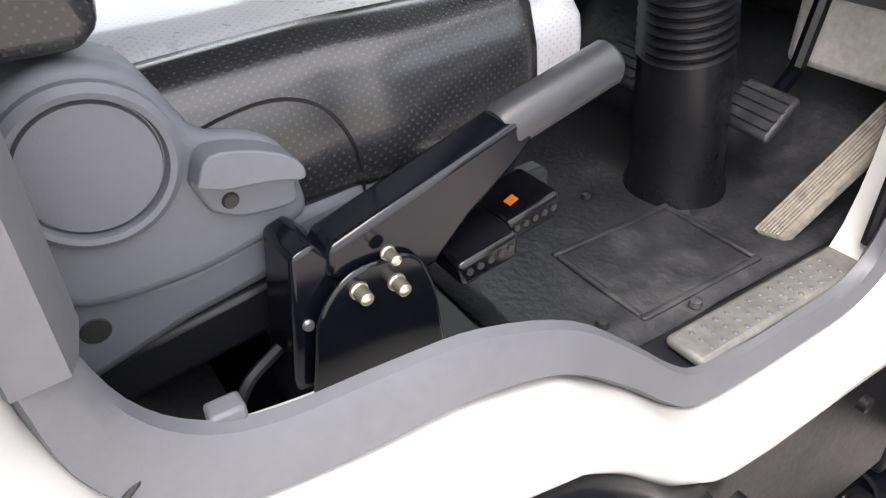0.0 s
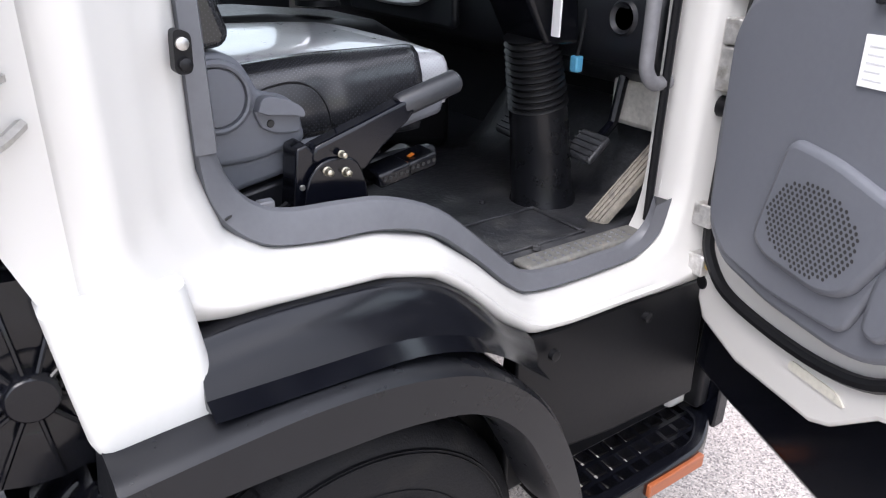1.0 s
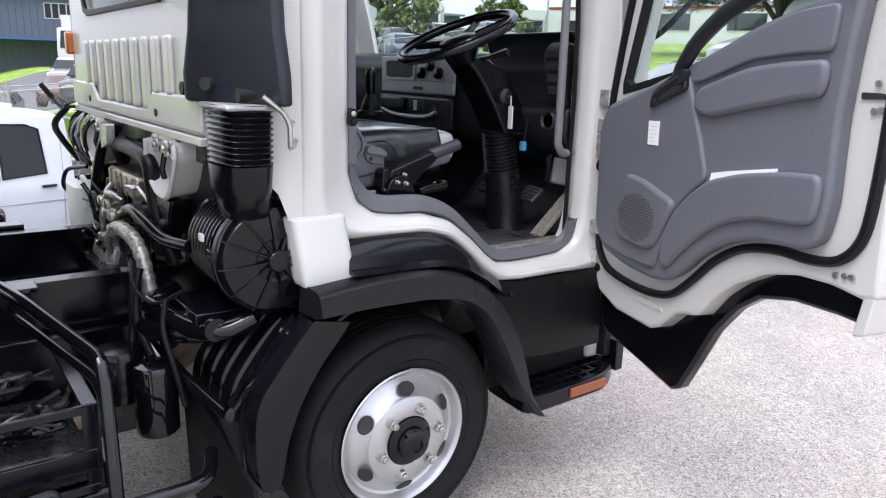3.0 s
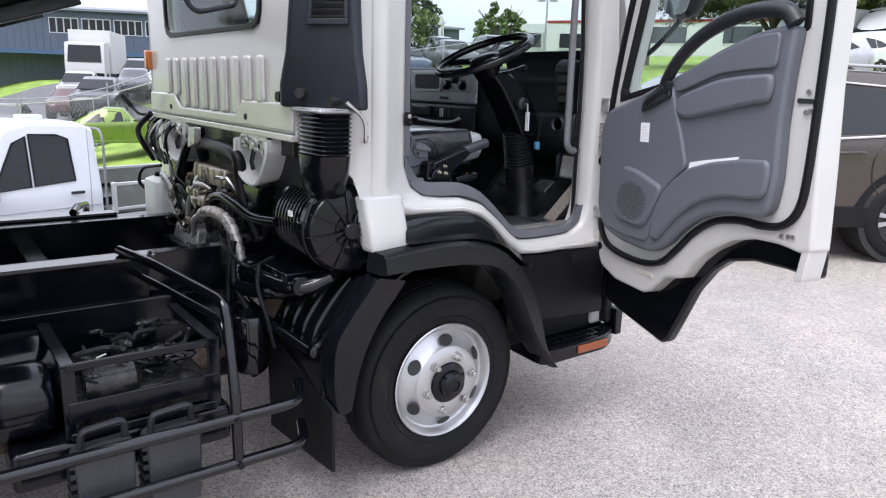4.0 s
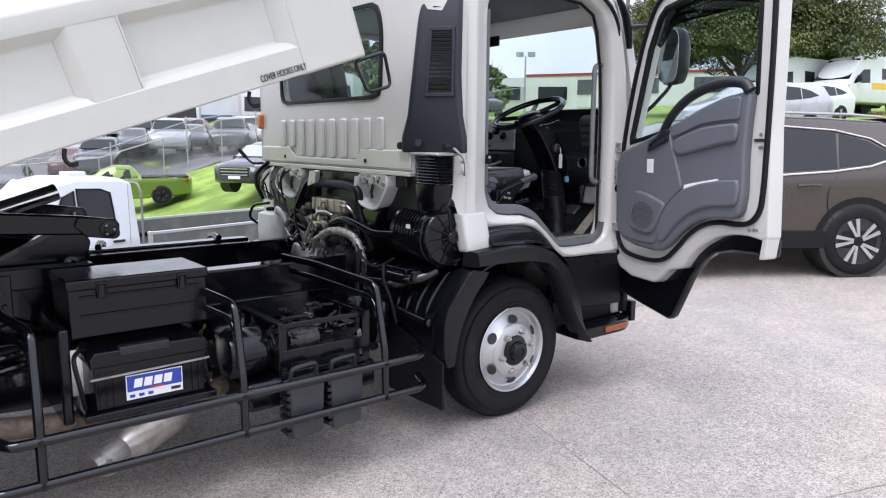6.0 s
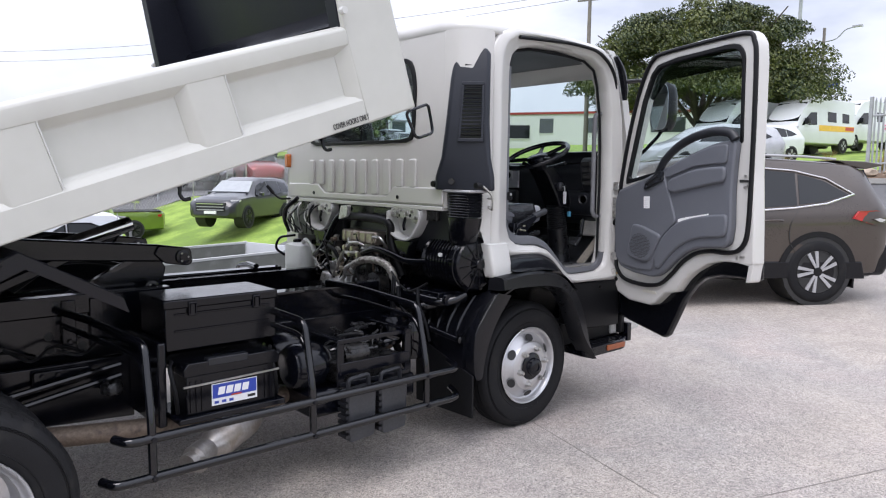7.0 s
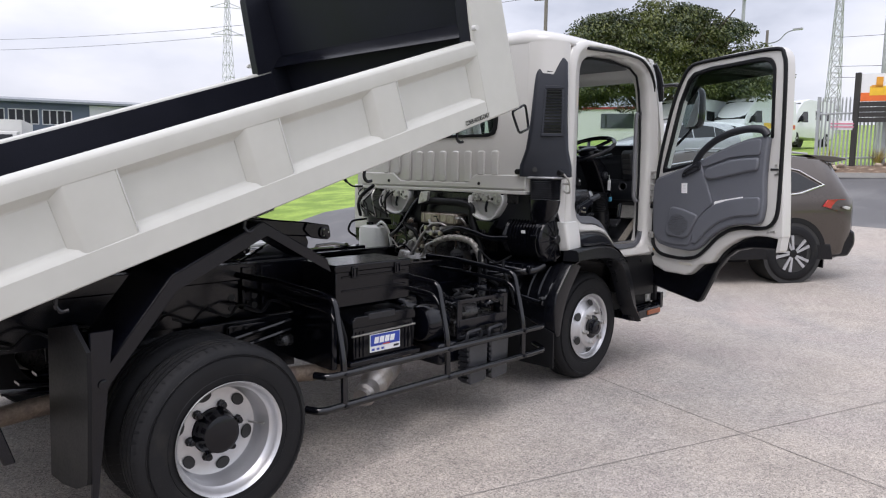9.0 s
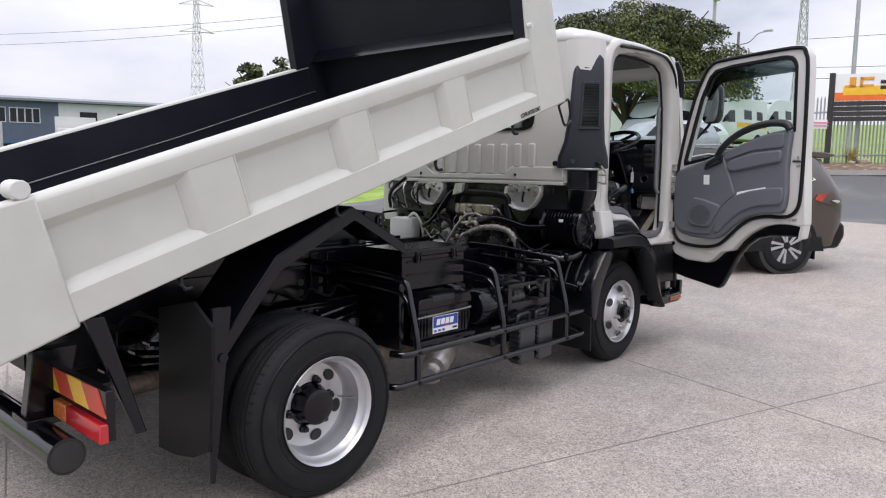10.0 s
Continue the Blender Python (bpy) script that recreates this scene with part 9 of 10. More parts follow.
for y in (-0.3, 0.05):
    bm = B()
    box(bm, 1.45, 1.85, y - 0.0, y + 0.35, 0.9, 1.75)
    fsub("seat", bm, mat("grey_cloth", (0.16, 0.16, 0.17), 0.9), "", 0.08)
deckgrey = mat("weathered_grey_deck_panel", (0.135, 0.140, 0.122), 0.7, var=0.15, scale=3, alt=(0.18, 0.185, 0.17))
deckal = mat("deck_aluminium", (0.55, 0.56, 0.54), 0.4, metal=0.5, var=0.1)
for side in (-1, 1):
    bm = B()
    box(bm, -3.15, 0.88, side * 1.0, side * 1.04, 0.78, 1.18)
    fsub("drop_side", bm, deckgrey)
    for z in (0.785, 1.165):
        bm = B()
        box(bm, -3.17, 0.90, side * 0.995, side * 1.052, z - 0.025, z + 0.025)
        fsub("side_rail", bm, deckal, "", 0.006)
    for x in (-3.15, 0.86):
        bm = B()
        box(bm, x - 0.03, x + 0.03, side * 0.99, side * 1.055, 0.72, 1.20)
        fsub("deck_post", bm, deckal, "", 0.005)
bm = B()
box(bm, -3.19, -3.15, -1.04, 1.04, 0.76, 1.18)
fsub("tail_board", bm, vanwhite, "white tail board", 0.006)
bm = B()
box(bm, -3.15, 0.88, -1.02, 1.02, 0.72, 0.77)
fsub("deck", bm, deckgrey)
bm = B()
box(bm, -3.1, 0.9, -0.5, 0.5, 0.60, 0.90)
box(bm, -3.1, 0.85, -1.02, -0.98, 0.80, 0.90)
box(bm, -3.1, 0.85, 0.98, 1.02, 0.80, 0.90)
fsub("deck_frame", bm, M["black"])
bm = B()
tube(bm, fillet([(0.93, -0.92, 0.72), (0.93, -0.92, 1.86), (0.93, -0.82, 2.0), (0.93, 0.82, 2.0), (0.93, 0.92, 1.86), (0.93, 0.92, 0.72)], 0.10), 0.020, 8)
fsub("head_rack", bm, mat("grey_rack_tube", (0.2, 0.2, 0.2), 0.4), "grey tube rack behind the cab")

# campervans in the street
VAN = [(-1.1, 0.45, 1.30, 2.60, 0.95, 1.0, 0.88), (-1.0, 0.40, 1.30, 2.72, 0.98, 1.02, 0.90), (2.2, 0.38, 1.28, 2.75, 0.98, 1.02, 0.90), (2.9, 0.38, 1.27, 2.60, 0.98, 1.02, 0.88), (3.45, 0.38, 1.27, 2.15, 0.97, 1.02, 0.88), (4.05, 0.38, 1.22, 1.42, 0.96, 1.0, 0.90), (4.5, 0.40, 1.0, 1.12, 0.92, 0.95, 0.82), (4.75, 0.5, 0.75, 0.82, 0.75, 0.8, 0.7)]
vwin = [[(-0.5, 0.18), (-0.5, 0.52), (0.15, 0.54), (0.15, 0.18)], [(0.7, 0.18), (0.7, 0.54), (1.5, 0.56), (1.5, 0.18)], [(2.45, 0.05), (2.45, 0.52), (2.95, 0.55), (3.55, 0.35), (3.75, 0.05)]]


def camper(x, y, h, stripe, label):
    v, sub = car("campervan", (x, y, height(x, y)), h, VAN, vanwhite, label, vwin, (0, 3.9), 0.36, 0.92, M["darkglass"], 0.97, False, 8, True, "campervans")
    bm = B()
    panel(bm, [(3.02, -0.80, 2.45), (3.02, 0.80, 2.45), (3.98, 0.90, 1.45), (3.98, -0.90, 1.45)], (0.03, 0, 0.04))
    sub("windscreen", bm, M["darkglass"])
    for side in (-1, 1):
        if stripe:
            bm = B()
            panel(bm, [(-0.9, side * 1.024, 1.10), (2.3, side * 1.024, 1.05), (2.3, side * 1.024, 1.35), (-0.9, side * 1.02, 1.38)], (0, side * 0.004, 0))
            sub("side_stripe", bm, M["yellow"], "yellow stripe")
            bm = B()
            panel(bm, [(-0.9, side * 1.03, 1.16), (-0.1, side * 1.03, 1.16), (-0.1, side * 1.028, 1.34), (-0.9, side * 1.026, 1.34)], (0, side * 0.004, 0))
            sub("print_bar", bm, M["redband"])
        bm = B()
        box(bm, 3.35, 3.6, side * 1.03, side * 1.25, 1.35, 1.65)
        sub("wing_mirror", bm, M["blackpl"], "", 0.03)
        bm = B()
        panel(bm, [(4.45, side * 0.90, 0.95), (4.05, side * 1.0, 1.10), (4.0, side * 1.0, 1.22), (4.5, side * 0.82, 1.05)], (0.03, side * 0.01, 0.02))
        sub("head_lamp", bm, M["silverpl"])
    bm = B()
    box(bm, 4.55, 4.78, -0.75, 0.75, 0.42, 0.66)
    sub("bumper", bm, M["blackpl"], "", 0.03)
    return v


camper(36.8, 11.6, 170, True, "white campervan with a yellow side stripe")
camper(43.0, 11.4, 172, False, "white high-roof campervan parked in the street")
camper(34.5, 14.2, 172, False, "white high-roof campervan parked in the street")
hat, sub = car("parked_hatchback", (26.0, 9.4, height(26.0, 9.4)), 160, SUV, vanwhite, "white hatchback parked in the street", swin, (0, 2.65), 0.32, 0.8, M["darkglass"], 0.9, False, 8, True)
sil, sub = car("parked_sedan", (17.5, 6.5, height(17.5, 6.5)), 150, SUV, mat("silver_car_paint", (0.45, 0.46, 0.47), 0.3, metal=0.4, coat=0.6), "silver car parked beyond the yard", swin, (0, 2.65), 0.32, 0.8, M["darkglass"], 0.9, False, 8, True)

# rows of used cars behind the wire fence
rnd = random.Random(3)
cols = [(0.02, 0.02, 0.025), (0.3, 0.31, 0.32), (0.04, 0.045, 0.05), (0.25, 0.02, 0.02), (0.6, 0.6, 0.6), (0.03, 0.05, 0.1), (0.12, 0.12, 0.13)]
paints = [car_paint("used_car_paint", c) for c in cols]
shell = None
for k in range(16):
    x, y = 6 + (k % 8) * 2.9 + rnd.uniform(-0.2, 0.2), 33.0 + 5.5 * (k // 8) - 0.35 * (k % 8)
    words = ("black", "silver", "dark grey", "red", "white", "navy", "grey")[k % 7]
    if shell is None:
        shell = [car_shell(WAG), None]
        me = bpy.data.meshes.new("body")
        bmesh.ops.recalc_face_normals(shell[0], faces=shell[0].faces)
        shell[0].to_mesh(me)
        shell[0].free()
        me.shade_smooth()
        me.set_sharp_from_angle(angle=radians(40))
        shell = me
    ob = thing("used_car", (x, y, height(x, y) + 0.0), f"{words} used car parked behind the wire fence", "car", "cars behind the fence")
    ob.rotation_euler = (0, 0, radians(250 + rnd.uniform(-6, 6)))
    me = shell.copy()
    me.materials.append(paints[k % 7])
    b = new("body", me)
    b.parent = ob
    for side in (-1, 1):
        for loop in wwin:
            bm = B()
            panel(bm, [skin(WAG, u, t, side) for u, t in loop], (0, -side * 0.004, 0))
            o = link("side_window", bm, M["darkglass"])
            o.parent = ob
        for ax in (0, 2.85):
            bm = B()
            lathe(bm, [(0.36, side * 0.70), (0.36, side * 0.945), (0.24, side * 0.955), (0.05, side * 0.95)], (ax, 0, 0.36), "y", 18)
            o = link("wheel", bm, M["rubber"])
            o.parent = ob
    bm = B()
    panel(bm, [(1.92, -0.60, 1.56), (1.92, 0.60, 1.56), (2.46, 0.72, 1.18), (2.46, -0.72, 1.18)], (0.02, 0, 0.025))
    o = link("windscreen", bm, M["darkglass"])
    o.parent = ob

# ---- fences ----
galv = mat("galvanised_steel", (0.42, 0.43, 0.44), 0.45, metal=0.6, var=0.15, scale=6)
wf = thing("wire_fence", (8, 28, height(8, 28)), "galvanised chain-link fence round the car park", "fence")
F0, F1 = Vector((-4.0, 29.5, 0)), Vector((26.0, 25.5, 0))
fv = (F1 - F0)
for k in range(11):
    p = F0 + fv * (k / 10)
    bm = B()
    g = height(p.x, p.y)
    tube(bm, [(p.x, p.y, g - 0.1), (p.x, p.y, g + 2.0)], 0.03, 8)
    part("post", bm, galv, wf)
bm = B()
n = 300
for k in range(n):
    for sg in (-1, 1):
        a, b = F0 + fv * (k / n), F0 + fv * (min(n, max(0, k + sg * 18)) / n)
        za, zb = height(a.x, a.y), height(b.x, b.y)
        va = [bm.verts.new((q.x, q.y, z)) for q, z in ((a, za), (a + fv * 0.00022, za), (b + fv * 0.00022, zb + 1.8), (b, zb + 1.8))]
        bm.faces.new(va)
tagged(part("wire_mesh", bm, galv, wf), kind="stuff")
bm = B()
tube(bm, [(F0 + fv * (k / 20)) + Vector((0, 0, height(*(F0 + fv * (k / 20)).xy) + 1.8)) for k in range(21)], 0.02, 6)
part("top_rail", bm, galv, wf)

pf = thing("picket_fence", (19.5, 2.5, height(19.5, 2.5)), "galvanised steel picket fence along the street", "fence")
PF = [Vector((18.3, 3.5, 0)), Vector((20.6, 1.3, 0)), Vector((24.5, -3.5, 0))]
pick = B()
prism(pick, [(-0.022, 0), (0.022, 0), (0.022, 1.95), (0, 2.05), (-0.022, 1.95)], "x", -0.01, 0.01)
pm = bpy.data.meshes.new("picket")
pick.to_mesh(pm)
pick.free()
pm.materials.append(galv)
for a, b in zip(PF, PF[1:]):
    L = (b - a).length
    for k in range(int(L / 0.115)):
        p = a + (b - a) * (k * 0.115 / L)
        o = new("picket", pm)
        o.parent = pf
        o.location = Vector((p.x, p.y, height(p.x, p.y) + 0.08)) - Vector(pf.location)
        o.rotation_euler = (0, 0, math.atan2((b - a).y, (b - a).x) + math.pi / 2)
    for z in (0.35, 1.65):
        bm = B()
        tube(bm, [Vector((p.x, p.y, height(p.x, p.y) + z)) for p in [a + (b - a) * (k / 6) for k in range(7)]], 0.028, 6)
        part("rail", bm, galv, pf)
    for k in range(int(L / 2.0) + 1):
        p = a + (b - a) * min(1, k * 2.0 / L)
        bm = B()
        g = height(p.x, p.y)
        box(bm, p.x - 0.04, p.x + 0.04, p.y - 0.04, p.y + 0.04, g - 0.1, g + 2.15)
        part("post", bm, galv, pf)
bm = B()
g = height(18.9, 3.4)
hexa(bm, [(18.70, 3.55, g + 1.15), (18.72, 3.57, g + 1.15), (19.18, 2.97, g + 1.15), (19.16, 2.95, g + 1.15), (18.70, 3.55, g + 1.42), (18.72, 3.57, g + 1.42), (19.18, 2.97, g + 1.42), (19.16, 2.95, g + 1.42)])
bmesh.ops.translate(bm, verts=bm.verts, vec=(-0.12, -0.27, 0))
nb = part("notice_board", bm, M["paper"], pf, "white notice with faded pink print")
for z in (1.22, 1.31):
    bm = B()
    hexa(bm, [(18.72, 3.515, g + z), (18.725, 3.52, g + z), (19.12, 3.005, g + z), (19.115, 3.0, g + z), (18.72, 3.515, g + z + 0.035), (18.725, 3.52, g + z + 0.035), (19.12, 3.005, g + z + 0.035), (19.115, 3.0, g + z + 0.035)])
    bmesh.ops.translate(bm, verts=bm.verts, vec=(-0.132, -0.28, 0))
    part("print_bar", bm, mat("faded_pink_print", (0.75, 0.25, 0.35), 0.6), nb)

# ---- yard sign ----
sg = thing("yard_sign", (19.4, 2.2, height(19.4, 2.2)), "white, yellow and orange sign board on dark timber posts", "sign")
sdir = Vector((0.35, -0.94, 0)).normalized()
darkwood = mat("dark_stained_timber", (0.035, 0.032, 0.03), 0.7, var=0.3, scale=5)
P0 = Vector((19.05, 2.72, 0))
for k in (0.0, 2.9):
    p = P0 + sdir * k
    g = height(P0.x, P0.y)
    bm = B()
    box(bm, p.x - 0.07, p.x + 0.07, p.y - 0.07, p.y + 0.07, g - 0.2, g + 2.80)
    part("post", bm, darkwood, sg, bevel=0.008)


def sboard(z0, z1, m, nm, k0=0.08, k1=2.82, o=0.0, lab=""):
    bm = B()
    a, b = P0 + sdir * k0, P0 + sdir * k1
    nrm = Vector((-0.94, -0.35, 0)) * (0.03 + o)
    panel(bm, [a + nrm + Vector((0, 0, g + z0)), b + nrm + Vector((0, 0, g + z0)), b + nrm + Vector((0, 0, g + z1)), a + nrm + Vector((0, 0, g + z1))], nrm.normalized() * 0.012)
    part(nm, bm, m, sg, lab)


sboard(1.98, 2.76, M["paper"], "board")
sboard(1.98, 2.22, mat("sign_orange", (0.80, 0.16, 0.03), 0.5), "orange_band", o=0.014)
sboard(2.14, 2.40, mat("sign_yellow", (0.85, 0.50, 0.03), 0.5), "yellow_band", 0.3, 2.82, o=0.018)
for k0, k1, z0, z1 in ((0.45, 0.62, 2.36, 2.66), (0.34, 0.62, 2.36, 2.43), (0.72, 1.08, 2.58, 2.66), (0.72, 0.80, 2.36, 2.66), (0.72, 1.08, 2.36, 2.44)):
    sboard(z0, z1, mat("sign_gold", (0.75, 0.33, 0.03), 0.5), "logo_shape", k0, k1, 0.022)
for q in range(2):
    for k in range(3):
        sboard(2.46 - 0.16 * q, 2.56 - 0.16 * q, M["ink"], "print_bar", 1.25 + 0.42 * k, 1.60 + 0.42 * k, 0.022)
for k in range(4):
    sboard(1.38 + 0.15 * k, 1.51 + 0.15 * k, darkwood, "plank")

# ---- garden strip ----
mulch = mat("bark_mulch", (0.16, 0.11, 0.075), 0.95, var=0.4, scale=6, alt=(0.30, 0.24, 0.18), bump=1.0, bscale=25)
bm = B()
rows = []
for i in range(24):
    t = i / 23
    c = Vector((16.2, 7.0, 0)).lerp(Vector((21.5, -6.5, 0)), t)
    row = []
    for j in range(9):
        u = j / 8
        x, y = c.x + 2.6 * u * 0.94, c.y + 2.6 * u * 0.34
        row.append(bm.verts.new((x, y, height(x, y) + 0.02 + 0.10 * math.sin(math.pi * u) + 0.03 * noise.noise((x * 2, y * 2, 0)))))
    rows.append(row)
for a, b in zip(rows, rows[1:]):
    for k in range(8):
        bm.faces.new((a[k], a[k + 1], b[k + 1], b[k]))
structure("garden_bed", bm, mulch, "brown bark garden bed by the fence", "garden bed", smooth=180)
bm = B()
a = [Vector((16.2, 7.0, 0)).lerp(Vector((21.5, -6.5, 0)), k / 30) for k in range(31)]
strip(bm, [(p.x, p.y, height(p.x, p.y) - 0.02) for p in a], [(p.x + 0.15, p.y + 0.05, height(p.x, p.y) - 0.02) for p in a], (0, 0, 0.14))
structure("kerb", bm, mat("kerb_concrete", (0.36, 0.35, 0.33), 0.85, var=0.15, scale=3), "pale concrete kerb along the garden strip", "kerb")
rock = mat("garden_stone", (0.38, 0.31, 0.24), 0.85, var=0.25, scale=4, bump=0.6, bscale=30)
for k in range(34):
    t = rnd.uniform(0.05, 0.95)
    c = Vector((16.2, 7.0, 0)).lerp(Vector((21.5, -6.5, 0)), t)
    x, y, r = c.x + rnd.uniform(0.25, 1.6), c.y + rnd.uniform(0.1, 0.6), rnd.uniform(0.07, 0.19)
    bm = B()
    bmesh.ops.create_icosphere(bm, subdivisions=2, radius=r)
    for v in bm.verts:
        v.co *= 1 + 0.35 * noise.noise(v.co * 9 + Vector((k, 0, 0)))
        v.co.z *= 0.65
    bmesh.ops.translate(bm, verts=bm.verts, vec=(x, y, height(x, y) + 0.10 + r * 0.3))
    tagged(part("garden_stone", bm, rock), "rough tan garden stone on the bark bed", "stone", "garden stones")
straw = mat("tussock_grass", (0.42, 0.32, 0.10), 0.8, var=0.3, scale=10, alt=(0.25, 0.28, 0.06))
for k in range(9):
    t = 0.12 + 0.09 * k
    c = Vector((16.2, 7.0, 0)).lerp(Vector((21.5, -6.5, 0)), t)
    x, y = c.x + rnd.uniform(0.9, 1.8), c.y + rnd.uniform(0.2, 0.6)
    bm = B()
    g = height(x, y) + 0.08
    for j in range(150):
        a, l, w = rnd.uniform(0, 6.283), rnd.uniform(0.35, 0.7), 0.006
        d = Vector((math.cos(a), math.sin(a), 0))
        s = Vector((-d.y, d.x, 0)) * w
        lean = rnd.uniform(0.15, 0.9)
        p = [Vector((x, y, g)) + d * 0.06 * rnd.random()]
        for q in (0.4, 0.75, 1.0):
            p.append(p[0] + d * l * lean * q * q + Vector((0, 0, l * (q - 0.35 * lean * q * q))))
        for u, v, e in zip(p, p[1:], (1.0, 0.8, 0.5)):
            bm.faces.new([bm.verts.new(z) for z in (u - s * e, u + s * e, v + s * e * 0.7, v - s * e * 0.7)])
    tagged(part("tussock", bm, straw), "straw-yellow tussock grass in the bark bed", "grass plant", "tussocks")


# ---- trees ----
def tree(name, x, y, hgt, crown, label, leafcol, seed, leaf=0.17, clumps=95, per=150, low=0.35, flat=0.55):
    r = random.Random(seed)
    g = height(x, y)
    tr = thing(name, (x, y, g), label, "tree")
    bark = M["bark"]
    bm = B()
    tips = []
    tube(bm, smooth_line([(x, y, g - 0.2), (x + 0.1, y, g + hgt * 0.15), (x - 0.1, y + 0.1, g + hgt * 0.3)], 4), [0.05 * hgt * (1 - 0.05 * k) for k in range(9)], 10)
    for k in range(13):
        a = 2 * math.pi * k / 13 + r.uniform(-0.2, 0.2)
        l = crown * r.uniform(0.5, 0.95)
        z1 = hgt * r.uniform(low + 0.1, 0.9)
        p = [Vector((x, y, g + hgt * r.uniform(0.12, 0.3))), Vector((x + math.cos(a) * l * 0.4, y + math.sin(a) * l * 0.4, g + hgt * 0.35 + 0.3 * (z1 - hgt * 0.35))), Vector((x + math.cos(a) * l, y + math.sin(a) * l, g + z1))]
        q = smooth_line(p, 5)
        tube(bm, q, [0.018 * hgt * (1 - 0.8 * i / (len(q) - 1)) for i in range(len(q))], 7)
        tips.append(q[-1])
    part("trunk", bm, bark, tr)
    verts, faces = [], []
    for c in range(clumps):
        while True:
            u, v, w = r.uniform(-1, 1), r.uniform(-1, 1), r.uniform(0, 1)
            if 0.42 < u * u + v * v + w * w < 1:
                break
        cx, cy, cz = x + u * crown, y + v * crown, g + hgt * (low + (1 - low) * w * 0.93)
        cr = crown * r.uniform(0.13, 0.23) * (1.1 - 0.3 * w)
        tilt = Vector((u, v, 0)) * -0.35
        for j in range(per):
            d = Vector((r.gauss(0, 1), r.gauss(0, 1), r.gauss(0, 1))).normalized() * r.random() ** 0.4
            d.z = d.z * flat + tilt.dot(d)
            p = Vector((cx, cy, cz)) + d * cr
            n = (Vector((r.uniform(-1, 1), r.uniform(-1, 1), r.uniform(0.0, 1.3))) + d * 0.6).normalized()
            t = n.orthogonal().normalized()
            b = n.cross(t)
            s = leaf * r.uniform(0.5, 1.3)
            k = len(verts)
            verts += [p - t * s - origin(tr), p + b * s * 0.5 - origin(tr), p + t * s - origin(tr), p - b * s * 0.5 - origin(tr)]
            faces.append((k, k + 1, k + 2, k + 3))
    me = bpy.data.meshes.new("crown")
    me.from_pydata(verts, [], faces)
    me.materials.append(leafcol)
    cw = new("crown", me)
    cw.parent = tr
    tagged(cw, kind="stuff")
    return tr


def leafmat(name, a, b):
    m = bpy.data.materials.new(name)
    m.use_nodes = True
    nt = m.node_tree
    N, L = nt.nodes.new, nt.links.new
    p = nt.nodes["Principled BSDF"]
    gi, nz, co = N("ShaderNodeNewGeometry"), N("ShaderNodeTexNoise"), N("ShaderNodeTexCoord")
    nz.inputs["Scale"].default_value = 0.35
    L(co.outputs["Object"], nz.inputs[0])
    mp = N("ShaderNodeMath")
    mp.operation = "MULTIPLY_ADD"
    mp.inputs[1].default_value = 0.5
    L(gi.outputs["Random Per Island"], mp.inputs[0])
    sb = N("ShaderNodeMath")
    sb.operation = "SUBTRACT"
    sb.inputs[1].default_value = 0.25
    L(nz.outputs["Fac"], sb.inputs[0])
    L(sb.outputs[0], mp.inputs[2])
    rp = N("ShaderNodeValToRGB")
    rp.color_ramp.elements[0].color, rp.color_ramp.elements[1].color = (*a, 1), (*b, 1)
    rp.color_ramp.elements[0].position, rp.color_ramp.elements[1].position = 0.25, 0.8
    L(mp.outputs[0], rp.inputs[0])
    L(rp.outputs[0], p.inputs["Base Color"])
    p.inputs["Roughness"].default_value = 0.6
    return m


M["bark"] = mat("grey_bark", (0.10, 0.085, 0.07), 0.9, var=0.3, scale=4, bump=0.8, bscale=20)
poh = leafmat("dark_evergreen_leaf", (0.012, 0.030, 0.011), (0.13, 0.145, 0.030))
tree("street_tree", 35.4, 18.0, 8.6, 6.9, "large dark evergreen tree with spreading crown", poh, 4, 0.085, 190, 950, 0.34, 0.42)
shrub = leafmat("light_green_leaf", (0.05, 0.10, 0.02), (0.22, 0.28, 0.06))
tree("small_tree", 34.0, 38.0, 4.5, 2.2, "small light green tree by the fence", shrub, 6, 0.14, 50, 90, 0.15)
tree("small_tree", 25.0, 36.0, 4.0, 2.4, "small light green tree by the fence", shrub, 8, 0.14, 50, 90, 0.15)
tree("far_tree", 40.0, 62.0, 9.0, 5.0, "dark tree beyond the far car park", poh, 12, 0.3, 70, 80, 0.3)

# ---- poles and wires ----
wood = mat("weathered_pole", (0.20, 0.18, 0.16), 0.85, var=0.2, scale=5)


def pole(name, x, y, hgt, r, m, label, arms=()):
    g = height(x, y)
    p = thing(name, (x, y, g), label, "pole")
    bm = B()
    tube(bm, [(x, y, g - 0.3), (x, y, g + hgt * 0.5), (x, y, g + hgt)], [r, r * 0.85, r * 0.7], 10)
    part("shaft", bm, m, p)
    for z, l, az in arms:
        d = Vector((math.cos(radians(az)), math.sin(radians(az)), 0))
        bm = B()
        c = Vector((x, y, g + z))
        s = Vector((-d.y, d.x, 0)) * 0.05
        hexa(bm, [c - d * l - s, c + d * l - s, c + d * l + s, c - d * l + s, c - d * l - s + Vector((0, 0, 0.1)), c + d * l - s + Vector((0, 0, 0.1)), c + d * l + s + Vector((0, 0, 0.1)), c - d * l + s + Vector((0, 0, 0.1))])
        part("cross_arm", bm, m, p)
        for k in (-0.95, -0.5, 0.5, 0.95):
            bm = B()
            q = c + d * l * k
            lathe(bm, [(0.03, 0.1), (0.05, 0.14), (0.03, 0.2), (0.04, 0.24)], q, "z", 8)
            part("insulator", bm, M["silverpl"], p)
    return p, g


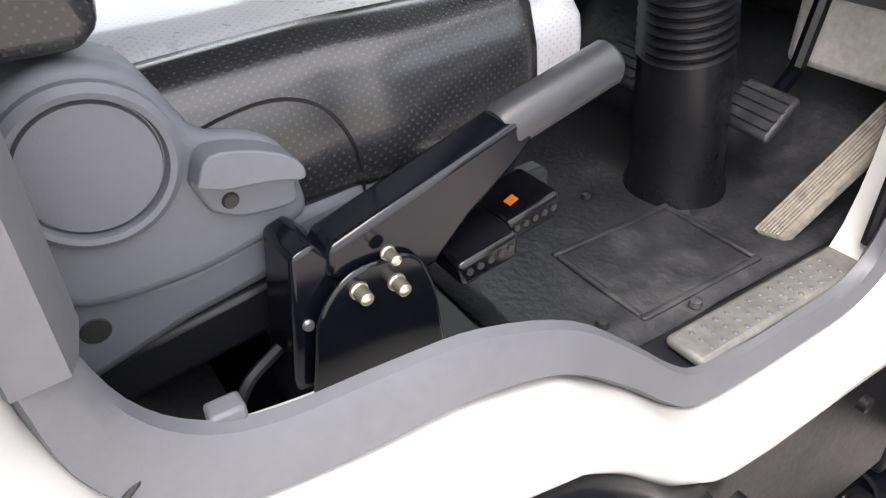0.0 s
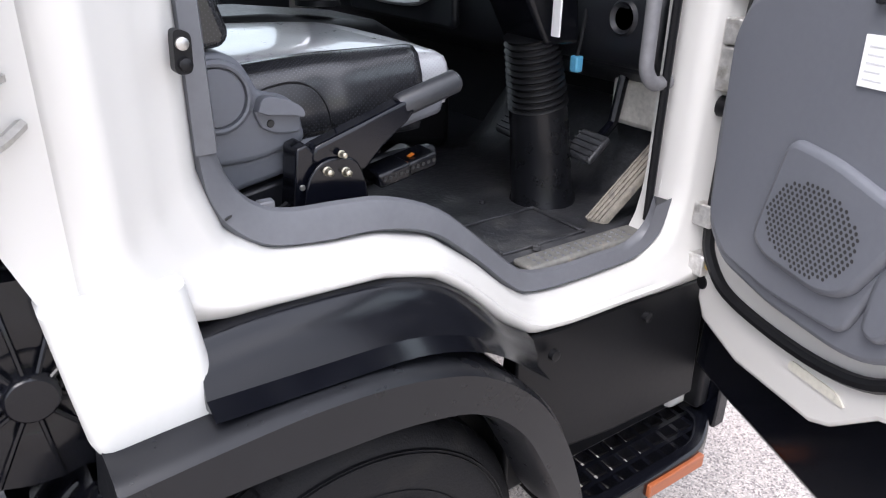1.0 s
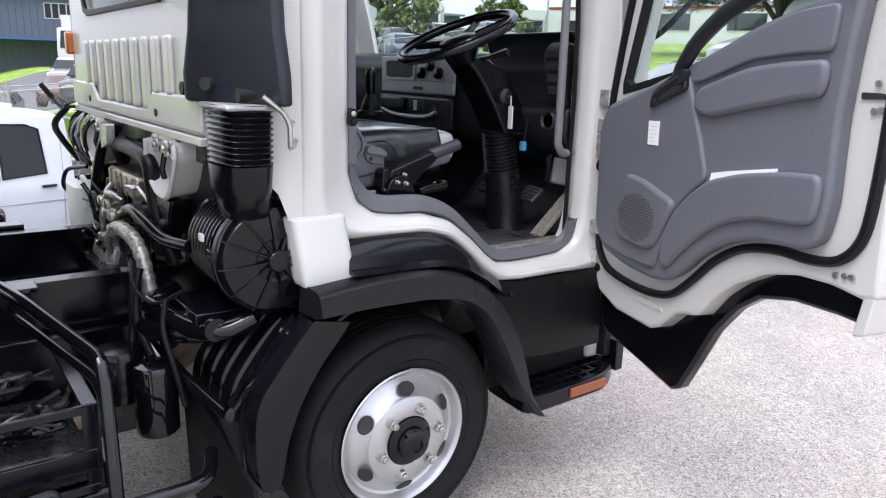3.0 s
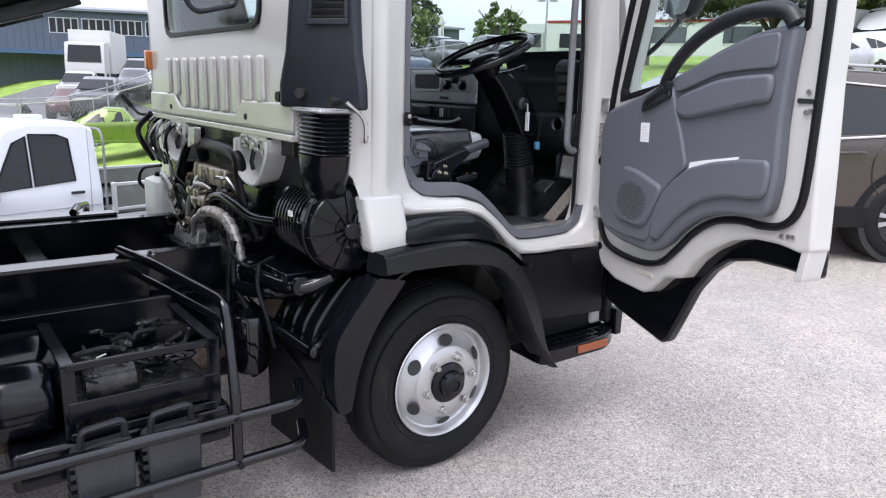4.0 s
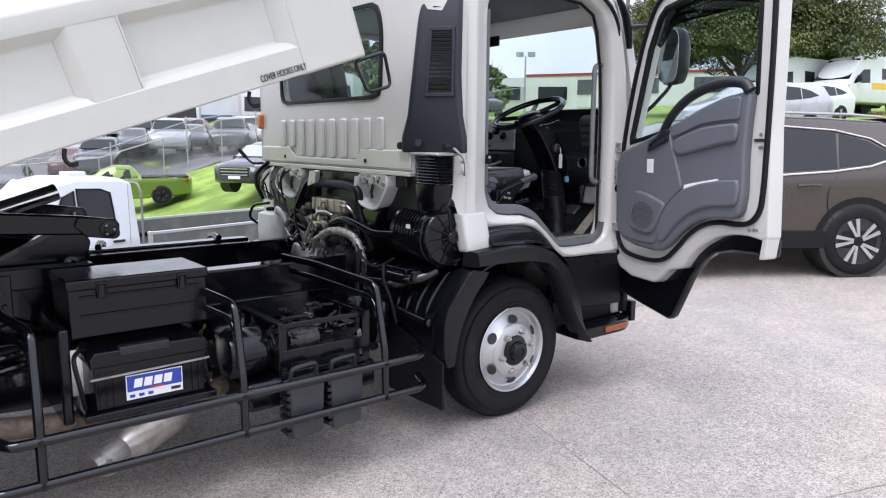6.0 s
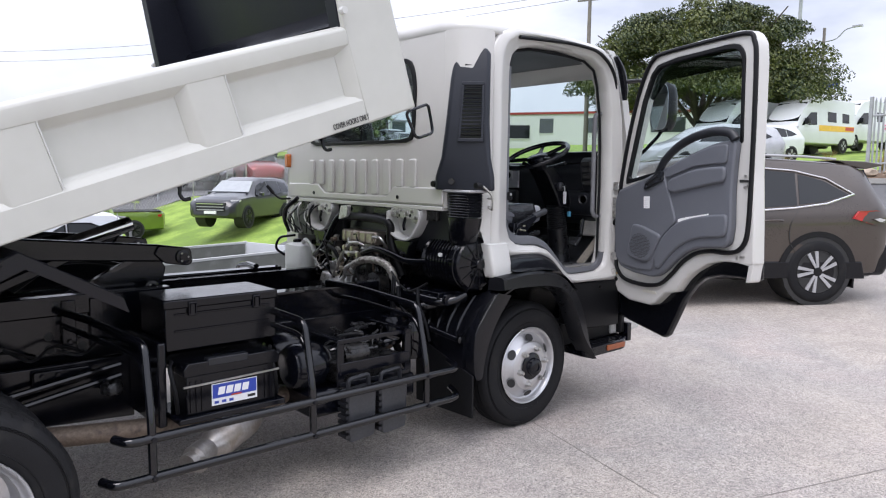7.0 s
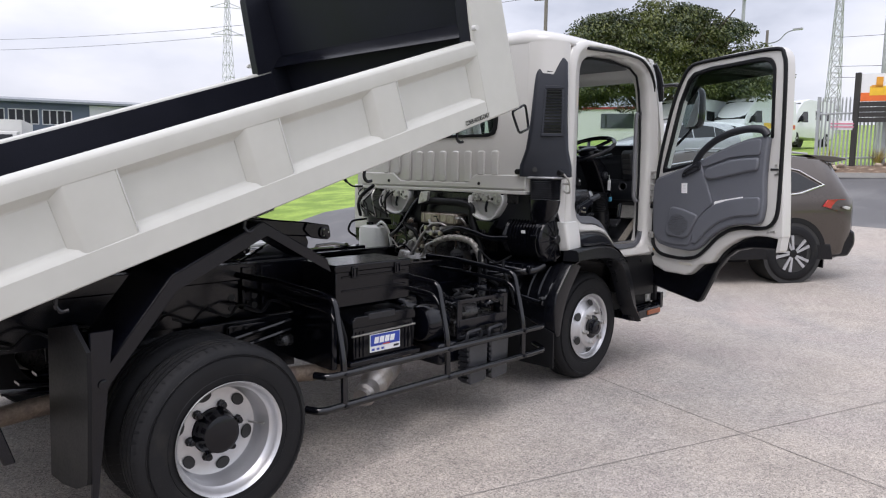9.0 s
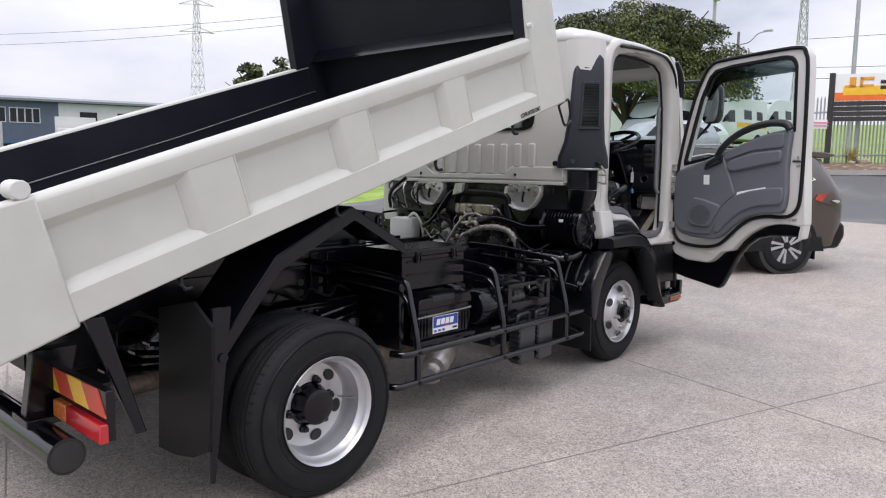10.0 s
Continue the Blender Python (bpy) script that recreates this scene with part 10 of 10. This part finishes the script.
pole("power_pole", 34.8, 25.6, 10.6, 0.16, wood, "weathered wooden power pole with cross arm", ((10.2, 1.2, 110), (9.6, 0.8, 110)))
pb, g = pole("lamp_post", 50.5, 19.0, 14.0, 0.16, galv, "tall grey steel lighting mast")
bm = B()
box(bm, 50.0, 50.5, 18.6, 19.0, g + 10.6, g + 11.0)
part("camera_box", bm, galv, pb)
pole("lamp_post", 27.2, 4.0, 11.0, 0.09, galv, "slim grey steel lamp post")
pd, g = pole("street_lamp", 41.0, 13.6, 7.0, 0.11, wood, "wooden street pole with a lamp arm")
bm = B()
tube(bm, smooth_line([(41.0, 13.6, g + 6.2), (40.9, 12.9, g + 6.3), (40.8, 12.4, g + 6.7), (40.7, 11.9, g + 6.8)], 5), 0.035, 6)
part("lamp_arm", bm, galv, pd)
bm = B()
box(bm, 40.6, 40.8, 11.5, 12.0, g + 6.76, g + 6.86)
part("lamp_head", bm, M["silverpl"], pd)
bm = B()
box(bm, 40.95, 41.0, 12.6, 13.6, g + 3.6, g + 3.85)
part("street_name_blade", bm, M["blue"], pd, "blue street name blade")
for az, d, zt, nm in ((45.5, 62, 9.0, "yard_light"),):
    x, y = -1.84 + d * math.cos(radians(az)), -2.93 + d * math.sin(radians(az))
    py, g = pole("yard_light", x, y, 8.5 - height(x, y), 0.1, galv, "grey yard floodlight pole")
    for k in (-0.5, 0.5):
        bm = B()
        box(bm, x + k * 0.7 - 0.25, x + k * 0.7 + 0.25, y - k * 0.7 - 0.2, y - k * 0.7 + 0.2, 8.4, 8.8)
        part("flood_lamp", bm, M["silverpl"], py)


def lattice(x, y, hgt, w0, w1, label, arms=()):
    g = height(x, y)
    p = thing("lattice_tower", (x, y, g), label, "tower")
    n = 12
    bm = B()
    lev = [(g + hgt * k / n, w0 + (w1 - w0) * k / n) for k in range(n + 1)]
    c4 = ((-1, -1), (1, -1), (1, 1), (-1, 1))
    for (za, wa), (zb, wb) in zip(lev, lev[1:]):
        for k in range(4):
            a, b = c4[k], c4[(k + 1) % 4]
            pa, pb, qa, qb = (x + a[0] * wa, y + a[1] * wa, za), (x + b[0] * wa, y + b[1] * wa, za), (x + a[0] * wb, y + a[1] * wb, zb), (x + b[0] * wb, y + b[1] * wb, zb)
            for s, e in ((pa, qa), (pa, qb), (pb, qa), (qa, qb)):
                tube(bm, [s, e], 0.045, 4)
    part("frame", bm, galv, p)
    for z, l in arms:
        bm = B()
        for s in (-1, 1):
            tube(bm, [(x, y, g + z), (x - s * l * 0.87, y + s * l * 0.5, g + z - 0.2)], 0.08, 4)
            tube(bm, [(x, y, g + z + 1.2), (x - s * l * 0.87, y + s * l * 0.5, g + z - 0.2)], 0.08, 4)
        part("cross_arm", bm, galv, p)


lattice(108.0, 29.0, 20.5, 0.95, 0.35, "grey lattice transmission tower")
lattice(88.0, 162.0, 35.0, 1.6, 0.35, "grey lattice transmission tower with cross arms", ((31.5, 4), (25, 4)))
for k, (a, b, sag) in enumerate((((34.8, 25.6, 13.6), (50.0, -30.0, 13.4), 0.8), ((34.2, 25.2, 13.5), (49.0, -30.0, 13.0), 0.9), ((108, 29, 21.0), (70, -60, 18), 2.0), ((108, 29, 17.0), (70, -60, 14), 2.0), ((108, 29, 15.5), (70, -60, 12.0), 2.0), ((34.8, 25.6, 13.4), (10.0, 90.0, 14.0), 1.0), ((34.8, 25.6, 13.0), (12.0, 90.0, 13.2), 1.0))):
    bm = B()
    A, Bv = Vector(a), Vector(b)
    tube(bm, [A.lerp(Bv, t / 16) - Vector((0, 0, sag * 4 * (t / 16) * (1 - t / 16))) for t in range(17)], 0.014 if k not in (2, 3, 4) else 0.03, 4)
    tagged(part("overhead_wire", bm, M["seal"]), "thin black overhead power cable", "cable", "overhead wires")

# ---- car park beyond the grass strip ----
sheet("car_park", steps(-14, 24, 20), steps(26.5, 62, 18), -0.05, asphalt_mat, "worn asphalt car park beyond the grass", "car park")
for k in range(11):
    x, y = -3.0 + 2.75 * k, 36.5 - 0.25 * k
    tone = ((0.02, 0.021, 0.024), (0.05, 0.05, 0.055), (0.012, 0.013, 0.018), (0.16, 0.165, 0.17), (0.06, 0.012, 0.012))[(k * 3) % 5]
    row_car, sub = car("parked_car", (x, y, height(x, y) - 0.02), 248 + 3 * (k % 3), SUV, car_paint("row_paint", tone), "dark car parked in a row beyond the fence", swin, (0, 2.65), 0.32, 0.8, M["darkglass"], 0.88, False, 8, True, "cars in the car park")
fence = thing("wire_fence", (6.0, 26.0, height(6.0, 26.0)), "galvanised chain-link fence along the car park", "fence")


def fence_part(nm, bm, m):
    return part(nm, bm, m, fence)


fz = [height(-8 + 2.4 * k, 26.0) for k in range(11)]
for k in range(11):
    bm = B()
    tube(bm, [(-8 + 2.4 * k, 26.0, fz[k] - 0.3), (-8 + 2.4 * k, 26.0, fz[k] + 1.75)], 0.025, 6)
    fence_part("fence_post", bm, M["steel"])
bm = B()
tube(bm, [(-8 + 2.4 * k, 26.0, fz[k] + 1.72) for k in range(11)], 0.018, 5)
fence_part("top_rail", bm, M["steel"])
bm = B()
for k in range(10):
    for j in range(20):
        for flip in (0, 1):
            xa = -8 + 2.4 * k + 0.12 * j
            xb = xa + (0.9 if flip else -0.9)
            if xb < -8 or xb > 16:
                continue
            tube(bm, [(xa, 26.0, fz[k] + 0.05), (xb, 26.0, fz[k] + 1.7)], 0.004, 3)
fence_part("wire_mesh", bm, M["steel"])

# ---- buildings ----
clad = mat("blue_grey_cladding", (0.09, 0.115, 0.15), 0.5, var=0.1, scale=1)
pale = mat("off_white_cladding", (0.62, 0.62, 0.60), 0.6, var=0.06, scale=1)
roofm = mat("grey_roof_steel", (0.20, 0.22, 0.24), 0.45, metal=0.3, var=0.1)


def building(name, cx, cy, head, L, D, z0, H, wall, label, rows=(), roof=True):
    """A shed: walls, roof with eaves, and windows (start, width, sill, height) along its front."""
    bd = thing(name, (cx, cy, z0), label, "building")
    bd.rotation_euler = (0, 0, radians(head))

    def bsub(nm, bm, m, lab="", parent=None):
        o = link(nm, bm, m)
        o.parent = parent or bd
        return tagged(o, lab)
    bm = B()
    box(bm, -L / 2, L / 2, 0, D, -3, H)
    bsub("wall", bm, wall)
    if roof:
        bm = B()
        prism(bm, [(-0.6, H - 0.05), (D / 2, H + 0.9), (D + 0.5, H - 0.05), (D + 0.5, H + 0.12), (D / 2, H + 1.1), (-0.6, H + 0.15)], "x", -L / 2 - 0.4, L / 2 + 0.4)
        bsub("roof", bm, roofm)
    for x0, w, s, h in rows:
        bm = B()
        box(bm, x0 - 0.08, x0 + w + 0.08, -0.06, 0.02, s - 0.08, s + h + 0.08)
        wn = bsub("window", bm, M["capwhite"])
        bm = B()
        box(bm, x0, x0 + w, -0.075, -0.04, s, s + h)
        bsub("pane", bm, M["darkglass"] if w < 3 else M["tint"], "", wn)
    return bd, bsub


wins = [(-9.5 + k * 0.62 + (k // 4) * 0.3, 0.5, 6.3, 1.25) for k in range(16)] + [(4.6 + k * 3.3, 1.5, 6.2, 1.25) for k in range(5)]
bx, by = -4.93 + 78 * math.cos(radians(72)), -3.18 + 78 * math.sin(radians(72))
bd, bsub = building("warehouse", bx, by, -22, 60, 18, -1.0, 8.3, clad, "blue-grey metal-clad warehouse with a row of windows", wins)
bm = B()
box(bm, -30, 14, -4.0, 0.0, 4.2, 4.55)
bsub("canopy", bm, mat("blue_canopy", (0.05, 0.10, 0.2), 0.5))
bm = B()
box(bm, 2.8, 26, -0.05, 0.0, 4.6, 8.2)
bsub("pale_wall", bm, pale)
for k in range(54):
    bm = B()
    box(bm, -30 + k * 0.6, -29.94 + k * 0.6, -0.03, 0.0, 0, 8.2)
    bsub("cladding_rib", bm, clad)
wx, wy = -1.84 + 66 * math.cos(radians(45.3)), -2.93 + 66 * math.sin(radians(45.3))
bd, bsub = building("site_office", wx, wy, -45, 9.0, 4.0, height(wx, wy), 7.0 - height(wx, wy), pale, "white portable office building", [(-3.2, 2.6, 5.0 - height(wx, wy), 1.2), (1.0, 2.6, 5.0 - height(wx, wy), 1.2)], False)
bd, bsub = building("workshop", 62, 44, -62, 26, 10, height(62, 44), 3.5, pale, "pale workshop with a red gutter line", [(-9, 3.5, 1.2, 1.6), (-2, 3.5, 1.2, 1.6), (5, 3.5, 1.2, 1.6)], False)
bm = B()
box(bm, -13.1, 13.1, -0.15, 0.0, 3.28, 3.52)
bsub("gutter", bm, mat("red_gutter", (0.30, 0.035, 0.03), 0.5), "red painted gutter")
building("workshop", 70, 30, -66, 18, 10, height(70, 30), 3.2, mat("brown_block", (0.16, 0.13, 0.11), 0.8), "low brown block building behind the tree", [(-5, 2.2, 1.0, 1.2), (2, 2.2, 1.0, 1.2)])
# white trucks in the far car park
for k, (x, y, h) in enumerate(((30, 52, 230), (35, 48.5, 232), (39.5, 45, 235), (14, 46, 250), (19, 46, 252), (24.5, 45, 255), (8.5, 47, 248))):
    g = height(x, y)
    ft = thing("box_truck", (x, y, g), "white box truck in the far car park", "truck", "far trucks")
    ft.rotation_euler = (0, 0, radians(h))

    def tsub(nm, bm, m):
        o = link(nm, bm, m)
        o.parent = ft
        return o
    bm = B()
    box(bm, -4, 1.6, -1.15, 1.15, 0.9, 3.4)
    tsub("cargo_box", bm, pale)
    bm = B()
    prism(bm, [(1.75, 0.5), (3.4, 0.5), (3.45, 1.4), (3.15, 2.6), (1.75, 2.7)], "y", -1.05, 1.05)
    tsub("cab", bm, M["capwhite"])
    bm = B()
    panel(bm, [(3.43, -0.9, 1.5), (3.43, 0.9, 1.5), (3.18, 0.85, 2.45), (3.18, -0.85, 2.45)], (0.03, 0, 0.01))
    tsub("windscreen", bm, M["darkglass"])
    bm = B()
    box(bm, 3.4, 3.52, -1.0, 1.0, 0.5, 0.9)
    tsub("bumper", bm, M["blackpl"])
    for ax in (-2.6, 2.6):
        for side in (-1, 1):
            bm = B()
            lathe(bm, [(0.45, side * 0.75), (0.45, side * 1.08), (0.28, side * 1.1), (0.05, side * 1.09)], (ax, 0, 0.45), "y", 18)
            tsub("wheel", bm, M["rubber"])
